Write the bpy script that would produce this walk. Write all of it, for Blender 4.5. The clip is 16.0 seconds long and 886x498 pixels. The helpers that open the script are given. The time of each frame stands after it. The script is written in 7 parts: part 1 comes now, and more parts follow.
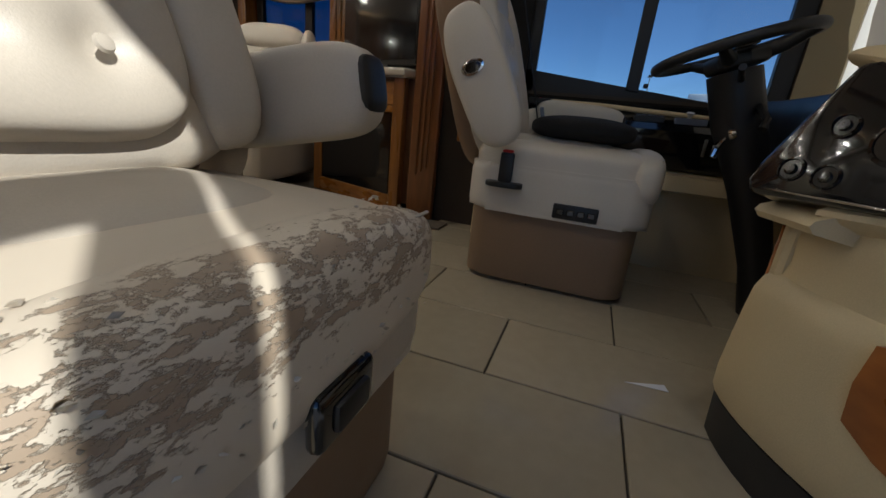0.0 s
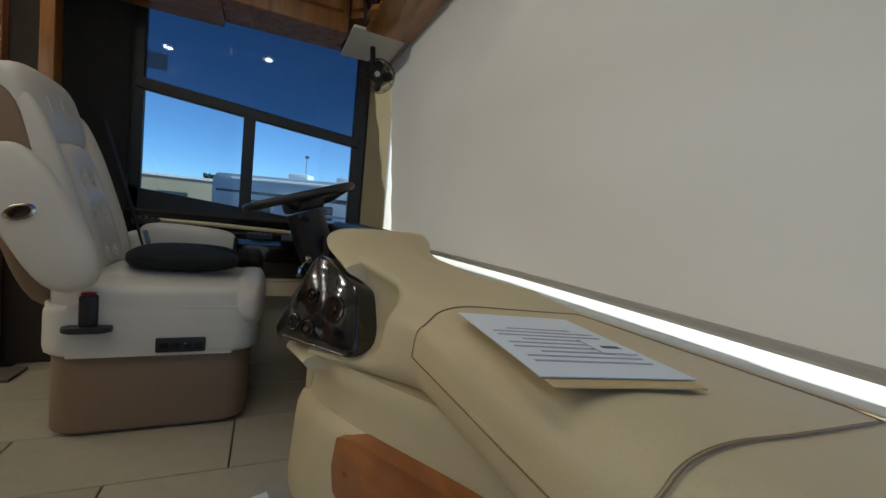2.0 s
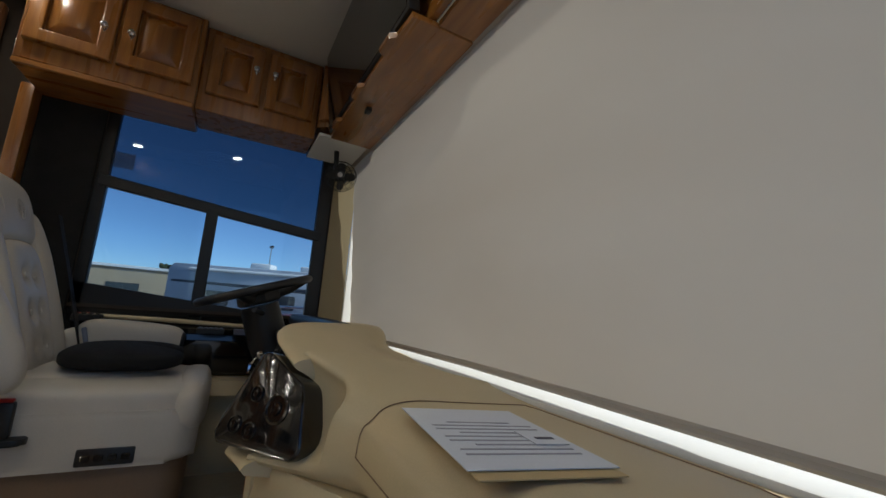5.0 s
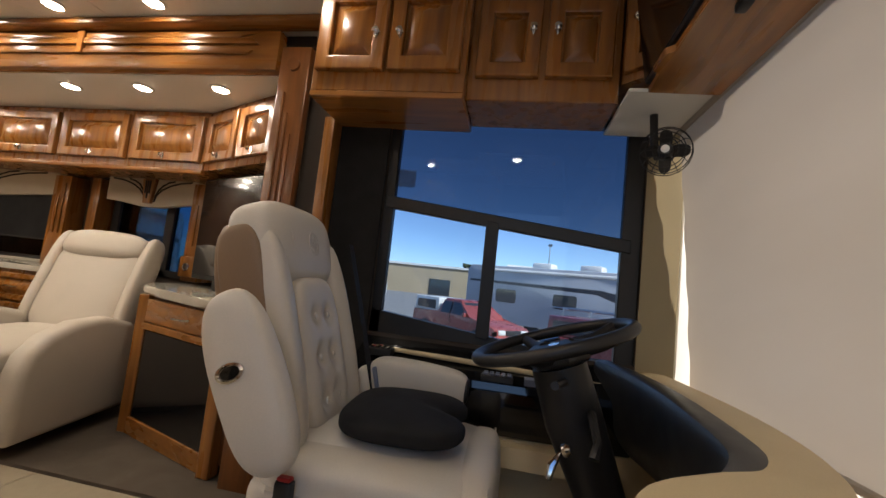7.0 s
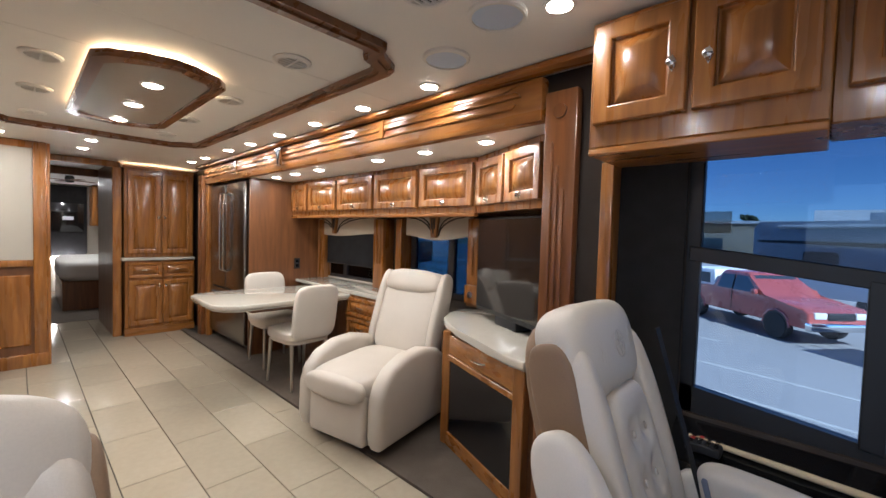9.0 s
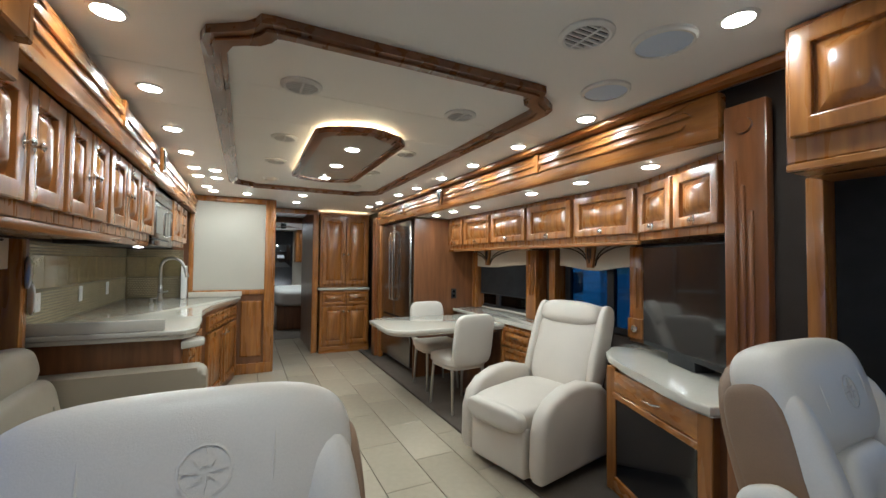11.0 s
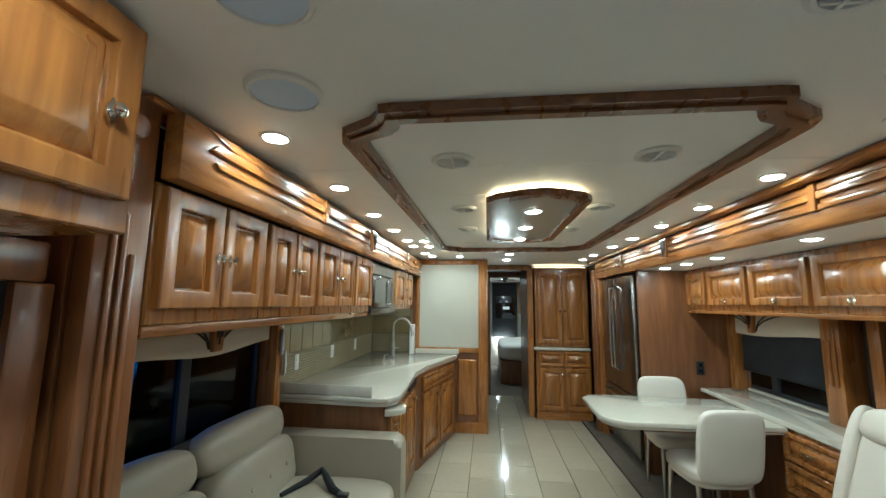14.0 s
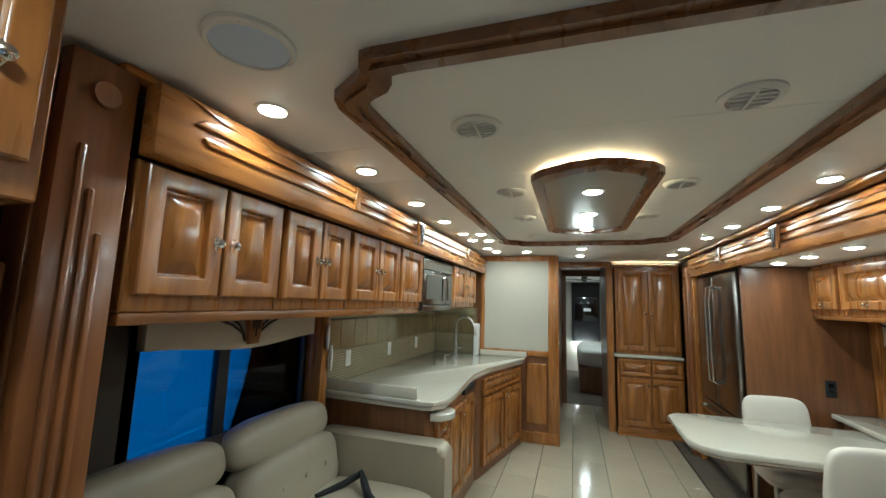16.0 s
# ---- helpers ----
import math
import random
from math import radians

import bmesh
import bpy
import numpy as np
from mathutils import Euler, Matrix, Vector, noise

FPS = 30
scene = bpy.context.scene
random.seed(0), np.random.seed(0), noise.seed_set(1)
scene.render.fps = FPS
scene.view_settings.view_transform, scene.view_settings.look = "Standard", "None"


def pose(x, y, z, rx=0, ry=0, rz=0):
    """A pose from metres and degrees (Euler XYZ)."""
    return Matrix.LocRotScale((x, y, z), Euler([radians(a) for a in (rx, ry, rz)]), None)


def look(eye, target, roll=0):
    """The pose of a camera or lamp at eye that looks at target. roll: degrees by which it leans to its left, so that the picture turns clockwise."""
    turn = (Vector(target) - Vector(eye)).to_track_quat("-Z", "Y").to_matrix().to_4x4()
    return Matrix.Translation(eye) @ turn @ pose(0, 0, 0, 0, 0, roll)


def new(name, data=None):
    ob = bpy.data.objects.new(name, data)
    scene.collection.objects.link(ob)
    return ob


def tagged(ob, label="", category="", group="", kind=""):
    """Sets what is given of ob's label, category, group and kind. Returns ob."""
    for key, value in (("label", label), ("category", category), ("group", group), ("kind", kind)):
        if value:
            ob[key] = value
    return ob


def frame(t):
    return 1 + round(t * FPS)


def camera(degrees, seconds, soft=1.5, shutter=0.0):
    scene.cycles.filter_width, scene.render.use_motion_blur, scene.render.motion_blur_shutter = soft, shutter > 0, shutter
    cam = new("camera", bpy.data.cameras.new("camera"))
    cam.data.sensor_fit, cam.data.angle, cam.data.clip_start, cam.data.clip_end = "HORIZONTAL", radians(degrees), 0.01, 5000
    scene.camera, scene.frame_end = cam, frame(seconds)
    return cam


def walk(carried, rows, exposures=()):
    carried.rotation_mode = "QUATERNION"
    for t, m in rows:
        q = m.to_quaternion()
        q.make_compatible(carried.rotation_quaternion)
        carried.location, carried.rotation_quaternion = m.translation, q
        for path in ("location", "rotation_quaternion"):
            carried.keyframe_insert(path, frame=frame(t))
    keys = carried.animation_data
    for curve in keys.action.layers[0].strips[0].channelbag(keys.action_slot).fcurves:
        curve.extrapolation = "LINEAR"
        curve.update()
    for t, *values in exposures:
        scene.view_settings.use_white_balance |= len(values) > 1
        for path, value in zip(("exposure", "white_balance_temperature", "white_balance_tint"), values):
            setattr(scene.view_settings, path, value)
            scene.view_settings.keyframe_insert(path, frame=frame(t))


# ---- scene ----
cam = camera(95.5, 16.0)
PATH = [
    (0, (0.381, 0.780, 0.551), (2.189, 1.377, -0.059), 6.0),
    (0.5, (0.339, 0.637, 0.600), (2.245, 0.930, 0.070), 4.3),
    (1, (0.341, 0.611, 0.590), (2.284, 0.368, 0.186), 6.5),
    (1.5, (0.254, 0.573, 0.662), (2.119, -0.104, 0.408), 6.0),
    (2, (0.196, 0.558, 0.788), (2.019, -0.255, 0.664), 5.4),
    (2.5, (0.120, 0.540, 0.897), (1.886, -0.398, 0.922), 5.2),
    (3, (0.068, 0.513, 0.941), (1.749, -0.556, 1.119), 4.0),
    (5.5, (0.195, 0.547, 0.783), (1.990, -0.230, 1.199), 4.4),
    (6, (0.475, 0.413, 0.781), (2.440, 0.162, 1.059), 4.8),
    (6.5, (0.672, 0.434, 0.885), (2.655, 0.541, 1.114), 6.0),
    (7, (0.819, 0.553, 0.966), (2.779, 0.910, 1.142), 6.2),
    (7.5, (0.831, 0.660, 1.110), (2.736, 1.266, 1.173), 5.2),
    (8, (0.930, 0.727, 1.148), (2.716, 1.628, 1.162), 3.9),
    (8.5, (0.957, 0.732, 1.335), (2.565, 1.918, 1.247), 2.2),
    (9, (0.841, 0.792, 1.362), (2.293, 2.164, 1.283), 1.7),
    (9.5, (0.797, 0.784, 1.373), (2.080, 2.318, 1.326), 1.5),
    (10, (0.714, 0.758, 1.362), (1.827, 2.420, 1.364), 1.0),
    (12.5, (0.836, 0.861, 1.363), (1.404, 2.775, 1.488), 1.4),
    (13, (0.922, 0.977, 1.414), (1.299, 2.932, 1.598), 1.8),
    (13.5, (0.971, 0.977, 1.542), (1.084, 2.962, 1.759), 1.2),
    (14, (1.056, 1.027, 1.545), (0.836, 2.997, 1.811), 0.6),
    (14.5, (1.127, 1.067, 1.557), (0.581, 2.966, 1.863), -0.2),
    (15, (1.189, 1.089, 1.541), (0.526, 2.947, 1.871), -0.1),
    (15.5, (1.221, 1.200, 1.535), (0.597, 3.073, 1.853), 0.6),
    (16, (1.219, 1.309, 1.525), (0.604, 3.194, 1.785), 1.7),
]
walk(cam, [(t, look(eye, target, roll)) for t, eye, target, roll in PATH], [
    (0, 0.05, 6100, 7), (0.5, 0.2, 6100, 5), (1.0, 0.75, 6100, 4), (1.5, 0.8, 6000, 2), (2.0, 0.55, 5900, 0), (3.0, 0.2, 6000, 2), (5.5, 0.0, 6200, 8), (6.0, -0.1, 6500, 12), (6.5, 0.35, 7000, 13), (7.0, 0.8, 6900, 14),
    (7.5, 1.2, 6100, 14), (9.0, 1.4, 5600, 13), (10.0, 1.22, 5450, 8), (12.5, 1.1, 4800, -3), (13.0, 1.0, 5250, 0), (14.0, 1.12, 4850, -11), (15.0, 1.12, 4650, -12), (16.0, 1.02, 5050, -8)])

# ---- world, sun, exposure ----
world = bpy.data.worlds.new("sky")
scene.world = world
world.use_nodes = True
SUN_EL, SUN_AZ = 40.0, 34.0            # sun stands ahead of the coach and to its door side
wn = world.node_tree
sky = wn.nodes.new("ShaderNodeTexSky")
sky.sky_type, sky.sun_disc = "NISHITA", False
sky.sun_elevation, sky.sun_rotation = radians(SUN_EL), radians(180 + SUN_AZ)
sky.air_density, sky.dust_density, sky.ozone_density, sky.altitude = 1.0, 0.0, 6.0, 2500
wn.links.new(sky.outputs[0], wn.nodes["Background"].inputs[0])
wn.nodes["Background"].inputs[1].default_value = 0.12
sun = new("sun", bpy.data.lights.new("sun", "SUN"))
sun.data.energy, sun.data.angle, sun.data.color = 5.0, radians(0.5), (1.0, 0.95, 0.87)
sun_way = Vector((math.sin(radians(SUN_AZ)) * math.cos(radians(SUN_EL)), math.cos(radians(SUN_AZ)) * math.cos(radians(SUN_EL)), -math.sin(radians(SUN_EL))))
sun.matrix_world = look((-6, -10, 12), Vector((-6, -10, 12)) + sun_way)
LAMP_WATTS, LAMP_GLOW = 0.8, 26.0

# ---- materials ----
def shader(name, color, rough=0.5, metal=0.0, grain=(40.0, 0.12), blot=(4.0, 0.10), bump=(120.0, 0.0), coat=0.0, stretch=(1, 1, 1), dark=None, **more):
    """A principled material whose colour varies at two scales, with fine relief."""
    m = bpy.data.materials.new(name)
    m.use_nodes = True
    t = m.node_tree
    p = t.nodes["Principled BSDF"]
    p.inputs["Roughness"].default_value, p.inputs["Metallic"].default_value = rough, metal
    p.inputs["Coat Weight"].default_value, p.inputs["Coat Roughness"].default_value = coat, 0.12
    for key, value in more.items():
        p.inputs[key.replace("_", " ")].default_value = value
    co, mp = t.nodes.new("ShaderNodeTexCoord"), t.nodes.new("ShaderNodeMapping")
    mp.inputs["Scale"].default_value = stretch
    t.links.new(co.outputs["Object"], mp.inputs[0])
    last = None
    base = t.nodes.new("ShaderNodeRGB")
    base.outputs[0].default_value = (*color, 1)
    last = base.outputs[0]
    for scale, amount in (grain, blot):
        if amount <= 0:
            continue
        n, r, x = t.nodes.new("ShaderNodeTexNoise"), t.nodes.new("ShaderNodeMapRange"), t.nodes.new("ShaderNodeMix")
        n.inputs["Scale"].default_value, n.inputs["Detail"].default_value = scale, 5
        r.inputs[1].default_value, r.inputs[2].default_value = 0.3, 0.7
        x.data_type, x.blend_type = "RGBA", "MIX"
        low = dark or tuple(c * 0.45 for c in color)
        x.inputs[7].default_value = (*low, 1)
        k = t.nodes.new("ShaderNodeMath")
        k.operation = "MULTIPLY"
        k.inputs[1].default_value = min(1.0, amount * 2)
        t.links.new(mp.outputs[0], n.inputs[0])
        t.links.new(n.outputs[0], r.inputs[0])
        t.links.new(r.outputs[0], k.inputs[0])
        t.links.new(k.outputs[0], x.inputs[0])
        t.links.new(last, x.inputs[6])
        last = x.outputs[2]
    t.links.new(last, p.inputs["Base Color"])
    rn, rr = t.nodes.new("ShaderNodeTexNoise"), t.nodes.new("ShaderNodeMapRange")
    rn.inputs["Scale"].default_value = blot[0] * 2.5
    rr.inputs[3].default_value, rr.inputs[4].default_value = rough * 0.8, min(1, rough * 1.2)
    t.links.new(mp.outputs[0], rn.inputs[0])
    t.links.new(rn.outputs[0], rr.inputs[0])
    t.links.new(rr.outputs[0], p.inputs["Roughness"])
    if bump[1] > 0:
        b, n = t.nodes.new("ShaderNodeBump"), t.nodes.new("ShaderNodeTexNoise")
        n.inputs["Scale"].default_value, n.inputs["Detail"].default_value = bump[0], 4
        b.inputs["Strength"].default_value, b.inputs["Distance"].default_value = bump[1], 0.004
        t.links.new(mp.outputs[0], n.inputs[0])
        t.links.new(n.outputs[0], b.inputs["Height"])
        t.links.new(b.outputs[0], p.inputs["Normal"])
    return m


def glowing(name, color, power):
    m = bpy.data.materials.new(name)
    m.use_nodes = True
    p = m.node_tree.nodes["Principled BSDF"]
    p.inputs["Base Color"].default_value = (*color, 1)
    p.inputs["Emission Color"].default_value = (*color, 1)
    p.inputs["Emission Strength"].default_value = power
    return m


def glass(name, color, rough=0.0):
    """A thin pane: mostly clear, with a faint reflection."""
    m = bpy.data.materials.new(name)
    m.use_nodes = True
    t = m.node_tree
    out = t.nodes["Material Output"]
    tr, gl, mx, fr = (t.nodes.new("ShaderNode" + k) for k in ("BsdfTransparent", "BsdfGlossy", "MixShader", "Fresnel"))
    tr.inputs[0].default_value = (*color, 1)
    gl.inputs["Roughness"].default_value = rough
    fr.inputs[0].default_value = 1.35
    t.links.new(fr.outputs[0], mx.inputs[0])
    t.links.new(tr.outputs[0], mx.inputs[1])
    t.links.new(gl.outputs[0], mx.inputs[2])
    t.links.new(mx.outputs[0], out.inputs[0])
    return m


def wood_shader(name, color, dark, along, rough=0.28):
    """Stained, varnished alder: long grain, knots and blotches, with a clear coat."""
    stretch = [9.0, 9.0, 9.0]
    stretch["xyz".index(along)] = 0.9
    m = shader(name, color, rough, 0, (3.5, 0.34), (0.9, 0.28), (9.0, 0.025), 0.35, stretch, dark)
    return m


WOOD, WOOD_DARK = (0.45, 0.185, 0.038), (0.135, 0.046, 0.010)
wood_z, wood_y, wood_x = (wood_shader("cherry_wood_" + a, WOOD, WOOD_DARK, a) for a in "zyx")
frame_wood = wood_shader("dark_frame_wood", (0.21, 0.085, 0.026), (0.095, 0.036, 0.012), "y", 0.28)
# red-brown stain, with the shade on the pilasters put into its darker colour
shaded_trim_wood = wood_shader("red_brown_shaded_trim_wood", (0.27, 0.10, 0.028), (0.11, 0.038, 0.011), "z", 0.3)
panel_wood = wood_shader("brown_panel_wood", (0.24, 0.10, 0.034), (0.09, 0.034, 0.013), "z", 0.38)
cream_leather = shader("cream_leather", (0.56, 0.50, 0.42), 0.42, 0, (260, 0.05), (5, 0.06), (380, 0.12))
white_leather = shader("off_white_leather", (0.68, 0.62, 0.53), 0.40, 0, (260, 0.05), (5, 0.07), (380, 0.14))
taupe_leather = shader("taupe_leather", (0.26, 0.165, 0.095), 0.5, 0, (260, 0.08), (5, 0.1), (380, 0.14))
sofa_leather = shader("greige_leather", (0.34, 0.29, 0.215), 0.42, 0, (200, 0.05), (4, 0.08), (320, 0.12))
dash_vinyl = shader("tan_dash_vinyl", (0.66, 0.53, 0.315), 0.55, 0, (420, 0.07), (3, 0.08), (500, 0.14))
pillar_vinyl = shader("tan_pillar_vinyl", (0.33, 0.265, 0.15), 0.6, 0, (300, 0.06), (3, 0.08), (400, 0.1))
ceiling_vinyl = shader("ceiling_vinyl", (0.78, 0.76, 0.72), 0.5, 0, (200, 0.03), (1.5, 0.05), (240, 0.08))
insert_vinyl = shader("pale_wall_insert", (0.46, 0.43, 0.36), 0.7, 0, (240, 0.05), (2, 0.06), (300, 0.15))
dark_fabric = shader("dark_brown_wall_fabric", (0.055, 0.04, 0.03), 0.85, 0, (200, 0.15), (3, 0.15), (300, 0.2))
black_plastic = shader("black_plastic", (0.014, 0.014, 0.015), 0.45, 0, (200, 0.1), (6, 0.1), (300, 0.08))
black_cloth = shader("black_cloth", (0.008, 0.008, 0.009), 0.9, 0, (300, 0.2), (6, 0.2), (420, 0.35))
gloss_black = shader("gloss_black", (0.008, 0.008, 0.009), 0.06, 0, (60, 0.1), (6, 0.1), (10, 0.0), 0.6)
rubber = shader("dark_rubber", (0.02, 0.02, 0.02), 0.75, 0, (100, 0.2), (6, 0.2), (200, 0.1))
chrome = shader("chrome", (0.78, 0.77, 0.75), 0.12, 1.0, (60, 0.03), (6, 0.04))
brushed = shader("brushed_nickel", (0.55, 0.53, 0.50), 0.3, 1.0, (60, 0.06), (6, 0.06))
steel = shader("stainless_steel", (0.30, 0.285, 0.27), 0.24, 1.0, (90, 0.03), (2, 0.05), (40, 0.0), 0, (1, 1, 8))
gloss_panel = shader("pale_gloss_panel", (0.42, 0.40, 0.36), 0.16, 0, (60, 0.03), (3, 0.04))
counter_stone = shader("cream_solid_surface", (0.54, 0.50, 0.42), 0.12, 0, (340, 0.10), (30, 0.05), (10, 0.0), 0.4)
tile_clay = shader("cream_porcelain_tile", (0.42, 0.36, 0.265), 0.12, 0, (26, 0.07), (2.2, 0.10), (30, 0.03), 0.15)
grout = shader("dark_grout", (0.06, 0.05, 0.04), 0.9, 0, (200, 0.2), (6, 0.2), (200, 0.2))
carpet = shader("brown_carpet", (0.135, 0.105, 0.078), 0.95, 0, (420, 0.25), (7, 0.25), (600, 0.8))
white_plastic = shader("white_plastic", (0.72, 0.71, 0.68), 0.4, 0, (100, 0.03), (6, 0.04))
# the blue in this pale cloth's colour is the cool cast of the light
speaker_cloth = shader("pale_speaker_cloth", (0.62, 0.71, 0.86), 0.7, 0, (900, 0.15), (6, 0.05), (900, 0.3))
valance_cloth = shader("cream_valance_cloth", (0.58, 0.50, 0.38), 0.85, 0, (300, 0.08), (5, 0.08), (300, 0.2))
dark_cord = shader("dark_brown_cord", (0.03, 0.018, 0.012), 0.8)
orange_wood = wood_shader("amber_dash_wood", (0.46, 0.155, 0.03), (0.2, 0.06, 0.014), "x", 0.3)
roller_cloth = shader("dark_roller_shade", (0.018, 0.02, 0.024), 0.85, 0, (200, 0.2), (3, 0.15), (500, 0.2))
paper = shader("white_paper", (0.78, 0.80, 0.86), 0.8, 0, (200, 0.03), (6, 0.03))
manila = shader("manila_paper", (0.62, 0.45, 0.22), 0.8, 0, (200, 0.05), (6, 0.06))
ink = shader("grey_ink", (0.10, 0.10, 0.13), 0.8)
grey_ink = shader("faint_ink", (0.42, 0.43, 0.50), 0.8)
red_plastic = shader("red_plastic", (0.45, 0.02, 0.015), 0.4)
bedding = shader("white_bedding", (0.66, 0.64, 0.60), 0.85, 0, (200, 0.04), (4, 0.08), (40, 0.3))
mosaic_gold = shader("gold_glass_mosaic", (0.34, 0.27, 0.13), 0.14, 0.35, (60, 0.2), (9, 0.2), (10, 0), 0.5)
mosaic_pale = shader("pale_oval_mosaic", (0.50, 0.43, 0.27), 0.16, 0.1, (60, 0.15), (9, 0.15), (10, 0), 0.5)
mosaic_back = shader("olive_mosaic_grout", (0.20, 0.16, 0.085), 0.5, 0, (60, 0.2), (9, 0.2))
mirror = shader("mirror", (0.85, 0.85, 0.85), 0.02, 1.0, (60, 0), (6, 0))
blue_cloth = shader("slate_blue_webbing", (0.16, 0.19, 0.27), 0.8, 0, (300, 0.15), (6, 0.1), (300, 0.2))
navy_paint = shader("navy_body_paint", (0.012, 0.02, 0.05), 0.2, 0.3, (300, 0.3), (6, 0.1), (10, 0), 0.6)
clear_glass = glass("clear_window_glass", (0.93, 0.96, 0.97))
tint_glass = glass("tinted_window_glass", (0.31, 0.38, 0.45))
dark_glass = glass("dark_window_glass", (0.10, 0.20, 0.30))
screen_glass = glass("sun_screen_glass", (0.68, 0.76, 0.82))
side_glass = glass("side_window_glass", (0.76, 0.83, 0.88))
bay_glass = glass("bay_window_glass", (0.60, 0.68, 0.75))
lamp_glow = glowing("warm_lamp_lens", (1.0, 0.87, 0.68), LAMP_GLOW)
cove_glow = glowing("warm_cove_strip", (1.0, 0.72, 0.38), 7.0)
decal_film = glass("grey_decal_film", (0.62, 0.60, 0.58), 0.4)
blue_glass = glass("blue_tinted_glass", (0.16, 0.36, 0.58))

# peeling seat leather: cream skin worn through to tan backing in long flakes
worn_leather = shader("peeling_cream_leather", (0.66, 0.58, 0.47), 0.45, 0, (260, 0.05), (5, 0.08), (300, 0.2))
wt = worn_leather.node_tree
w_noise, w_ramp, w_mix, w_map, w_co = (wt.nodes.new("ShaderNode" + k) for k in ("TexNoise", "ValToRGB", "Mix", "Mapping", "TexCoord"))
w_map.inputs["Scale"].default_value = (1.0, 1.4, 2.2)
w_noise.inputs["Scale"].default_value, w_noise.inputs["Detail"].default_value, w_noise.inputs["Roughness"].default_value = 30.0, 10, 0.72
w_ramp.color_ramp.elements[0].position, w_ramp.color_ramp.elements[1].position = 0.47, 0.50
w_mix.data_type = "RGBA"
w_mix.inputs[6].default_value = (0.66, 0.58, 0.47, 1)
w_mix.inputs[7].default_value = (0.40, 0.31, 0.225, 1)
wt.links.new(w_co.outputs["Object"], w_map.inputs[0])
wt.links.new(w_map.outputs[0], w_noise.inputs[0])
w_sep, w_mul, w_y, w_z, w_edge = (wt.nodes.new("ShaderNode" + k) for k in ("SeparateXYZ", "Math", "MapRange", "MapRange", "Math"))
w_y.inputs[1].default_value, w_y.inputs[2].default_value = -0.20, -0.30      # wear grows towards the front
w_z.inputs[1].default_value, w_z.inputs[2].default_value = 0.37, 0.45        # and towards the top edge
w_mul.operation, w_edge.operation = "MULTIPLY", "MULTIPLY"
wt.links.new(w_co.outputs["Object"], w_sep.inputs[0])
wt.links.new(w_sep.outputs[1], w_y.inputs[0])
wt.links.new(w_sep.outputs[2], w_z.inputs[0])
wt.links.new(w_y.outputs[0], w_edge.inputs[0])
wt.links.new(w_z.outputs[0], w_edge.inputs[1])
w_sum = wt.nodes.new("ShaderNodeMath")
w_sum.operation = "MULTIPLY_ADD"
w_sum.inputs[1].default_value, w_sum.inputs[2].default_value = 0.30, -0.315
wt.links.new(w_edge.outputs[0], w_sum.inputs[0])
w_add = wt.nodes.new("ShaderNodeMath")
wt.links.new(w_noise.outputs[0], w_add.inputs[0])
wt.links.new(w_sum.outputs[0], w_add.inputs[1])
wt.links.new(w_add.outputs[0], w_ramp.inputs[0])
wt.links.new(w_ramp.outputs[0], w_mix.inputs[0])
w_bump = wt.nodes.new("ShaderNodeBump")
w_bump.invert = True
w_bump.inputs["Strength"].default_value, w_bump.inputs["Distance"].default_value = 0.7, 0.004
wt.links.new(w_ramp.outputs[0], w_bump.inputs["Height"])
wt.links.new(w_bump.outputs[0], wt.nodes["Principled BSDF"].inputs["Normal"])
wt.links.new(w_mix.outputs[2], wt.nodes["Principled BSDF"].inputs["Base Color"])

# privacy shade cloth lets some daylight through
shade_cloth = bpy.data.materials.new("translucent_shade_cloth")
shade_cloth.use_nodes = True
st = shade_cloth.node_tree
s_dif, s_tra, s_mix, s_noi, s_col = (st.nodes.new("ShaderNode" + k) for k in ("BsdfDiffuse", "BsdfTranslucent", "MixShader", "TexNoise", "ValToRGB"))
s_noi.inputs["Scale"].default_value, s_noi.inputs["Detail"].default_value = 1.6, 3
s_col.color_ramp.elements[0].color, s_col.color_ramp.elements[1].color = (0.42, 0.365, 0.30, 1), (0.58, 0.54, 0.49, 1)
s_mix.inputs[0].default_value = 0.18
st.links.new(s_noi.outputs[0], s_col.inputs[0])
st.links.new(s_col.outputs[0], s_dif.inputs[0])
st.links.new(s_col.outputs[0], s_tra.inputs[0])
st.links.new(s_dif.outputs[0], s_mix.inputs[1])
st.links.new(s_tra.outputs[0], s_mix.inputs[2])
st.links.new(s_mix.outputs[0], st.nodes["Material Output"].inputs[0])


# ---- building blocks ----
def part(name, bm, material, parent=None, label="", smooth=True):
    """Links a bmesh as one mesh object, under a thing or part if one is given."""
    me = bpy.data.meshes.new(name)
    bmesh.ops.recalc_face_normals(bm, faces=bm.faces)
    bm.to_mesh(me)
    bm.free()
    for m in material if isinstance(material, (list, tuple)) else (material,):
        me.materials.append(m)
    if smooth:
        me.shade_smooth()
        me.set_sharp_from_angle(angle=radians(38))
    ob = new(name, me)
    if parent is not None:
        ob.parent = parent
    if label:
        ob["label"] = label
    return ob


def thing(name, label, category, m=None, group="", kind=""):
    ob = new(name)
    ob.empty_display_size = 0.1
    if m is not None:
        ob.matrix_basis = m
    return tagged(ob, label, category, group, kind)


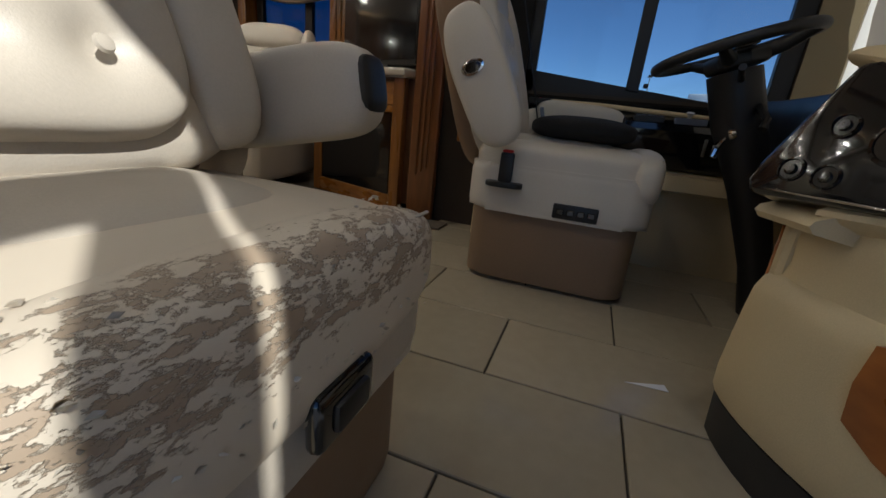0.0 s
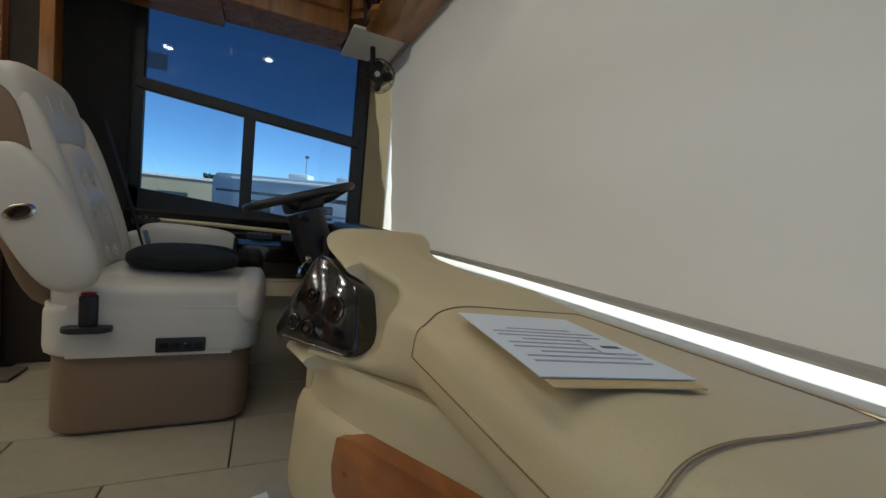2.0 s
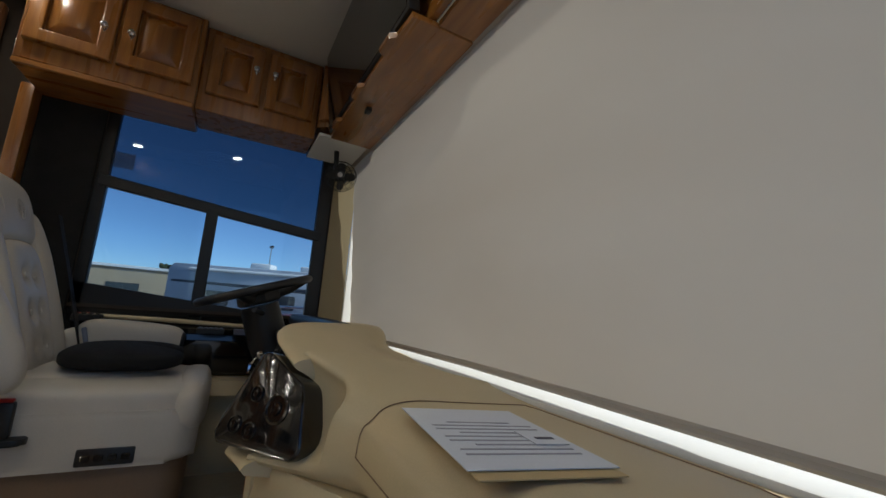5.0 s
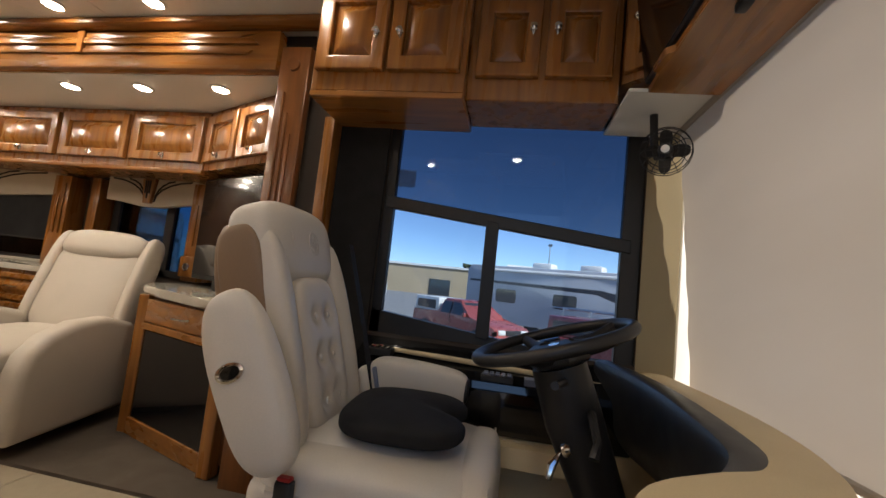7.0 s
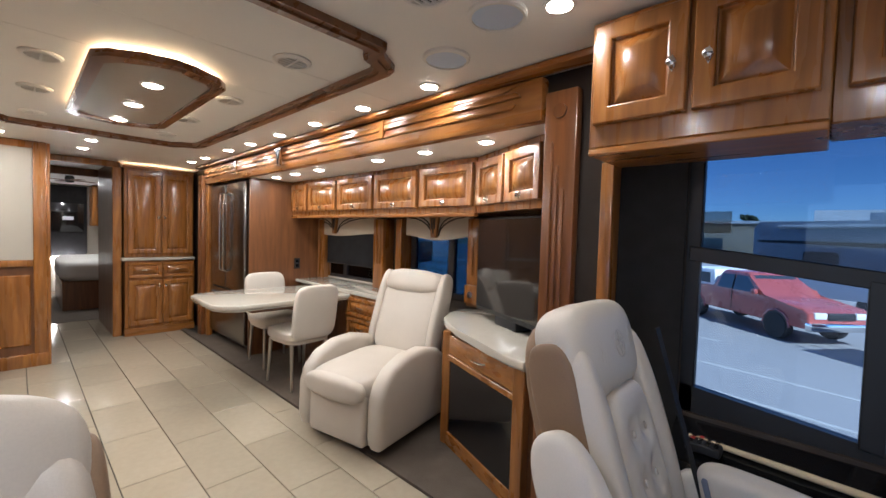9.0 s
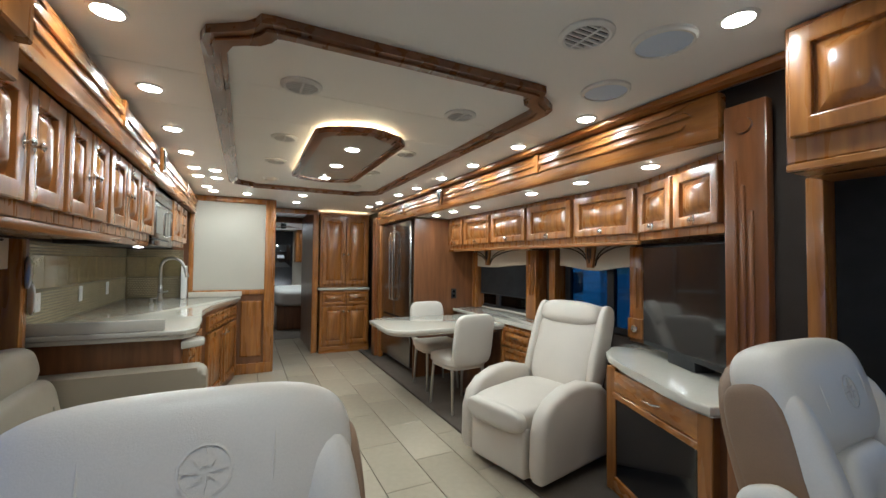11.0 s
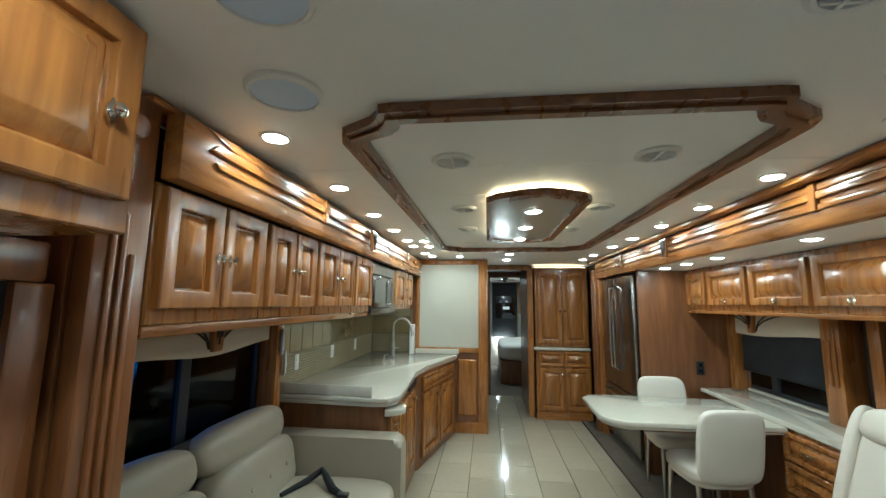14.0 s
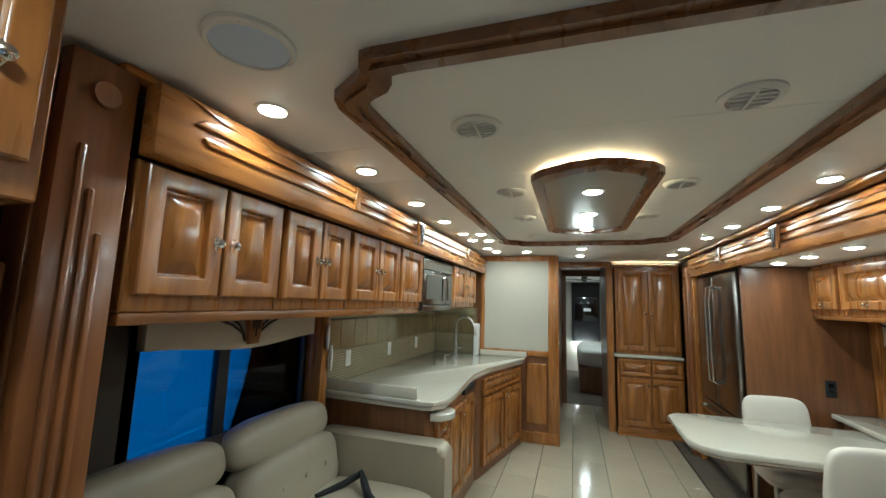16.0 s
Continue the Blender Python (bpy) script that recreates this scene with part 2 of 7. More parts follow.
def box(x0, x1, y0, y1, z0, z1, r=0.0, seg=2, bm=None):
    """A box between these planes with edges rounded by r; adds to bm if one is given."""
    b = bmesh.new()
    bmesh.ops.create_cube(b, size=1.0)
    for v in b.verts:
        v.co = ((x0 + x1) / 2 + v.co.x * (x1 - x0), (y0 + y1) / 2 + v.co.y * (y1 - y0), (z0 + z1) / 2 + v.co.z * (z1 - z0))
    if r > 0:
        r = min(r, abs(x1 - x0) * 0.49, abs(y1 - y0) * 0.49, abs(z1 - z0) * 0.49)
        bmesh.ops.bevel(b, geom=b.edges[:], offset=r, segments=seg, profile=0.5, affect="EDGES")
    return join(bm, b)


def join(bm, b):
    if bm is None:
        return b
    me = bpy.data.meshes.new("tmp")
    b.to_mesh(me)
    b.free()
    bm.from_mesh(me)
    bpy.data.meshes.remove(me)
    return bm


def prism(points, lo, hi, axis="z", r=0.0, seg=2, bm=None):
    """A flat outline pushed from lo to hi along an axis. The outline's two numbers are the other two axes in order."""
    b = bmesh.new()
    put = {"z": lambda p, h: (p[0], p[1], h), "y": lambda p, h: (p[0], h, p[1]), "x": lambda p, h: (h, p[0], p[1])}[axis]
    low, top = [b.verts.new(put(p, lo)) for p in points], [b.verts.new(put(p, hi)) for p in points]
    n = len(points)
    ends = [b.faces.new(low), b.faces.new(top[::-1])]
    for i in range(n):
        b.faces.new((low[i], low[(i + 1) % n], top[(i + 1) % n], top[i]))
    if r > 0:
        rim = {e for f in ends for e in f.edges}
        bmesh.ops.bevel(b, geom=list(rim), offset=r, segments=seg, profile=0.5, affect="EDGES")
    return join(bm, b)


def lathe(profile, centre=(0, 0, 0), n=24, m=None, bm=None):
    """Turns (radius, height) points round the z axis; m places the result."""
    b = bmesh.new()
    rings = []
    for rad, h in profile:
        rings.append([b.verts.new((rad * math.cos(math.tau * k / n), rad * math.sin(math.tau * k / n), h)) for k in range(n)])
    for a, c in zip(rings, rings[1:]):
        for k in range(n):
            b.faces.new((a[k], a[(k + 1) % n], c[(k + 1) % n], c[k]))
    for ring in (rings[0], rings[-1]):
        b.faces.new(ring)
    bmesh.ops.remove_doubles(b, verts=b.verts, dist=1e-5)
    b.transform(Matrix.Translation(centre) @ (m or Matrix()))
    return join(bm, b)


def tube(path, rad, n=10, closed=False, bm=None):
    """A round bar along points; rad is a number or one for each point."""
    b = bmesh.new()
    pts = [Vector(p) for p in path]
    rings, up = [], Vector((0.13, 0.21, 0.97))
    for i, p in enumerate(pts):
        a = pts[(i - 1) % len(pts)] if closed or i else p
        c = pts[(i + 1) % len(pts)] if closed or i < len(pts) - 1 else p
        d = (c - a).normalized()
        u = d.cross(up)
        if u.length < 0.05:
            u = d.cross(Vector((1, 0, 0)))
        u.normalize()
        w = d.cross(u)
        rr = rad[i] if isinstance(rad, (list, tuple)) else rad
        rings.append([b.verts.new(p + rr * (math.cos(math.tau * k / n) * u + math.sin(math.tau * k / n) * w)) for k in range(n)])
    pairs = list(zip(rings, rings[1:])) + ([(rings[-1], rings[0])] if closed else [])
    for a, c in pairs:
        for k in range(n):
            b.faces.new((a[k], a[(k + 1) % n], c[(k + 1) % n], c[k]))
    if not closed:
        b.faces.new(rings[0]), b.faces.new(rings[-1])
    return join(bm, b)


def pillow(sx, sy, sz, power=4.0, n=14, puff=0.0, tufts=(), crease=0.0, seed=0, m=None, bm=None):
    """A stuffed cushion: a rounded block centred on the origin. tufts: (u, v) in the top face that pull in; crease: soft wrinkles."""
    b = bmesh.new()
    bmesh.ops.create_cube(b, size=2.0)
    bmesh.ops.subdivide_edges(b, edges=b.edges[:], cuts=n, use_grid_fill=True)
    for v in b.verts:
        p = v.co.copy()
        k = (abs(p.x) ** power + abs(p.y) ** power + abs(p.z) ** power) ** (1 / power)
        q = p / k
        if puff:
            q.z *= 1 + puff * (1 - q.x**2) * (1 - q.y**2)
        if q.z > 0:
            for u, w, deep in tufts:
                d2 = ((q.x - u) * sx) ** 2 + ((q.y - w) * sy) ** 2
                q.z -= deep * (math.exp(-d2 / 0.0009) + 0.45 * math.exp(-d2 / 0.006)) / sz
        if crease:
            f = noise.noise(Vector((q.x * sx * 9 + seed, q.y * sy * 9, q.z * sz * 9)))
            q += q.normalized() * crease * f / max(sx, sy)
        v.co = (q.x * sx, q.y * sy, q.z * sz)
    if m is not None:
        b.transform(m)
    return join(bm, b)


def arc(cx, cy, rad, a0, a1, n=8):
    return [(cx + rad * math.cos(radians(a0 + (a1 - a0) * k / n)), cy + rad * math.sin(radians(a0 + (a1 - a0) * k / n))) for k in range(n + 1)]


def rounded(x0, x1, y0, y1, r, n=5):
    return arc(x1 - r, y1 - r, r, 0, 90, n) + arc(x0 + r, y1 - r, r, 90, 180, n) + arc(x0 + r, y0 + r, r, 180, 270, n) + arc(x1 - r, y0 + r, r, 270, 360, n)


def ring_plate(outer, inner, lo, hi, axis="y"):
    """A flat frame: the outline less the hole. Both outlines have the same count of points."""
    b = bmesh.new()
    put = {"z": lambda p, h: (p[0], p[1], h), "y": lambda p, h: (p[0], h, p[1]), "x": lambda p, h: (h, p[0], p[1])}[axis]
    rows = [[b.verts.new(put(p, h)) for p in o] for o, h in ((outer, lo), (outer, hi), (inner, hi), (inner, lo))]
    n = len(outer)
    for a, c in zip(rows, rows[1:] + rows[:1]):
        for i in range(n):
            b.faces.new((a[i], a[(i + 1) % n], c[(i + 1) % n], c[i]))
    return b


FACE = {"-x": pose(0, 0, 0, 0, 0, -90), "+x": pose(0, 0, 0, 0, 0, 90), "-y": pose(0, 0, 0), "+y": pose(0, 0, 0, 0, 0, 180)}


def raised_door(w, h, parent, name="door", knob=None, pull=False, arch=True, grain=None):
    """A raised-panel cabinet door in its own plane: x across, z up, front towards -y, centred on its parent's origin."""
    b = bmesh.new()
    s = 0.055 if w > 0.2 else 0.042
    s = min(s, h * 0.2)
    e = max(0.008, min(0.036, w / 2 - s - 0.03, h / 2 - s - 0.022))
    # frame, groove, bevel and raised field as one stepped face
    steps = ((0.0, 0.018), (0.0, -0.006), (0.004, -0.010), (s - 0.008, -0.010), (s - 0.002, -0.006), (s, 0.011), (s + 0.006, 0.012), (s + 0.006 + e, -0.010), (s + 0.009 + e, -0.0115))
    rings = [[b.verts.new((sx * (w / 2 - g), y, sz * (h / 2 - g))) for sx, sz in ((-1, -1), (1, -1), (1, 1), (-1, 1))] for g, y in steps]
    b.faces.new(rings[0]), b.faces.new(rings[-1])
    for p, q in zip(rings, rings[1:]):
        for i in range(4):
            b.faces.new((p[i], p[(i + 1) % 4], q[(i + 1) % 4], q[i]))
    d = part(name, b, grain or wood_z, parent)
    if knob is not None:
        k = bmesh.new()
        lathe([(0.004, 0), (0.004, 0.014), (0.012, 0.018), (0.0135, 0.024), (0.006, 0.030), (0.0, 0.031)], n=12, m=pose(knob[0], -0.008, knob[1], 90), bm=k)
        prism([(knob[0], knob[1] + 0.026), (knob[0] + 0.013, knob[1]), (knob[0], knob[1] - 0.026), (knob[0] - 0.013, knob[1])], -0.012, -0.008, "y", bm=k)
        part("knob", k, chrome, d, "bright nickel knob on a diamond plate")
    if pull:
        k = bmesh.new()
        tube([(-0.045, -0.006, 0), (-0.04, -0.024, 0), (-0.018, -0.030, 0.003), (0.018, -0.030, 0.003), (0.04, -0.024, 0), (0.045, -0.006, 0)], 0.005, 8, bm=k)
        part("handle", k, chrome, d, "bright nickel pull")
    return d

# ---- the coach's shell ----
def setting(name, bm, material, label, category, smooth=False):
    return tagged(part(name, bm, material, smooth=smooth), label, category, kind="structure")


def wall_x(x0, x1, y0, y1, z0, z1, holes):
    """A wall across x0..x1 that runs along y, with openings (ya, yb, za, zb) in order of y."""
    b, at = bmesh.new(), y0
    for ya, yb, za, zb in holes:
        if ya > at:
            box(x0, x1, at, ya, z0, z1, bm=b)
        if za > z0:
            box(x0, x1, ya, yb, z0, za, bm=b)
        if zb < z1:
            box(x0, x1, ya, yb, zb, z1, bm=b)
        at = yb
    if at < y1:
        box(x0, x1, at, y1, z0, z1, bm=b)
    return b


CEIL, SLIDE_CEIL = 2.10, 1.88
XD, XP = 2.53, 0.0                 # inner faces of the driver's and the door side
XDS, XPS = 3.40, -0.42             # outer walls of the two slide-outs
DS0, DS1, PS0, PS1 = 1.70, 6.38, 1.95, 6.12

# floor slab, stepwell at the entry door, slide-out floors
b = bmesh.new()
box(0.62, 2.61, -0.36, 1.2, -0.12, -0.012, bm=b)
box(-0.08, 0.62, 0.90, 1.2, -0.12, -0.012, bm=b)
box(-0.08, 2.53, 1.2, 11.7, -0.12, -0.012, bm=b)
box(0.62, 0.66, 0.04, 0.90, -0.34, -0.12, bm=b)
box(-0.08, 0.66, 0.86, 0.90, -0.34, -0.12, bm=b)
setting("floor", b, grout, "dark grout bed under the tiled floor", "floor")
# the step is made pale as a reflector, to bounce daylight onto the dash
b = bmesh.new()
box(-0.14, 0.66, -0.02, 0.90, -0.38, -0.34, 0.006, 1, b)
setting("entry_step", b, tile_clay, "entry step below the cab floor, made pale to bounce daylight", "step")
b = bmesh.new()
prism([(2.29, 1.45), (2.44, 1.45), (2.44, DS0), (XDS, DS0), (XDS, DS1), (2.38, DS1), (2.36, 6.9), (2.30, 6.9)], -0.011, 0.012, "z", bm=b)
setting("carpet", b, carpet, "worn brown cut-pile carpet in the slide-out", "carpet")
b = bmesh.new()
box(XPS, 0.05, PS0, PS1, -0.011, 0.004, bm=b)
setting("slide_floor", b, panel_wood, "brown floor under the sofa slide-out", "floor")

# side walls
b = wall_x(XD, XD + 0.08, -0.05, DS0, -0.12, 2.16, [(0.06, 1.16, 0.73, 1.74)])
box(XD, XD + 0.08, -0.36, -0.05, -0.12, 0.60, bm=b)
box(XD, XD + 0.08, -0.36, -0.05, 1.95, 2.16, bm=b)
box(XD, XD + 0.08, DS1, 11.7, -0.12, 2.16, bm=b)
box(XD, XD + 0.08, DS0, DS1, SLIDE_CEIL + 0.02, 2.16, bm=b)
setting("wall_driver_side", b, dark_fabric, "dark brown fabric wall on the driver's side", "wall")
b = wall_x(XP - 0.08, XP, -0.05, PS0, -0.12, 2.16, [(-0.02, 0.90, -0.12, 1.82), (1.18, 1.76, 0.92, 1.60)])
box(XP - 0.08, XP, -0.36, -0.05, -0.12, 0.60, bm=b)
box(XP - 0.08, XP, -0.36, -0.05, 1.95, 2.16, bm=b)
box(XP - 0.08, XP, PS1, 11.7, -0.12, 2.16, bm=b)
box(XP - 0.08, XP, PS0, PS1, SLIDE_CEIL + 0.02, 2.16, bm=b)
setting("wall_door_side", b, dark_fabric, "dark brown fabric wall with the entry doorway", "wall")
b = wall_x(XDS, XDS + 0.06, DS0 - 0.06, DS1 + 0.06, -0.12, 1.95, [(2.82, 3.60, 0.80, 1.46), (4.04, 5.52, 0.80, 1.46)])
box(XD, XDS, DS0 - 0.06, DS0, -0.12, 1.95, bm=b)
box(XD, XDS, DS1, DS1 + 0.06, -0.12, 1.95, bm=b)
setting("wall_dining_slide", b, dark_fabric, "dark brown wall of the dining slide-out", "wall")
b = wall_x(XPS - 0.06, XPS, PS0 - 0.06, PS1 + 0.06, -0.12, 1.95, [(2.50, 3.55, 0.80, 1.40)])
box(XPS, XP, PS0 - 0.06, PS0, -0.12, 1.95, bm=b)
box(XPS, XP, PS1, PS1 + 0.06, -0.12, 1.95, bm=b)
setting("wall_kitchen_slide", b, dark_fabric, "dark brown wall of the kitchen slide-out", "wall")
b = box(XD - 0.02, XDS + 0.06, DS0 - 0.06, DS1 + 0.06, SLIDE_CEIL, SLIDE_CEIL + 0.03)
setting("slide_ceiling_dining", b, ceiling_vinyl, "off-white padded ceiling of the dining slide-out", "ceiling")
b = box(XPS - 0.06, XP + 0.02, PS0 - 0.06, PS1 + 0.06, SLIDE_CEIL, SLIDE_CEIL + 0.03)
setting("slide_ceiling_kitchen", b, ceiling_vinyl, "off-white padded ceiling of the kitchen slide-out", "ceiling")

# ceiling, with shallow seams across
b = bmesh.new()
cuts = [-0.36, 1.0, 2.62, 3.05, 4.6, 5.9, 8.2, 11.7]
for a, c in zip(cuts, cuts[1:]):
    box(-0.08, 2.61, a + 0.0012, c - 0.0012, CEIL, CEIL + 0.05, bm=b)
box(-0.08, 2.61, -0.36, 11.7, CEIL + 0.004, CEIL + 0.06, bm=b)
setting("ceiling", b, ceiling_vinyl, "off-white padded vinyl ceiling with fine seams", "ceiling")

# front cap: below and above the windscreen, corner pillars
b = bmesh.new()
box(-0.08, 2.61, -0.36, -0.30, -0.4, 0.60, bm=b)
box(-0.08, 2.61, -0.36, -0.21, 1.95, 2.16, bm=b)
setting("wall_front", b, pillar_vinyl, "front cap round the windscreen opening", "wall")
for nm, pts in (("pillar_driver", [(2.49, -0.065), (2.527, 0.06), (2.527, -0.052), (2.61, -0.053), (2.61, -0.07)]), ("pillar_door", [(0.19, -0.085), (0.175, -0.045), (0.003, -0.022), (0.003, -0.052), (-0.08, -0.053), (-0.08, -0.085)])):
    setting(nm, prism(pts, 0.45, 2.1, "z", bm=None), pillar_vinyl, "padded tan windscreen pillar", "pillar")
pane = setting("windscreen", join(box(-0.05, 2.58, -0.302, -0.296, 0.60, 1.95), box(2.574, 2.58, -0.29, -0.075, 0.60, 1.95)), clear_glass, "clear windscreen behind the drawn shade", "window")
pane.visible_shadow = False
b = bmesh.new()
box(0.02, 2.52, -0.21, 0.098, 1.935, 1.95, 0.004, 1, b)
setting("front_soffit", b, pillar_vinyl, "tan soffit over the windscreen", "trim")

# partition with a pale insert, and the walls round the passage behind it
b = bmesh.new()
box(XPS, 1.03, 6.14, 6.20, 0.0, 2.10, bm=b)
part_wall = setting("wall_partition", b, panel_wood, "brown wood partition with a framed pale insert", "wall")
part("insert", box(0.20, 0.94, 6.125, 6.139, 1.0, 2.03, 0.002, 1), insert_vinyl, part_wall, "smooth pale beige wall insert", False)
b = bmesh.new()
for x0, x1, z0, z1 in ((0.94, 1.03, 0.0, 2.09), (0.15, 0.94, 2.03, 2.09), (0.15, 0.20, 0.93, 2.03), (0.20, 0.94, 0.94, 1.0)):
    box(x0, x1, 6.105, 6.139, z0, z1, 0.006, 2, b)
part("frame", b, wood_z, part_wall)
b = bmesh.new()
box(0.60, 1.035, 6.10, 6.139, 0.0, 0.12, 0.006, 2, b)
prism([(0.69, 0.2), (0.92, 0.2), (0.92, 0.86), (0.69, 0.86)], 6.122, 6.139, "y", 0.01, 1, b)
part("wainscot", b, wood_z, part_wall)
part("end_trim", box(1.03, 1.055, 6.10, 6.24, 0.0, 2.09, 0.006, 2), wood_z, part_wall)

b = bmesh.new()
box(0.99, 1.03, 6.20, 8.2, 0, 2.1, bm=b)
box(1.62, 1.69, 6.96, 8.2, 0, 2.1, bm=b)
box(2.62, 2.53, 7.10, 7.16, 0, 2.1, bm=b)
box(1.75, 2.53, 7.5, 7.56, 0, 2.1, bm=b)
box(0.0, 1.10, 8.2, 8.26, 0, 2.1, bm=b)
box(1.72, 2.45, 8.2, 8.26, 0, 2.1, bm=b)
box(1.10, 1.72, 8.2, 8.26, 2.0, 2.1, bm=b)
setting("wall_passage", b, panel_wood, "dark brown passage walls to the bedroom", "wall")
b = bmesh.new()
box(1.02, 1.67, 6.93, 6.99, 2.03, 2.099, 0.005, 1, b)
box(1.615, 1.70, 6.92, 6.959, 0.0, 2.03, 0.006, 1, b)
setting("passage_trim", b, wood_z, "stained wood casing at the passage", "trim")
b = bmesh.new()
box(-0.08, 2.53, 11.6, 11.7, -0.1, 2.16, bm=b)
setting("wall_rear", b, insert_vinyl, "grey-beige rear bedroom wall", "wall")


# ---- trim along the slide-outs ----
def pilaster(name, m, h):
    """A fluted upright with a rounded cap; front towards -y of its own frame."""
    p = thing(name, "fluted stained wood pilaster beside the slide-out", "pilaster", m, "fluted pilasters", "structure")
    b = bmesh.new()
    box(-0.075, 0.075, 0, 0.05, 0, h, 0.008, 2, b)
    part("board", b, shaded_trim_wood, p)
    for k, x in enumerate((-0.04, -0.012, 0.016)):
        part("flute", box(x, x + 0.016, -0.010, 0.001, 0.25 + 0.02 * k, h - 0.22 - 0.10 * k, 0.006, 2), shaded_trim_wood, p)
    part("cap", lathe([(0.0, -0.012), (0.026, -0.010), (0.03, 0.0), (0.03, 0.012)], n=18, m=pose(0.0, 0, h - 0.09, 90)), shaded_trim_wood, p)
    return p


pilaster("pilaster", Matrix.Translation((2.43, 1.63, 0)) @ FACE["-x"], 1.985)
pilaster("pilaster", Matrix.Translation((2.40, 6.44, 0)) @ FACE["-x"], 1.985)
pilaster("pilaster", Matrix.Translation((0.16, 1.92, 0)) @ FACE["+x"], 2.08)
tagged(part("jamb_trim", box(2.44, 2.529, 1.40, 1.45, 0.45, 1.66, 0.006, 2), wood_z), "narrow stained wood upright beside the cab window", "trim", kind="structure")
tagged(part("ceiling_rail", box(2.36, 2.449, 1.42, 6.5, 2.065, 2.099, 0.012, 2), wood_y), "stained wood rail along the ceiling edge", "trim", kind="structure")
tagged(part("ceiling_rail", box(0.06, 0.17, 1.95, 6.1, 2.072, 2.099, 0.012, 2), wood_y), "stained wood rail along the ceiling edge", "trim", kind="structure")


def fascia(name, y0, y1, x, side, z0, z1):
    """The moulded board over a slide-out's opening, with stepped reeds that end in a scroll. side: the way its face looks along x."""
    f = thing(name, "long moulded fascia board of varnished stained wood", "fascia", None, "slide-out fascias", "structure")
    s = side
    lo, hi = sorted((x, x - s * 0.06))
    part("board", box(lo, hi, y0, y1, z0, z1, 0.008, 2), wood_y, f)
    h = z1 - z0
    for k, (a, c) in enumerate(((0.62, 0.78), (0.38, 0.50), (0.80, 0.95))):
        lo, hi = sorted((x - s * 0.001, x + s * (0.014 - 0.003 * k)))
        b = prism([(y0 + 0.10 + 0.05 * k, z0 + h * a), (y1 - 0.06, z0 + h * a), (y1 - 0.03, z0 + h * c), (y0 + 0.22 - 0.08 * k, z0 + h * c), (y0 + 0.13, z0 + h * (c - 0.03))], lo, hi, "x", 0.005, 2)
        part("reed", b, wood_y, f)
    for y in (y0 + (y1 - y0) * 0.24, y0 + (y1 - y0) * 0.77):
        lo, hi = sorted((x - s * 0.002, x + s * 0.02))
        part("joint_strip", box(lo, hi, y - 0.02, y + 0.02, z0 + h * 0.36, z0 + h * 0.97, 0.004, 1), wood_z, f)
    return f


fascia("fascia", 1.72, 6.36, 2.425, -1, 1.868, 2.064)
fascia("fascia", 2.01, 6.10, 0.215, 1, 1.875, 2.071)


def emblem(m):
    e = thing("emblem_bracket", "black and wood stepped bracket ornament on the fascia", "ornament", m, "fascia brackets")
    b = prism([(-0.035, -0.07), (0.035, -0.07), (0.05, 0.08), (-0.05, 0.08)], -0.02, 0.0, "y", 0.004, 1)
    part("plate", b, wood_z, e)
    b = bmesh.new()
    for x in (-0.02, 0.0, 0.02):
        prism([(x * 0.8 - 0.006, -0.055 + abs(x) * 2), (x * 0.8 + 0.006, -0.055 + abs(x) * 2), (x * 1.4 + 0.008, 0.065), (x * 1.4 - 0.008, 0.065)], -0.027, -0.019, "y", 0.002, 1, b)
    part("bar", b, black_plastic, e)


emblem(Matrix.Translation((2.405, 4.24, 1.97)) @ FACE["-x"])
emblem(Matrix.Translation((0.236, 3.80, 1.97)) @ FACE["+x"])

# ceiling frame with scrolled corners
def scroll(x, y, sx, sy, k):
    """Corner points of the frame, from its end edge round to its side edge."""
    d = 0.16 - k
    pts = [(x + sx * (d + 0.055), y), (x + sx * (d + 0.015), y + sy * 0.005), (x + sx * d, y + sy * 0.04), (x + sx * (d - 0.03), y + sy * 0.075), (x + sx * 0.06, y + sy * (d - 0.04)), (x + sx * 0.02, y + sy * (d - 0.015)), (x, y + sy * (d + 0.045))]
    return pts


def frame_outline(x0, x1, y0, y1, k):
    return scroll(x0, y0, 1, 1, k)[::-1] + scroll(x1, y0, -1, 1, k) + scroll(x1, y1, -1, -1, k)[::-1] + scroll(x0, y1, 1, -1, k)


cf = thing("ceiling_frame", "large stained wood frame with scrolled corners on the ceiling", "ceiling trim", None, "", "structure")
part("moulding", ring_plate(frame_outline(0.575, 2.015, 2.065, 5.12, 0), frame_outline(0.65, 1.94, 2.14, 5.045, 0.025), 2.070, 2.0995, "z"), frame_wood, cf)
part("bead", ring_plate(frame_outline(0.60, 1.99, 2.09, 5.095, 0.01), frame_outline(0.631, 1.959, 2.121, 5.064, 0.018), 2.060, 2.0695, "z"), frame_wood, cf)

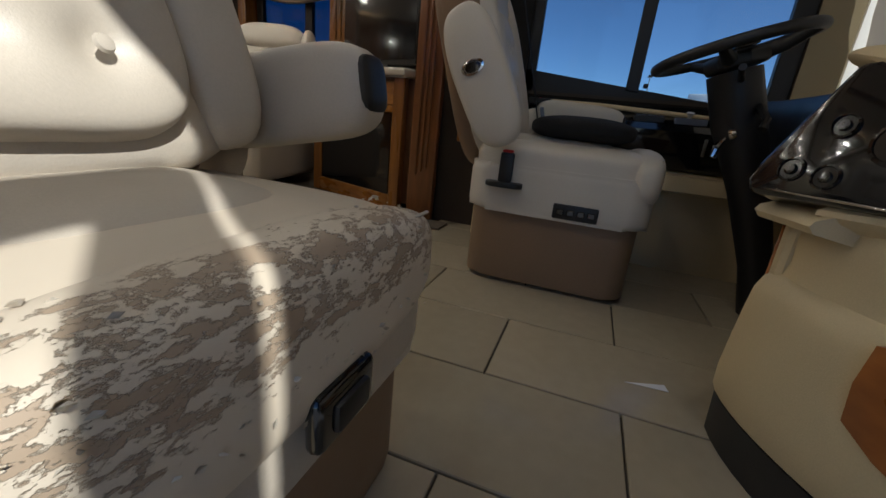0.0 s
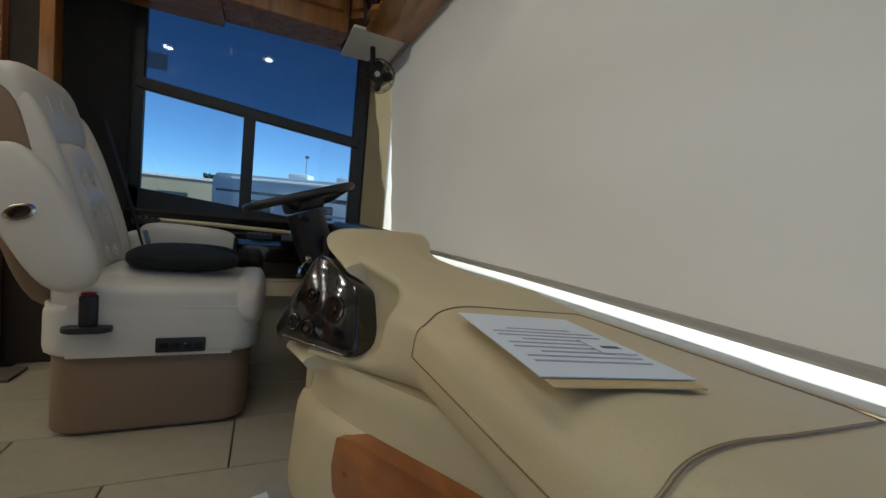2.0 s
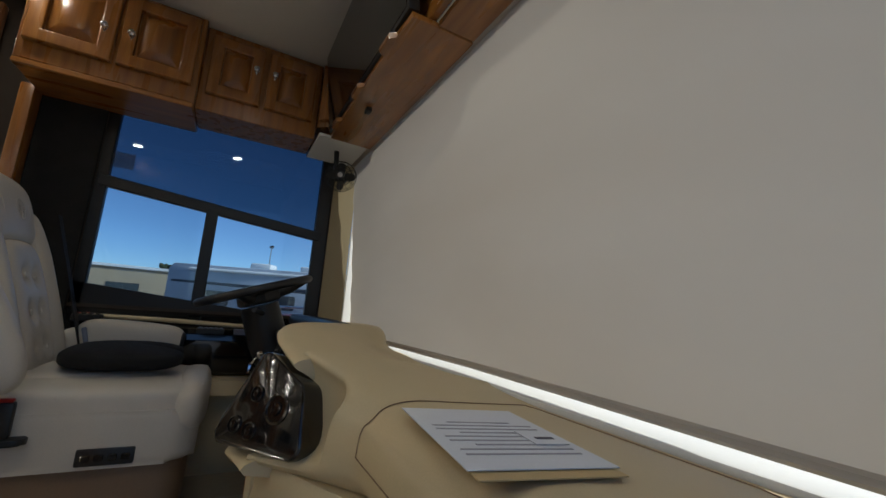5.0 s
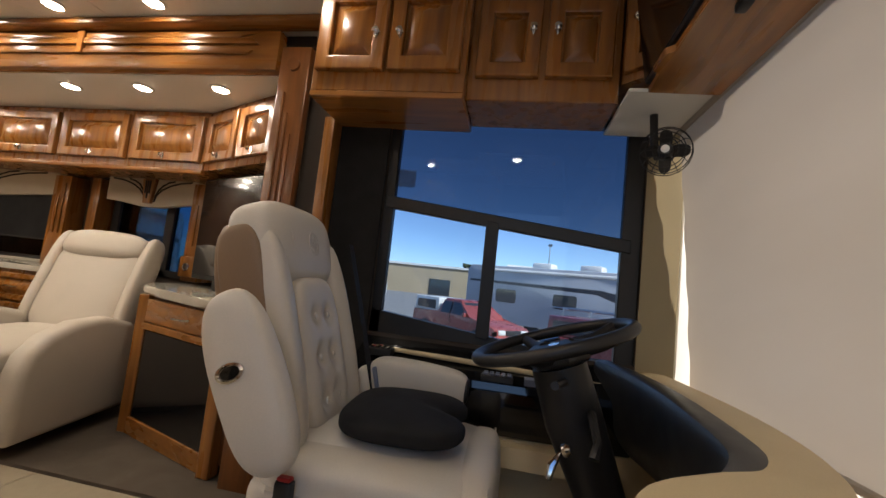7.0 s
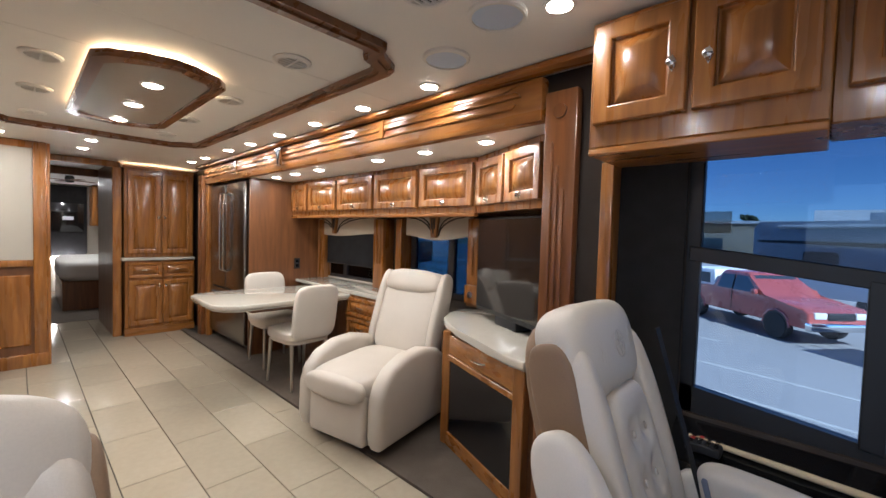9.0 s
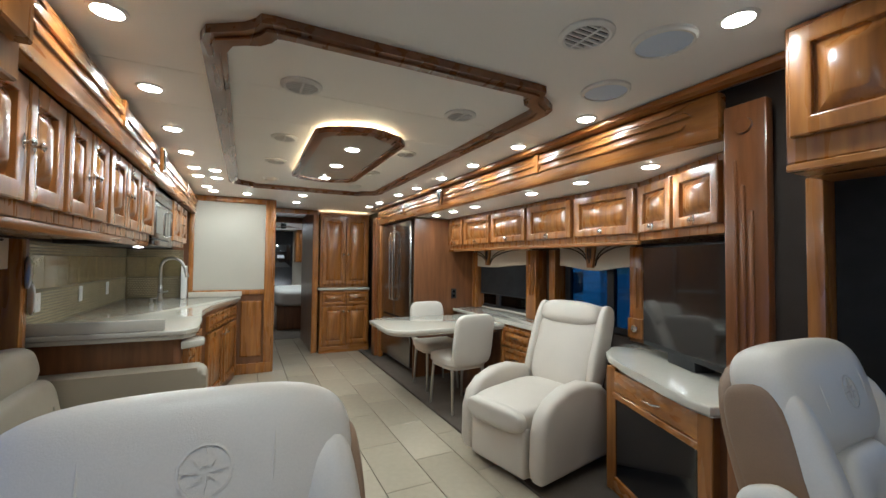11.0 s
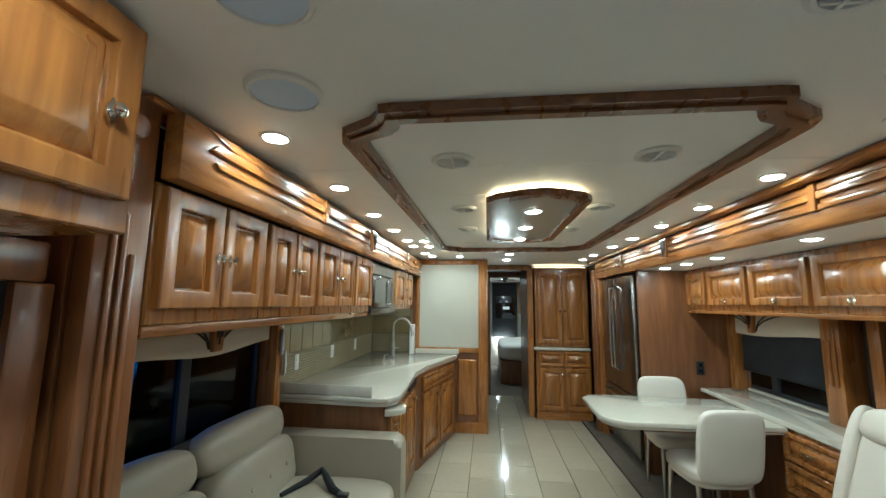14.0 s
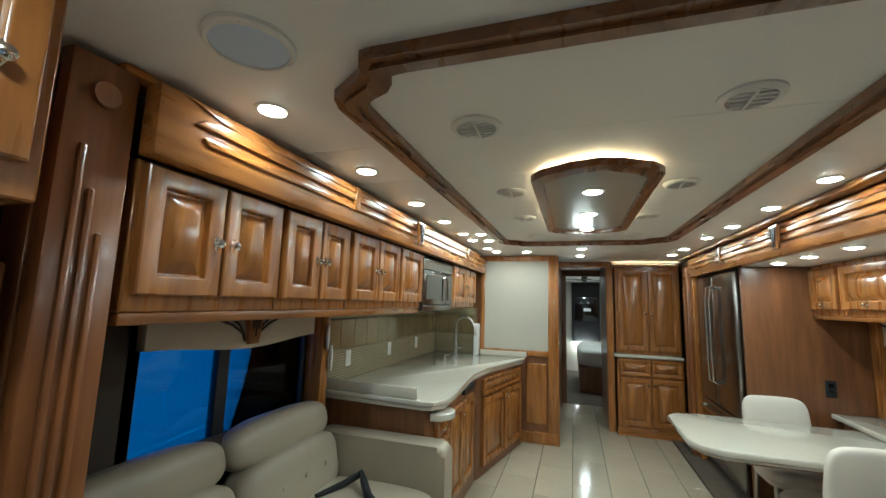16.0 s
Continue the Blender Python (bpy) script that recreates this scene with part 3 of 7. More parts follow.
isl = thing("light_panel", "dropped ceiling light panel with wood rim and glowing edge", "ceiling light")
def isl_outline(g):
    x0, x1, y0, y1 = 1.05 + g, 1.565 - g, 2.87 + g, 4.37 - g
    return [(x0 + 0.05, y0 + 0.07), (x0 + 0.12, y0 + 0.03), (x0 + 0.16, y0 + 0.005), (x0 + 0.27, y0 - 0.02), (x1 - 0.16, y0 + 0.005), (x1 - 0.12, y0 + 0.03), (x1 - 0.05, y0 + 0.07), (x1, y0 + 0.14), (x1, y1 - 0.14), (x1 - 0.05, y1 - 0.07), (x1 - 0.12, y1 - 0.03), (x0 + 0.27, y1 + 0.015), (x0 + 0.12, y1 - 0.03), (x0 + 0.05, y1 - 0.07), (x0, y1 - 0.14), (x0, y0 + 0.14)]
part("rim", ring_plate(isl_outline(0), isl_outline(0.05), 2.043, 2.075, "z"), frame_wood, isl)
part("field", prism(isl_outline(0.048), 2.058, 2.072, "z"), gloss_panel, isl, "pale glossy inner panel")
part("cove_strip", ring_plate(isl_outline(0.03), isl_outline(0.045), 2.077, 2.092, "z"), cove_glow, isl, "warm light strip above the rim")

# downlights, each with a real lamp
def downlight(x, y, z, watts=None, r=0.042):
    d = thing("downlight", "recessed round warm downlight, switched on", "ceiling light", Matrix.Translation((x, y, z)), "ceiling downlights")
    part("bezel", lathe([(r + 0.012, 0.0), (r + 0.011, -0.004), (r, -0.006), (r - 0.002, -0.001)], n=20), white_plastic, d)
    part("lens", lathe([(0.0, -0.013), (r * 0.6, -0.011), (r - 0.003, -0.0065), (r - 0.003, -0.002)], n=20), lamp_glow, d, "glowing warm white lens")
    lamp = bpy.data.lights.new("downlight_lamp", "AREA")
    lamp.shape, lamp.size, lamp.energy, lamp.color, lamp.spread = "DISK", 0.07, watts or LAMP_WATTS, (1.0, 0.94, 0.82), radians(178)
    ob = new("downlight_lamp", lamp)
    ob.matrix_basis = pose(x, y, z - 0.018)


for x, y in ((0.338, 2.267), (0.338, 2.867), (0.338, 3.475), (0.34, 4.02), (0.338, 4.544), (0.335, 4.893), (0.485, 4.583), (0.48, 4.931), (0.36, 5.466), (0.403, 5.74), (0.73, 5.774), (1.30, 5.58), (1.295, 6.17), (2.034, 1.44), (2.275, 2.275), (2.275, 2.845), (2.275, 3.413), (2.272, 3.958), (2.265, 4.512), (2.245, 5.0), (2.242, 5.70), (2.23, 6.14)):
    downlight(x, y, CEIL)
downlight(0.62, 1.42, CEIL, 1.6)
downlight(0.90, 0.62, CEIL, 1.4)
for y in (2.19, 2.685, 3.18, 4.01, 4.45, 4.86):
    downlight(2.65, y, SLIDE_CEIL)
for y in (3.265, 3.75, 4.237):
    downlight(1.311, y, 2.058, 2.0)
for x, y in ((1.0, 9.2), (1.8, 9.2), (1.4, 10.6)):
    downlight(x, y, CEIL, 3.0)


def round_vent(x, y, r, slats, seed=0):
    v = thing("ceiling_vent", "round white ceiling air vent with slats", "air vent", Matrix.Translation((x, y, CEIL)), "ceiling vents")
    part("ring", lathe([(r, 0.0), (r, -0.006), (r - 0.012, -0.014), (r - 0.02, -0.012), (r - 0.022, 0.0)], n=28), white_plastic, v)
    # flat black disc in place of a hollow: the shade behind the slats
    part("throat", lathe([(0.0, -0.002), (r - 0.021, -0.002), (r - 0.021, -0.0005)], n=24), black_plastic, v, "black disc standing for the shade in the vent")
    for k in range(slats):
        u = -r * 0.72 + 1.44 * r * (k + 0.5) / slats
        half = math.sqrt(max(0.0, (r - 0.022) ** 2 - u * u))
        part("slat", box(-half, half, u - 0.0035, u + 0.0035, -0.011, -0.004), white_plastic, v, "", False)
    part("cross_bar", box(-0.004, 0.004, -r + 0.022, r - 0.022, -0.0125, -0.010), white_plastic, v, "", False)


for x, y, r, n in ((0.922, 2.54, 0.085, 6), (1.68, 2.53, 0.08, 5), (0.919, 3.345, 0.075, 5), (0.913, 3.99, 0.075, 5), (0.915, 4.72, 0.07, 5), (1.696, 3.347, 0.075, 5), (1.66, 4.05, 0.075, 5), (1.68, 4.72, 0.07, 5), (1.697, 1.711, 0.088, 6)):
    round_vent(x, y, r, n)


def speaker(x, y):
    s = thing("ceiling_speaker", "round white ceiling speaker with pale cloth grille", "speaker", Matrix.Translation((x, y, CEIL)), "ceiling speakers")
    part("ring", lathe([(0.10, 0.0), (0.10, -0.01), (0.094, -0.016), (0.086, -0.016), (0.086, 0.0)], n=32), white_plastic, s)
    part("grille", lathe([(0.0, -0.013), (0.086, -0.010), (0.086, -0.001)], n=32), speaker_cloth, s, "pale cloth grille coloured with the light's cool cast")
    for a in (60, 180, 300):
        part("screw", lathe([(0.004, -0.018), (0.004, -0.014)], (0.092 * math.cos(radians(a)), 0.092 * math.sin(radians(a)), 0), 8), white_plastic, s)


for x, y in ((0.654, 1.633), (0.522, 1.98), (1.951, 1.623), (2.087, 1.983)):
    speaker(x, y)

# ---- cab: driver's window ----
SLOPE = 0.113                      # the window's bar and sill fall towards the front


def bar_z(z, y):
    return z - SLOPE * (1.12 - y)


w1 = thing("window_1", "large black-framed driver's side window with sliding lower panes", "window", Matrix.Translation((0.08, 0, 0.04)), "", "structure")
XW = 2.485
b = bmesh.new()
box(XW - 0.02, XW + 0.02, 0.06, 1.17, 1.655, 1.70, 0.004, 1, b)
box(XW - 0.02, XW + 0.02, 0.06, 0.135, 0.66, 1.70, 0.004, 1, b)
box(XW - 0.02, XW + 0.02, 1.115, 1.17, 0.66, 1.70, 0.004, 1, b)
prism([(0.06, 0.60), (1.17, 0.60), (1.17, 0.79), (0.06, 0.79 - SLOPE * 1.11)], XW - 0.02, XW + 0.02, "x", bm=b)
part("window_frame", b, black_plastic, w1)
b = prism([(0.10, bar_z(1.245, 0.10)), (1.15, bar_z(1.245, 1.15)), (1.15, bar_z(1.30, 1.15)), (0.10, bar_z(1.30, 0.10))], XW - 0.028, XW + 0.01, "x", 0.004, 1)
part("crossbar", b, black_plastic, w1)
b = prism([(0.635, bar_z(0.77, 0.635)), (0.69, bar_z(0.77, 0.69)), (0.69, bar_z(1.27, 0.69)), (0.635, bar_z(1.27, 0.635))], XW - 0.030, XW + 0.008, "x", 0.004, 1)
part("mullion", b, black_plastic, w1)
for nm, y0, y1, z0, z1, mat, lab in (("upper_pane", 0.12, 1.13, 1.29, 1.67, tint_glass, "dark tinted upper pane"), ("rear_pane", 0.67, 1.13, 0.76, 1.27, screen_glass, "pane behind a fine insect screen"), ("front_pane", 0.12, 0.66, 0.76, 1.27, side_glass, "clear sliding pane")):
    p = part(nm, prism([(y0, bar_z(z0, y0)), (y1, bar_z(z0, y1)), (y1, bar_z(z1, y1) if z1 < 1.5 else z1), (y0, bar_z(z1, y0) if z1 < 1.5 else z1)], XW - 0.004, XW, "x"), mat, w1, lab, False)
    p.visible_shadow = False
part("window_decal", box(XW - 0.0065, XW - 0.0045, 1.03, 1.123, 1.35, 1.428, 0.0005, 1), decal_film, w1, "small grey translucent sticker")
part("latch", box(XW - 0.036, XW - 0.028, 0.60, 0.62, 0.735, 0.755, 0.003, 1), black_plastic, w1)
b = bmesh.new()
box(2.515, 2.529, 1.16, 1.40, 0.45, 1.70, 0.003, 1, b)
box(2.522, 2.529, 0.04, 1.16, 1.70, 1.74, 0.002, 1, b)
tagged(part("window_surround", b, black_cloth), "matt black trim beside the driver's window", "trim", kind="structure")

# ---- cab: overhead cabinets on the driver's side ----
def cabinet(name, m, w, h, d, doors, label, knob_low=True, pulls=False, group="", material=None):
    """A wall cabinet: x across, z up from its bottom, front towards -y. doors: (x0, x1, z0, z1, knob x or None, knob z)."""
    c = thing(name, label, "cabinet", m, group)
    part("body", box(-w / 2, w / 2, 0.0, d, 0.0, h, 0.004, 1), material or wood_z, c)
    for x0, x1, z0, z1, kx, kz in doors:
        holder = raised_door(x1 - x0, z1 - z0, c, knob=None if kx is None else (kx, kz), pull=pulls)
        holder.location = ((x0 + x1) / 2, -0.019, (z0 + z1) / 2)
    return c


cabinet("overhead_cabinet", Matrix.Translation((2.215, 1.10, 1.67)) @ FACE["-x"], 0.61, 0.425, 0.31,
        [(-0.285, -0.008, 0.075, 0.40, 0.10, -0.02), (0.008, 0.285, 0.075, 0.40, -0.10, -0.02)], "stained wood overhead cabinet with two raised-panel doors over the driver", group="cab cabinets")
cabinet("overhead_cabinet", Matrix.Translation((2.27, 0.52, 1.67)) @ FACE["-x"], 0.55, 0.425, 0.255,
        [(-0.245, -0.012, 0.085, 0.385, 0.085, 0.03), (0.012, 0.245, 0.085, 0.385, -0.085, 0.03)], "shallower stained wood overhead cabinet with two raised-panel doors", group="cab cabinets")
b = box(2.21, 2.53, 0.795, 1.405, 1.645, 1.669, 0.004, 1)
tagged(part("light_rail", b, wood_y), "stained wood rail under the overhead cabinet", "trim", kind="structure")
cc = thing("corner_cabinet", "stained wood corner cabinet with one raised-panel door", "cabinet", None, "cab cabinets")
part("body", prism([(2.53, 0.24), (2.26, 0.24), (2.06, 0.02), (2.06, -0.20), (2.53, -0.20)], 1.735, 2.097, "z"), wood_z, cc)
d = raised_door(0.27, 0.30, cc, knob=(-0.08, 0.03))
d.matrix_local = Matrix.Translation((2.145, 0.145, 1.915)) @ pose(0, 0, 0, 0, 0, -138)

# ---- cab: television and board over the windscreen ----
tvb = thing("windscreen_board", "stained wood board with cut-out notches under the television", "board")
pts = [(-0.515, 0.0)]
for x in (-0.40, -0.06, 0.28):
    pts += [(x, 0.0), (x + 0.012, 0.025), (x + 0.10, 0.025), (x + 0.112, 0.0)]
pts += [(0.505, 0.0), (0.515, -0.215), (-0.515, -0.215)]
o = part("soffit", prism(pts, 0.0, 0.02, "z", 0.003, 1), wood_x, tvb)
o.matrix_basis = Matrix.Translation((1.635, 0.185, 1.645))
part("front_board", box(0.02, 2.05, 0.10, 0.126, 1.67, 2.097, 0.004, 1), wood_x, tvb)
part("pelmet", box(0.02, 1.118, -0.06, 0.099, 1.648, 1.666, 0.002, 1), wood_x, tvb)
tv = thing("television", "flat black television hung over the windscreen", "television", Matrix.Translation((1.635, 0.195, 1.672)) @ pose(0, 0, 0, 0, 0, 180) @ pose(0, 0, 0, 8))
part("housing", box(-0.51, 0.51, 0.0, 0.04, 0.0, 0.41, 0.008, 2), black_plastic, tv)
part("screen", box(-0.50, 0.50, -0.003, 0.001, 0.012, 0.40, 0.001, 1), gloss_black, tv, "switched-off glossy black screen")
hook = thing("hook", "small black plastic hook under the television board", "hook", Matrix.Translation((1.72, 0.12, 1.637)))
part("block", box(-0.02, 0.02, -0.012, 0.012, -0.014, 0.008, 0.005, 2), black_plastic, hook)
b = bmesh.new()
box(2.152, 2.53, -0.02, 0.24, 1.655, 1.668, 0.003, 1, b)
tagged(part("cab_soffit", b, ceiling_vinyl), "pale soffit in the front corner", "trim", kind="structure")

# ---- windscreen shade ----
sh = thing("roller_blind", "drawn beige fabric roller shade over the windscreen", "roller shade")
b = bmesh.new()
nx, nz = 60, 24
grid = []
for i in range(nx + 1):
    col = []
    for k in range(nz + 1):
        u, v = i / nx, k / nz
        x = 0.15 + u * (2.468 - 0.15)
        z = 0.650 + v * (1.65 - 0.650)
        y = -0.035 - 0.085 * (1 - v) - 0.05 * math.sin(math.pi * u) * (1 - v)
        edge = math.exp(-((u - 0.0) / 0.03) ** 2) + 0.8 * math.exp(-((u - 1.0) / 0.03) ** 2)
        y += edge * 0.003 * math.sin(v * 34) + 0.004 * noise.noise(Vector((u * 5, v * 4, 2)))
        col.append(b.verts.new((x, y, z)))
    grid.append(col)
for i in range(nx):
    for k in range(nz):
        b.faces.new((grid[i][k], grid[i + 1][k], grid[i + 1][k + 1], grid[i][k + 1]))
part("cloth", b, shade_cloth, sh)
part("roller", tube([(0.15, -0.035, 1.66), (2.475, -0.035, 1.66)], 0.017, 12), shade_cloth, sh)
b = bmesh.new()
tube([(0.15, -0.12, 0.654), (0.8, -0.154, 0.654), (1.25, -0.17, 0.654), (1.8, -0.154, 0.654), (2.468, -0.12, 0.654)], 0.011, 8, bm=b)
part("hem_bar", b, shade_cloth, sh)
# white fin, added so that a bright sunlit strip shows past the cloth's edge
part("sun_catch_fin", box(2.50, 2.514, -0.285, -0.072, 0.62, 1.70, 0.004, 1), white_plastic, sh, "white fin added to give a bright sunlit strip beside the shade")

# ---- fan ----
fan = thing("cab_fan", "small black clip fan at the windscreen pillar", "fan", look((2.27, 0.08, 1.50), (0.80, 0.62, 1.36)) @ Matrix.Scale(1.2, 4))
for rr, zz in ((0.068, 0.0), (0.066, 0.02), (0.05, 0.032), (0.032, 0.036), (0.05, -0.018)):
    part("wire_ring", tube([(rr * math.cos(math.tau * k / 24), rr * math.sin(math.tau * k / 24), -zz) for k in range(24)], 0.0016, 5, True), black_plastic, fan)
for k in range(12):
    a = math.tau * k / 12
    part("wire", tube([(0.018 * math.cos(a), 0.018 * math.sin(a), -0.037), (0.055 * math.cos(a), 0.055 * math.sin(a), -0.03), (0.068 * math.cos(a), 0.068 * math.sin(a), 0.0)], 0.0014, 5), black_plastic, fan)
part("hub", lathe([(0.0, -0.04), (0.017, -0.039), (0.02, -0.03), (0.02, 0.02)], n=16), black_plastic, fan)
part("badge", lathe([(0.0, -0.0415), (0.011, -0.0410), (0.011, -0.039)], n=16), brushed, fan)
for k in range(4):
    bl = pillow(0.026, 0.018, 0.002, 3, 3, m=pose(0, 0, 0, 0, 0, 90 * k) @ pose(0.036, 0, -0.008, 24, 0, 0))
    part("blade", bl, black_plastic, fan)
part("motor", lathe([(0.02, 0.02), (0.024, 0.03), (0.02, 0.06), (0.0, 0.065)], n=16), black_plastic, fan)
b = tube([(2.30, 0.095, 1.49), (2.33, 0.10, 1.54), (2.32, 0.11, 1.655)], 0.014, 10)
part("stem", b, black_plastic, fan).matrix_parent_inverse = fan.matrix_basis.inverted()

# ---- dashboard ----
dash = thing("dashboard", "sweeping tan vinyl dashboard with glossy black pod", "dashboard")
# the upper body: sections across x, each a closed ring in y and z
def loft(sections, bm=None):
    b = bmesh.new()
    rows = [[b.verts.new(p) for p in s] for s in sections]
    n = len(rows[0])
    for a, c in zip(rows, rows[1:]):
        for i in range(n):
            b.faces.new((a[i], a[(i + 1) % n], c[(i + 1) % n], c[i]))
    b.faces.new(rows[0]), b.faces.new(rows[-1])
    return join(bm, b)


def eased(sections, n=6, rounds=2):
    """Sections filled in between and their corners cut, so that the loft runs smooth."""
    rings = []
    for s in sections:
        pts = [Vector(p) for p in s]
        for _ in range(rounds):
            pts = [q for a, c in zip(pts, pts[1:] + pts[:1]) for q in (a.lerp(c, 0.25), a.lerp(c, 0.75))]
        rings.append(pts)
    out = []
    for i in range(len(rings) - 1):
        p0, p1, p2, p3 = rings[max(i - 1, 0)], rings[i], rings[i + 1], rings[min(i + 2, len(rings) - 1)]
        for k in range(n):
            t = k / n
            out.append([0.5 * (2 * b_ + (c - a) * t + (2 * a - 5 * b_ + 4 * c - d) * t * t + (3 * b_ - a - 3 * c + d) * t**3) for a, b_, c, d in zip(p0, p1, p2, p3)])
    return out + [rings[-1]]


def dash_section(x):
    """y and z of the upper dash at x: top from the windscreen, brow, front face, lower lip."""
    t = min(1.0, max(0.0, (x - 0.82) / 0.50))
    t = t * t * (3 - 2 * t)
    front = max(0.292 - 0.02 * (1 - min(1, x / 0.3)), 0.435 - (1.112 - x) * 0.62)
    top = 0.622 + 0.115 * t
    low = 0.49 - 0.02 * t
    back = -0.30
    cut = min(1.0, max(0.0, (x - 0.95) / 0.06)) * 0.085     # the front steps back behind the switch pod
    return [(x, back, 0.45), (x, back, 0.600), (x, -0.10, 0.612 + 0.03 * t), (x, front - 0.20, top - 0.002 + 0.01 * t), (x, front - 0.10, top + 0.006), (x, front - 0.045 - cut * 0.3, top - 0.004), (x, front - 0.022 - cut * 0.8, top - 0.030), (x, front - 0.004 - cut, 0.585 + 0.03 * t), (x, front + 0.03 * t - cut, 0.535 - 0.045 * t), (x, front - 0.005 + 0.065 * t, low), (x, front - 0.05, low - 0.035), (x, front - 0.16, low - 0.05)]


xs = [0.02 + 1.10 * k / 40 for k in range(41)]
part("upper_body", loft(eased([dash_section(x) for x in xs], 1)), dash_vinyl, dash)
# pod round the driver, its end cut back at a slant
pod = []
for x, top, y in ((1.10, 0.686, 0.385), (1.17, 0.708, 0.40), (1.24, 0.727, 0.41), (1.32, 0.744, 0.40), (1.40, 0.752, 0.365), (1.47, 0.752, 0.27), (1.55, 0.748, 0.16), (1.75, 0.742, 0.09), (2.05, 0.735, 0.06), (2.50, 0.72, 0.06)):
    lip = 0.09 if x < 1.3 else 0.02
    pod.append([(x, -0.30, 0.40), (x, -0.30, 0.60), (x, min(0.04, y - 0.16), 0.64), (x, y - 0.14, top - 0.006), (x, y - 0.03, top), (x, y + 0.012, top - 0.02), (x, y - 0.04, top - 0.045), (x, y - 0.085, 0.60), (x, y - 0.08, 0.49), (x, y + lip, 0.472), (x, y + lip - 0.03, 0.43)])
part("driver_pod", loft(eased(pod)), dash_vinyl, dash)
cowl = [[(x, y - 0.12, 0.40), (x, y - 0.12, 0.66), (x, y - 0.08, 0.735), (x, y - 0.01, 0.748), (x, y + 0.02, 0.735), (x, y + 0.01, 0.60), (x, y, 0.50)] for x, y in ((1.47, 0.24), (1.60, 0.165), (1.80, 0.14), (2.05, 0.13), (2.28, 0.15), (2.50, 0.20))]
part("instrument_cowl", loft(eased(cowl)), black_plastic, dash, "matt black instrument cowl")
# glossy pod face
face = Matrix.Translation((1.212, 0.512, 0.484)) @ pose(0, 0, 0, 0, 0, 215) @ pose(0, 0, 0, -13)
outline = arc(0.225, 0.035, 0.030, -80, 20, 4) + arc(0.19, 0.125, 0.035, 20, 62, 3) + arc(0.085, 0.185, 0.022, 62, 150, 4) + [(0.0, 0.05)] + arc(0.016, 0.018, 0.018, 170, 270, 4)
cl = part("switch_pod", prism(outline, -0.015, 0.10, "y", 0.008, 3), gloss_black, dash, "glossy black switch pod with round vents")
cl.matrix_basis = face
for x, z, r in ((0.055, 0.045, 0.019), (0.105, 0.040, 0.019), (0.165, 0.095, 0.032), (0.095, 0.115, 0.018)):
    v = lathe([(r, 0.0), (r, 0.003), (r * 0.85, 0.0045), (r * 0.8, 0.002), (r * 0.45, 0.002), (r * 0.4, 0.006), (0, 0.007)], n=20, m=pose(x, -0.015, z, 90))
    part("knob", v, gloss_black, cl)
part("edge_strip", box(0.03, 0.225, -0.019, -0.014, 0.008, 0.012, 0.002, 1), chrome, cl)
# lower skirt with sweeping panel line, amber wood insert and dark toe
def skirt_section(x):
    t = min(1.0, max(0.0, (x - 0.50) / 0.72))
    y = 0.19 + 0.285 * (t * t * (3 - 2 * t))
    return [(x, -0.28, 0.02), (x, -0.28, 0.47), (x, y - 0.06, 0.47), (x, y - 0.045, 0.44), (x, y - 0.05, 0.36), (x, y - 0.02, 0.34), (x, y - 0.012, 0.26), (x, y - 0.004, 0.12), (x, y - 0.02, 0.085), (x, y - 0.10, 0.08)]


part("lower_skirt", loft(eased([skirt_section(0.02 + 1.20 * k / 36) for k in range(37)], 1, 1)), dash_vinyl, dash)
part("pod_side", prism([(0.44, 0.08), (0.44, 0.46), (-0.28, 0.46), (-0.28, 0.08)], 1.20, 1.235, "x", 0.008, 1), dash_vinyl, dash)
toe = [[(x, -0.2, 0.0), (x, -0.2, 0.085), (x, y - 0.015, 0.088), (x, y - 0.02, 0.0)] for x, y in [(0.60 + 0.63 * k / 16, skirt_section(0.60 + 0.63 * k / 16)[7][1]) for k in range(17)]]
part("toe_kick", loft(toe), black_plastic, dash, "black rubber toe strip")
rows = []
for k in range(15):
    x = 0.42 + 0.57 * k / 14
    top = 0.345 if k < 2 or k > 13 else 0.358
    low = max(0.05, 0.19 - 0.013 * (13 - k)) + 0.012 * (k > 13)
    y = skirt_section(x)[6][1]
    rows.append([(x, y - 0.03, low), (x, y - 0.03, top), (x, y + 0.006, top - 0.008), (x, y + 0.012, (top + low) / 2), (x, y + 0.006, low + 0.008)])
ow = part("wood_insert", loft(rows), orange_wood, dash, "amber wood insert panel")
b = tube([(0.70, 0.22, 0.305), (0.70, 0.285, 0.315), (0.697, 0.312, 0.302), (0.69, 0.32, 0.275), (0.67, 0.318, 0.22), (0.615, 0.30, 0.10), (0.575, 0.27, 0.02)], [0.016, 0.016, 0.0155, 0.0145, 0.0145, 0.0145, 0.015], 12)
part("grab_handle", b, brushed, dash, "satin nickel entry grab handle")
# glove box lid, seam and finger notch
def smooth_line(pts):
    pts = [Vector(p) for p in pts]
    for _ in range(2):
        pts = [pts[0]] + [q for a, c in zip(pts, pts[1:]) for q in (a.lerp(c, 0.25), a.lerp(c, 0.75))] + [pts[-1]]
    return pts


def face_patch(x0, x1, k0, k1, lift, n=16):
    rows = []
    for k in range(n + 1):
        s = dash_section(x0 + (x1 - x0) * k / n)
        ring = smooth_line([s[j] for j in range(k0, k1 + 1)])
        rows.append([p + Vector((0, lift, lift * 0.7)) for p in ring] + [p + Vector((0, -0.012, -0.01)) for p in ring[::-1]])
    return loft(rows)


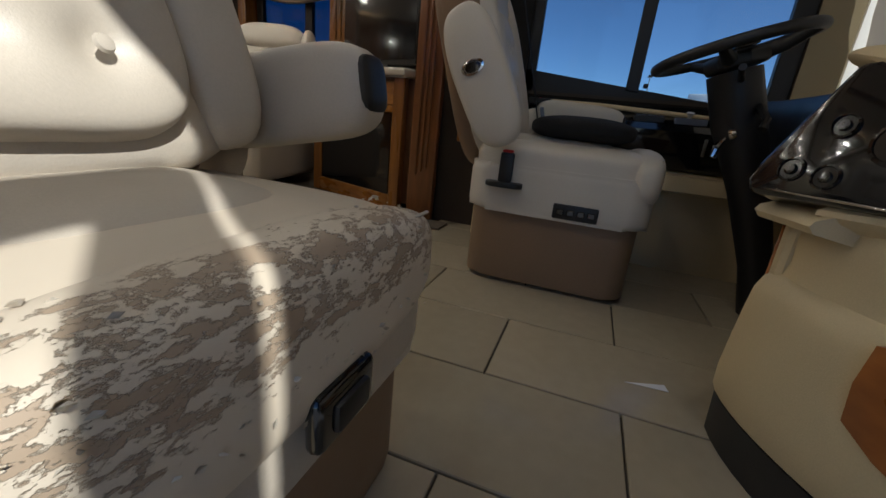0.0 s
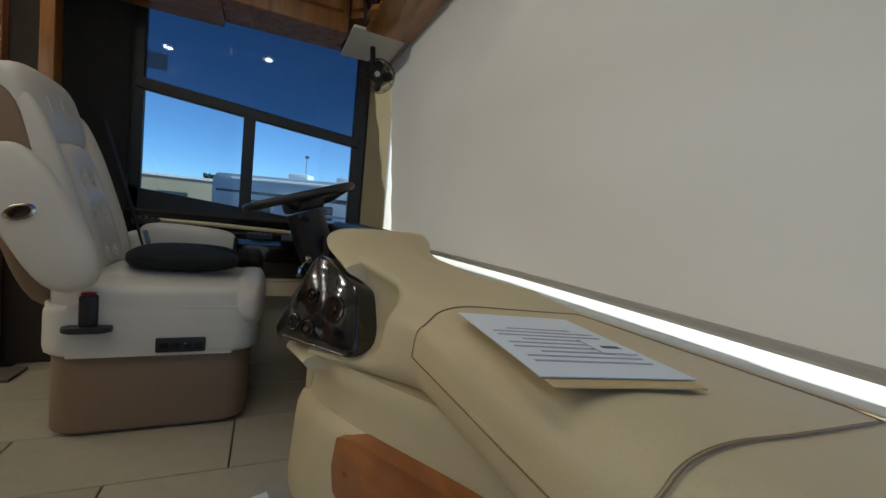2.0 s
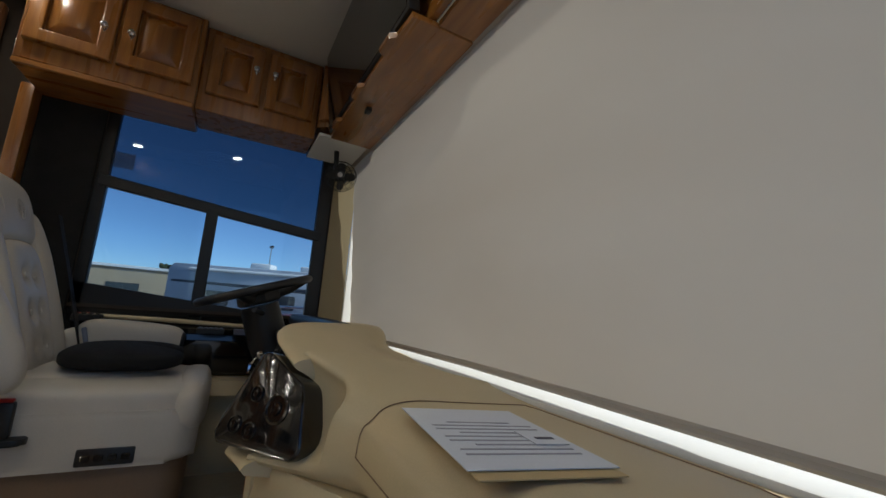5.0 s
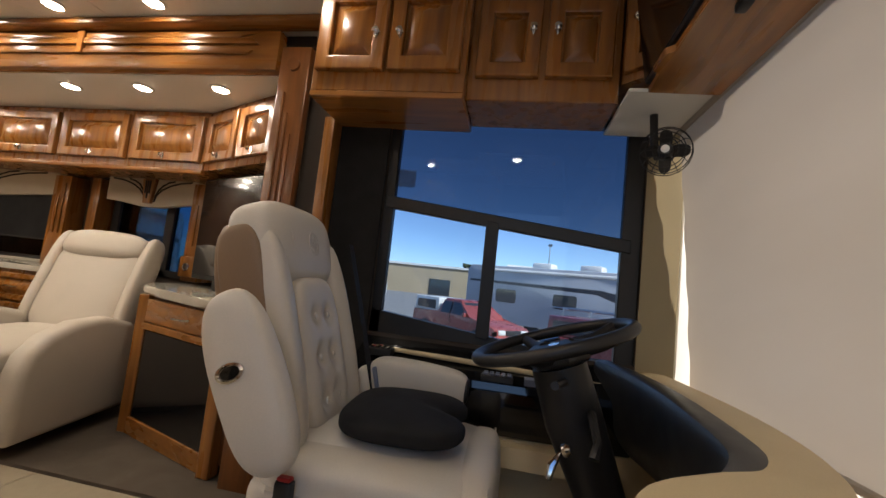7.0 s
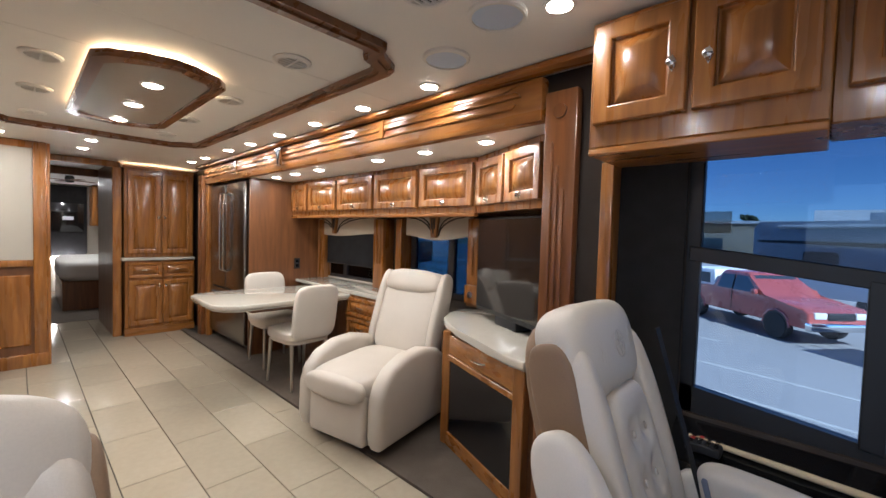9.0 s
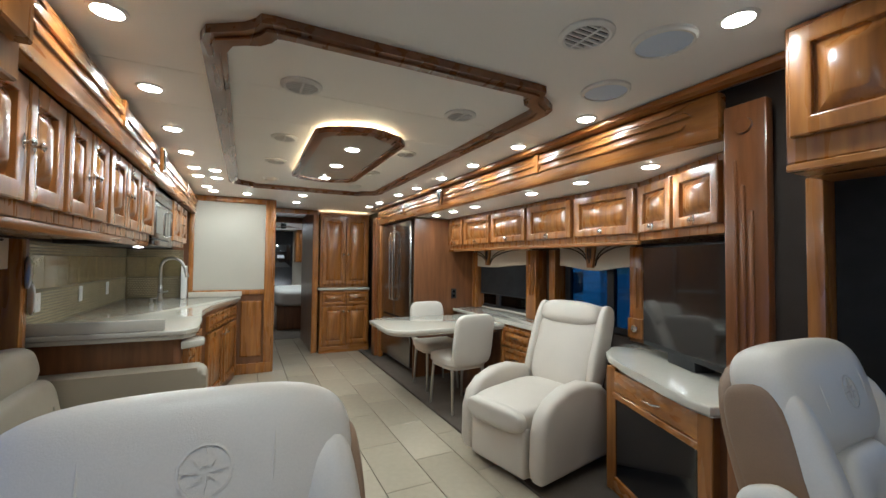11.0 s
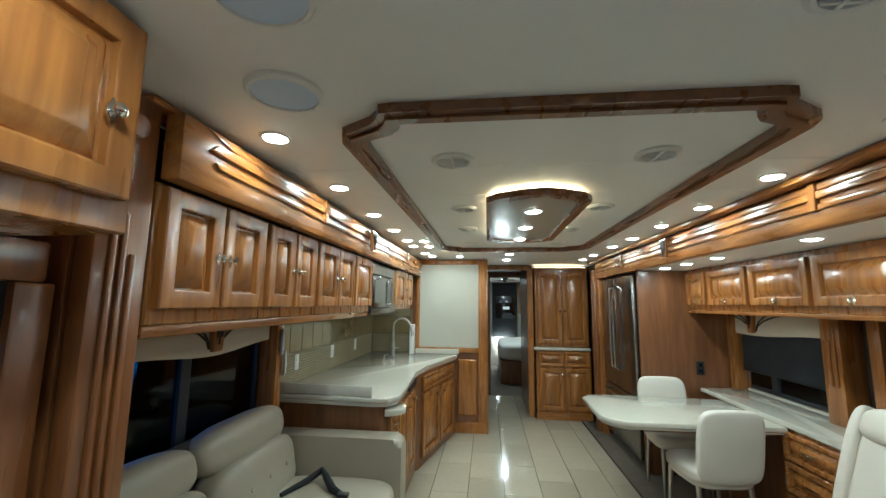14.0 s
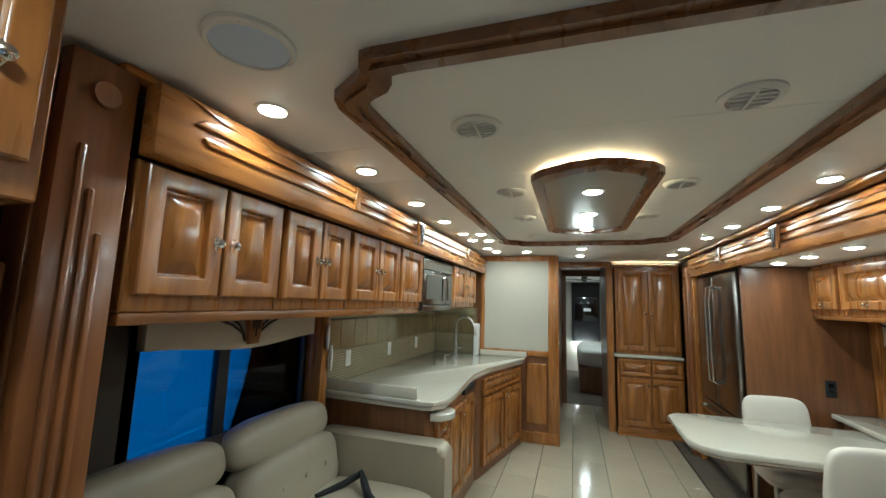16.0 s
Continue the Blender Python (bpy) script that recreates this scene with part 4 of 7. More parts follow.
part("glove_lid", face_patch(0.395, 0.875, 2, 8, 0.002), dash_vinyl, dash)
seam = [dash_section(0.88 - 0.49 * k / 14)[2] for k in range(1, 14)] + smooth_line([dash_section(0.39)[j] for j in range(2, 9)])[1:-1] + [dash_section(0.39 + 0.49 * k / 14)[8] for k in range(1, 14)] + smooth_line([dash_section(0.88)[j] for j in range(8, 1, -1)])[1:-1]
part("lid_seam", tube([Vector(p) + Vector((0, 0.003, 0.002)) for p in seam], 0.0012, 6, True), taupe_leather, dash, "dark gap round the lid")
part("finger_notch", box(0.54, 0.66, 0.262, 0.2955, 0.527, 0.552, 0.012, 2), dash_vinyl, dash)
for x, y, z, r in ((0.315, 0.292, 0.545, 0.036),):
    v = part("air_outlet", lathe([(r, -0.01), (r, 0.006), (r * 0.9, 0.010), (r * 0.82, 0.006), (r * 0.80, 0.0), (0, 0.0)], n=28, m=pose(x, y, z, -80, 0, -12)), black_plastic, dash, "round black air outlet with chrome ring")
    part("ring", lathe([(r * 1.06, -0.004), (r * 1.06, 0.004), (r, 0.006), (r, -0.004)], n=28, m=pose(x, y, z, -80, 0, -12)), brushed, v)
    part("vane", box(x - 0.004, x + 0.004, y + 0.003, y + 0.012, z - 0.036, z + 0.036, 0.002, 1), black_plastic, v)
part("accent_strip", box(1.236, 1.24, 0.18, 0.44, 0.10, 0.44, 0.002, 1), orange_wood, dash, "amber wood side panel")
part("strip_tab", box(1.236, 1.25, 0.435, 0.455, 0.215, 0.225, 0.002, 1), chrome, dash)

# white strip laid in for the glare of direct sun on the dash top
part("sun_glare_strip", box(0.03, 2.30, -0.29, -0.12, 0.606, 0.624, 0.006, 2), white_plastic, dash, "white strip standing for sun glare on the dash top")

# papers on the dash
pp = thing("paper_sheets", "white printed form lying on a manila sheet on the dashboard", "papers", Matrix.Translation((0.64, 0.165, 0.6335)) @ pose(0, 0, 0, 2, 0, -8))
part("manila_sheet", box(-0.15, 0.155, -0.10, 0.10, -0.002, 0.0, 0.0005, 1), manila, pp, "manila sheet underneath")
sheet = part("form", box(-0.13, 0.15, -0.105, 0.105, 0.0012, 0.003, 0.0005, 1), paper, pp, "white printed form", False)
for k in range(9):
    wdt = 0.085 - 0.03 * (k % 3 == 2)
    part("text_line", box(-0.085 + 0.018 * k, -0.08 + 0.018 * k, -wdt, wdt, 0.0032, 0.0036), grey_ink, sheet, "", False)
card = part("card", box(-0.05, 0.01, -0.09, -0.035, 0.0045, 0.0055), paper, pp, "small white card", False)
part("card_print", box(-0.03, -0.02, -0.08, -0.05, 0.0057, 0.006), ink, card, "", False)

sc0 = thing("paper_scrap", "small white paper scrap lying on the tiles", "paper", Matrix.Translation((1.325, 0.55, 0.0005)) @ pose(0, 0, 0, 0, 0, 14))
part("sheet", prism([(-0.012, -0.045), (0.014, -0.045), (0.004, 0.05)], 0.0, 0.001, "z"), paper, sc0, "", False)

# ---- steering wheel and column ----
sw = thing("steering_wheel", "large black steering wheel with spokes on a raked column", "steering wheel", Matrix.Translation((1.985, 0.432, 0.845)) @ pose(0, 0, 0, -19))
R = 0.212
part("rim", tube([(R * math.cos(math.tau * k / 48), R * math.sin(math.tau * k / 48), 0) for k in range(48)], 0.0165, 12, True), black_plastic, sw)
hub = prism([(-0.10, -0.02), (-0.06, -0.08), (0.06, -0.08), (0.10, -0.02), (0.085, 0.06), (0.0, 0.08), (-0.085, 0.06)], -0.06, -0.012, "z", 0.014, 3)
part("hub", hub, black_plastic, sw)
for a in (20, 160, 245, 295):
    c, s_ = math.cos(radians(a)), math.sin(radians(a))
    part("spoke", tube([(0.06 * c, 0.06 * s_, -0.03), (0.13 * c, 0.13 * s_, -0.026), (0.205 * c, 0.205 * s_, -0.004)], [0.026, 0.019, 0.014], 10), black_plastic, sw)
part("badge", lathe([(0.022, -0.012), (0.022, -0.008), (0.0, -0.007)], n=20, m=Matrix.Diagonal((1.3, 0.7, 1, 1))), chrome, sw, "chrome oval badge")
for x in (-0.12, 0.12):
    part("button_pad", box(x - 0.026, x + 0.026, -0.03, 0.03, -0.014, -0.006, 0.006, 2), gloss_black, sw)
col = thing("steering_column", "black steering column with stalks and keys", "steering column", Matrix.Translation((0.12, 0, -0.017)))
part("shroud", tube([(1.865, 0.41, 0.80), (1.865, 0.36, 0.66), (1.865, 0.27, 0.45), (1.865, 0.18, 0.20), (1.865, 0.12, 0.0)], [0.075, 0.078, 0.062, 0.05, 0.06], 14), black_plastic, col)
part("stalk", tube([(1.80, 0.40, 0.77), (1.70, 0.43, 0.78), (1.66, 0.44, 0.785)], [0.010, 0.008, 0.010], 8), black_plastic, col)
part("stalk", tube([(1.80, 0.33, 0.70), (1.71, 0.33, 0.66), (1.69, 0.34, 0.63)], [0.012, 0.010, 0.012], 8), black_plastic, col)
keys = part("key_bunch", tube([(1.785, 0.40, 0.60), (1.77, 0.42, 0.57), (1.765, 0.425, 0.54)], [0.004, 0.012, 0.008], 8), chrome, col, "bunch of keys in the ignition")
part("key_cap", lathe([(0.016, 0), (0.018, 0.01), (0.012, 0.02), (0, 0.021)], n=14, m=pose(1.775, 0.395, 0.61, 60, -40, 0)), chrome, keys)
ped = thing("pedal", "black rubber foot pedal", "pedal", Matrix.Translation((1.84, 0.03, 0.12)) @ pose(0, 0, 0, 50))
part("pad", box(-0.05, 0.05, -0.012, 0.012, -0.09, 0.09, 0.008, 2), rubber, ped)
part("arm", tube([(0, 0.0, 0.02), (0, -0.10, 0.10)], 0.012, 8), black_plastic, ped)

# ---- side console under the window ----
sc = thing("side_console", "glossy black driver's side console with switches", "console", Matrix.Translation((0.08, 0, 0)))
part("top", prism([(2.275, 0.60), (2.28, 0.625), (2.45, 0.715), (2.45, 0.60)], 0.10, 1.16, "y", 0.004, 1), gloss_black, sc)
part("face", prism([(2.27, 0.48), (2.27, 0.598), (2.45, 0.598), (2.45, 0.44), (2.29, 0.44)], 0.10, 1.16, "y", 0.01, 2), gloss_black, sc)
part("trim_rail", tube([(2.36, 1.10, 0.685), (2.35, 0.80, 0.68), (2.35, 0.50, 0.67), (2.36, 0.20, 0.66)], [0.008, 0.011, 0.011, 0.007], 10), dash_vinyl, sc, "tan padded rail")
part("lower_wall", prism([(2.29, 0.0), (2.30, 0.435), (2.45, 0.436), (2.45, 0.0)], -0.2, 1.30, "y", 0.01, 2), dash_vinyl, sc, "tan vinyl kick wall")
part("lower_ledge", prism([(2.22, 0.36), (2.25, 0.42), (2.40, 0.43), (2.40, 0.33)], 0.15, 0.60, "y", 0.02, 2), dash_vinyl, sc)
pad = part("key_pad", box(2.30, 2.38, 1.0, 1.10, 0.66, 0.69, 0.004, 1), black_plastic, sc, "small black switch pad")
for r_ in range(3):
    for c_ in range(4):
        part("button", box(2.308 + 0.023 * r_, 2.323 + 0.023 * r_, 1.008 + 0.023 * c_, 1.022 + 0.023 * c_, 0.69, 0.695, 0.002, 1), [gloss_black, red_plastic][(r_ + c_) % 5 == 4], pad)
pad2 = part("gear_selector", box(2.28, 2.35, 0.52, 0.64, 0.627, 0.652, 0.004, 1), black_plastic, sc, "push-button gear selector")
for k in range(10):
    part("button", box(2.285 + 0.03 * (k % 2), 2.308 + 0.03 * (k % 2), 0.527 + 0.022 * (k // 2), 0.544 + 0.022 * (k // 2), 0.652, 0.658, 0.002, 1), blue_cloth, pad2)
lever = part("lever", tube([(2.30, 0.43, 0.62), (2.295, 0.43, 0.662), (2.29, 0.43, 0.678)], [0.008, 0.007, 0.016], 10), white_plastic, sc, "white parking brake knob")
part("blue_panel", box(2.285, 2.345, 0.36, 0.48, 0.63, 0.655, 0.002, 1), blue_cloth, sc)
for y in (0.30, 0.345):
    part("slot", box(2.262, 2.271, y, y + 0.012, 0.51, 0.58, 0.002, 1), brushed, sc)

# ---- cab seats ----
def cab_seat(name, m, label, worn, arm_up, by=0.235, lean=-17):
    """A captain's seat: x across (its left is +x when it looks to -y), front towards -y, z up from the floor."""
    s = thing(name, label, "seat", m, "cab seats")
    skin = worn_leather if worn else white_leather
    side = cream_leather if worn else white_leather
    # skirt with rounded corners
    part("skirt", prism(rounded(-0.275, 0.275, -0.30, 0.27, 0.07), 0.015, 0.275, "z", 0.01, 2), taupe_leather, s, "taupe skirt round the pedestal")
    part("seat_base", prism(rounded(-0.295, 0.295, -0.325, 0.29, 0.08, 6), 0.265, 0.43, "z", 0.03, 4), side, s)
    c = part("cushion", pillow(0.29, 0.31, 0.075, 5.0, 16, 0.10, (), 0.006, 3, pose(0, -0.02, 0.435)), skin, s, "peeling cream leather seat cushion" if worn else "")
    part("inner_cushion", pillow(0.185, 0.235, 0.05, 4.0, 12, 0.15, (), 0.006, 8, pose(0, 0.04, 0.478)), cream_leather if worn else white_leather, c)
    part("front_roll", pillow(0.293, 0.06, 0.095, 3.2, 12, 0.0, (), 0.008, 5, pose(0, -0.285, 0.425)), skin, c)
    part("seam", tube([(-0.25, -0.318, 0.497), (0.0, -0.322, 0.502), (0.25, -0.318, 0.497)], 0.003, 6), side, c)
    # back, raked
    rake = pose(0, by, 0.455, lean) @ Matrix.Diagonal((1.0 if worn else 0.84, 1, 1, 1))      # the driver's back is narrower than its seat
    bk = part("backrest", pillow(0.285, 0.075, 0.345, 4.5, 14, 0.0, (), 0.004, 9, rake @ pose(0, 0.02, 0.33)), side, s)
    tf = [(u, w, 0.022) for u in (-0.32, 0.32) for w in (-0.62, -0.08, 0.46)]
    part("back_pad", pillow(0.165, 0.235, 0.05, 4.5, 30, 0.18, tf, 0.004, 4, rake @ pose(0, -0.048, 0.255, 90)), cream_leather if worn else white_leather, bk)
    for u, w, _ in tf:
        part("button", lathe([(0.011, 0), (0.009, 0.004), (0.0, 0.006)], n=12, m=rake @ pose(u * 0.165, -0.088, 0.255 + w * 0.235, 90)), side, bk)
    for x in (-0.225, 0.225):
        part("bolster", pillow(0.062, 0.062, 0.305, 3.2, 10, 0.0, (), 0.004, 2, rake @ pose(x, -0.035, 0.32, 0, 0, -12 * (x > 0) + 12 * (x < 0))), side, bk)
    head = part("headrest", pillow(0.275, 0.085, 0.135, 3.6, 14, 0.0, (), 0.004, 6, rake @ pose(0, 0.0, 0.60)), side, s)
    for x in (-0.13, 0.13):
        arc_ = [rake @ Vector((x * (1 + 0.06 * math.sin(q)), -0.083 * math.cos(q) ** 0.5 if abs(q) < 1.5 else 0.0, 0.60 + 0.128 * math.sin(q))) for q in (-1.2, -0.8, -0.4, 0.0, 0.4, 0.8, 1.2, 1.45)]
        part("seam", tube(arc_, 0.0028, 6), side, head)
    part("back_shell", pillow(0.288, 0.05, 0.37, 4.0, 10, m=rake @ pose(0, 0.075, 0.33)), taupe_leather, s, "taupe rear shell")
    for x, a in ((-0.232, 1), (0.232, -1)):
        part("side_panel", pillow(0.028, 0.07, 0.20, 3.5, 8, m=rake @ pose(x * 1.15, 0.02, 0.45)), taupe_leather, s)
    star_m = rake @ pose(0.03, -0.085, 0.60)
    part("stitched_ring", lathe([(0.040, 0), (0.040, 0.003), (0.036, 0.0035), (0.036, 0.001), (0.0, 0.001)], n=28, m=rake @ pose(0.03, -0.083, 0.60, 90)), cream_leather, head, "stitched ring round a compass star")
    for k in range(8):
        a0 = math.tau * k / 8
        r_ = 0.033 if k % 2 == 0 else 0.022
        q = prism([(r_ * math.sin(a0), r_ * math.cos(a0)), (0.008 * math.sin(a0 - 0.4), 0.008 * math.cos(a0 - 0.4)), (0.008 * math.sin(a0 + 0.4), 0.008 * math.cos(a0 + 0.4))], -0.002, 0.0, "y")
        q.transform(star_m)
        part("star_point", q, cream_leather, head)
    if worn:
        part("belt_guide", prism([(-0.235, 0.50), (-0.16, 0.50), (-0.165, 0.525), (-0.23, 0.525)], -0.10, -0.07, "y", 0.008, 2), black_plastic, head, "black belt guide").matrix_local = rake @ pose(0, 0.004, 0.0)
    # armrests: one level, one swung up along the back
    for x, up in ((0.335 if worn else 0.285, False), (-0.335, arm_up)):
        if up:
            am = pose(x, 0.265, 0.69, 63)
        else:
            am = pose(x, 0.0 if worn else -0.02, 0.555 if worn else 0.60, -10 if worn else 3)
        a_ = part("armrest", pillow(0.05, 0.225, 0.09, 2.8, 12, 0.0, (), 0.006, 11, am) if up else pillow(0.055, 0.185, 0.075, 4.0, 12, 0.0, (), 0.006, 11, am), side, s)
        if not up:
            part("tip_pad", pillow(0.036, 0.012, 0.042, 4, 4, m=am @ pose(0, -0.179, 0.005)), black_plastic, a_, "black control pad")
        if up:
            med = lathe([(0.03, 0), (0.03, 0.008), (0.024, 0.010), (0.022, 0.006), (0.0, 0.006)], n=24, m=am @ pose(-0.046, 0.03, -0.01, 0, -90, 0) @ Matrix.Diagonal((1.25, 0.75, 1, 1)))
            part("medallion", med, chrome, a_, "oval chrome armrest badge")
            part("medallion_face", lathe([(0.0205, 0.007), (0, 0.0085)], n=20, m=am @ pose(-0.046, 0.03, -0.01, 0, -90, 0) @ Matrix.Diagonal((1.25, 0.75, 1, 1))), gloss_black, a_)
        else:
            part("arm_bracket", pillow(0.035, 0.07, 0.12, 3.5, 6, m=pose(x * 0.97, 0.15, 0.52)), side, a_)
    return s


ds = cab_seat("driver_seat", pose(2.035, 0.885, 0, 0, 0, 0), "off-white and taupe leather driver's seat with one armrest swung up", False, True)
ds.scale = (0.94, 1.0, 1.0)
sp = part("switch_plate", box(-0.302, -0.288, -0.165, -0.02, 0.275, 0.325, 0.005, 2), black_plastic, ds, "black seat switch plate")
for k in range(4):
    part("switch", box(-0.308, -0.300, -0.155 + 0.033 * k, -0.132 + 0.033 * k, 0.29, 0.31, 0.003, 1), gloss_black, sp)
bk_ = part("belt_buckle", box(-0.325, -0.295, 0.13, 0.175, 0.37, 0.47, 0.008, 2), black_plastic, ds, "black belt buckle with red button")
part("button", box(-0.322, -0.300, 0.135, 0.17, 0.468, 0.478, 0.003, 1), red_plastic, bk_)
part("buckle_cup", prism(rounded(-0.345, -0.285, 0.09, 0.215, 0.025), 0.355, 0.372, "z", 0.004, 1), black_plastic, bk_)
bt = part("seat_belt", prism([(0.20, 0.05), (0.245, 0.05), (0.225, 0.60), (0.18, 0.60)], -0.004, 0.0, "y"), black_cloth, ds, "black shoulder belt")
bt.matrix_local = pose(0.03, 0.12, 0.50, -16)
sl = part("belt_sleeve", box(0.195, 0.255, -0.010, 0.006, 0.0, 0.17, 0.005, 2), blue_cloth, ds, "slate blue belt sleeve")
sl.matrix_local = pose(0.03, 0.09, 0.48, -16)

cu = thing("seat_cushion", "black heart-shaped wedge cushion on the driver's seat", "cushion", Matrix.Translation((2.05, 0.83, 0.565)) @ pose(0, 0, 0, 0, 0, 4))
b = pillow(0.205, 0.185, 0.038, 3.2, 16, 0.25)
for v in b.verts:
    if v.co.y < 0:
        v.co.y += 0.075 * math.exp(-(v.co.x / 0.045) ** 2) * min(1, -v.co.y / 0.12)
part("pad", b, black_cloth, cu)

ps = cab_seat("passenger_seat", pose(0.645, 1.295, 0, 0, 0, 0), "cream leather passenger seat, its front edge badly peeled", True, False, 0.02, -25)
for o in ps.children:
    if o.name.split(".")[0] in ("skirt", "seat_base", "cushion"):
        o.scale.z = 0.86                 # it stands lower than the driver's seat
ps.scale = (0.98, 1.0, 1.0)
sp = part("switch_plate", box(-0.04, 0.055, -0.352, -0.332, 0.265, 0.325, 0.012, 3), gloss_black, ps, "black rocker switch plate")
part("rocker", box(-0.02, 0.035, -0.358, -0.348, 0.28, 0.31, 0.005, 2), black_plastic, sp)
bt = part("seat_belt", prism([(-0.40, 0.35), (-0.36, 0.35), (-0.33, 1.1), (-0.37, 1.1)], 0.08, 0.084, "y"), black_cloth, ps, "black belt hanging beside the back")
part("belt_tongue", box(-0.39, -0.33, 0.06, 0.078, 0.58, 0.66, 0.008, 2), cream_leather, bt, "beige belt tongue")
# curled flakes along the worn front edge
rng = random.Random(7)
flake_mesh = bmesh.new()
v = [flake_mesh.verts.new(p) for p in ((-0.5, 0, 0), (0.1, -0.25, 0.08), (0.5, 0.05, 0.32), (0.0, 0.3, 0.1))]
flake_mesh.faces.new((v[0], v[1], v[2])), flake_mesh.faces.new((v[0], v[2], v[3]))
bmesh.ops.solidify(flake_mesh, geom=flake_mesh.faces[:], thickness=0.05)
first = part("leather_flake", flake_mesh, white_leather, ps, "", False)
spots = []
for k in range(170):
    u = rng.uniform(-0.22, 0.22)
    along = rng.choice((0, 0, 1, 2))
    y, z = ((-0.338, rng.uniform(0.42, 0.50)) if along == 0 else (-0.345, rng.uniform(0.36, 0.42)) if along == 1 else (rng.uniform(-0.31, -0.25), 0.515))
    spots.append((u, y, z * 0.86))
for k, (u, y, z) in enumerate(spots):
    f = first if k == 0 else new("leather_flake", first.data)
    f.parent = ps
    s_ = rng.uniform(0.004, 0.010)
    f.matrix_local = pose(u, y, z, rng.uniform(20, 110), rng.uniform(-30, 30), rng.uniform(-40, 40)) @ Matrix.Diagonal((s_, s_, s_, 1))

# ---- dining slide-out: upper cabinets ----
edges = [2.50, 3.05, 3.61, 4.19, 4.75, 5.12]
for y0, y1 in zip(edges, edges[1:]):
    w = y1 - y0
    cabinet("wall_cabinet", Matrix.Translation((2.955, (y0 + y1) / 2, 1.505)) @ FACE["-x"], w, 0.373, XDS - 2.955 - 0.002, [(-w / 2 + 0.02, w / 2 - 0.02, 0.045, 0.335, 0.0, -0.115)],
            "stained wood wall cabinet with a wide raised-panel flap", group="dining wall cabinets")
ac = thing("angled_cabinet", "angled stained wood wall cabinet with two raised-panel doors over the television", "cabinet", None, "dining wall cabinets")
part("body", prism([(2.965, 2.498), (2.66, 1.81), (2.50, 1.71), (XDS - 0.003, 1.71), (XDS - 0.003, 2.498)], 1.505, 1.878, "z"), wood_z, ac)
ang = math.degrees(math.atan2(2.498 - 1.81, 2.965 - 2.66))
for f_, kx in ((0.27, 0.0), (0.75, 0.0)):
    d = raised_door(0.335, 0.29, ac, knob=(kx, -0.115))
    d.matrix_local = Matrix.Translation((2.66 + 0.305 * f_, 1.81 + 0.688 * f_, 1.695)) @ pose(0, 0, 0, 0, 0, ang + 180) @ pose(0, -0.017, 0)
tagged(part("cabinet_rail", box(2.945, 2.985, 2.50, 5.12, 1.478, 1.505, 0.006, 2), wood_y), "stained wood rail under the wall cabinets", "trim", kind="structure")


def window_bay(name, x, face, y0, y1, z0, z1, split, blind, label):
    """A framed window in an outer wall: frame, panes, optional lowered blind. face: +1 when the room lies towards -x."""
    w = thing(name, label, "window", None, "", "structure")
    b = bmesh.new()
    for a, c, e, f in ((y0, y1, z0, z0 + 0.05), (y0, y1, z1 - 0.04, z1), (y0, y0 + 0.05, z0, z1), (y1 - 0.05, y1, z0, z1), (split - 0.035, split + 0.035, z0, z1)):
        box(x - 0.012, x + 0.03, a, c, e, f, 0.003, 1, b)
    part("window_frame", b, black_plastic, w)
    for a, c in ((y0 + 0.05, split - 0.035), (split + 0.035, y1 - 0.05)):
        p = part("pane", box(x + 0.008, x + 0.012, a, c, z0 + 0.05, z1 - 0.04), blue_glass if face < 0 else (bay_glass if blind else dark_glass), w, "dark tinted pane", False)
    if blind:
        part("blind", box(x - 0.05 * face - 0.002, x - 0.05 * face + 0.002, y0 + 0.02, y1 - 0.02, z0 + blind, z1), roller_cloth, w, "lowered dark roller blind", False)
        part("blind_bar", box(x - 0.05 * face - 0.008, x - 0.05 * face + 0.008, y0 + 0.02, y1 - 0.02, z0 + blind - 0.012, z0 + blind, 0.004, 1), black_plastic, w)
    return w


window_bay("window_2", XDS, 1, 4.04, 5.52, 0.80, 1.46, 4.72, 0.19, "dark tinted dining window with the blind nearly down")
window_bay("window_3", XDS, 1, 2.82, 3.60, 0.80, 1.46, 3.10, 0, "dark tinted window beside the television")
window_bay("window_4", XPS - 0.03, -1, 2.45, 3.58, 0.80, 1.42, 2.92, 0, "dark tinted window behind the sofa")


def valance(m, w, h):
    v = thing("valance", "cream fabric valance with dark fanned cords and wood boss", "valance", m, "window valances")
    n = 24
    pts = [(-w / 2 + w * k / n, -h + 0.018 * math.cos(2 * math.pi * (k / n))) for k in range(n + 1)]
    part("panel", prism(pts + [(w / 2, 0), (-w / 2, 0)], 0.0, 0.05, "y", 0.005, 2), valance_cloth, v)
    for s in (-1, 1):
        for q in (0.35, 0.68):
            path = [(s * (0.04 + (w * q * 0.62) * (1 - math.cos(t * 1.5))), -0.003, -h + 0.02 + (h - 0.03) * math.sin(t * 1.5)) for t in (0.0, 0.2, 0.4, 0.6, 0.8, 1.0)]
            part("cord", tube(path, 0.006, 6), dark_cord, v)
    boss = part("boss", prism([(-0.03, -h + 0.005), (0.03, -h + 0.005), (0.055, -0.005), (-0.055, -0.005)], -0.03, 0.0, "y", 0.004, 1), wood_z, v)
    b = bmesh.new()
    for x in (-0.018, 0.0, 0.018):
        box(x - 0.005, x + 0.005, -0.036, -0.029, -h + 0.04 + abs(x) * 2, -0.02, 0.002, 1, b)
    part("inlay", b, black_plastic, boss)


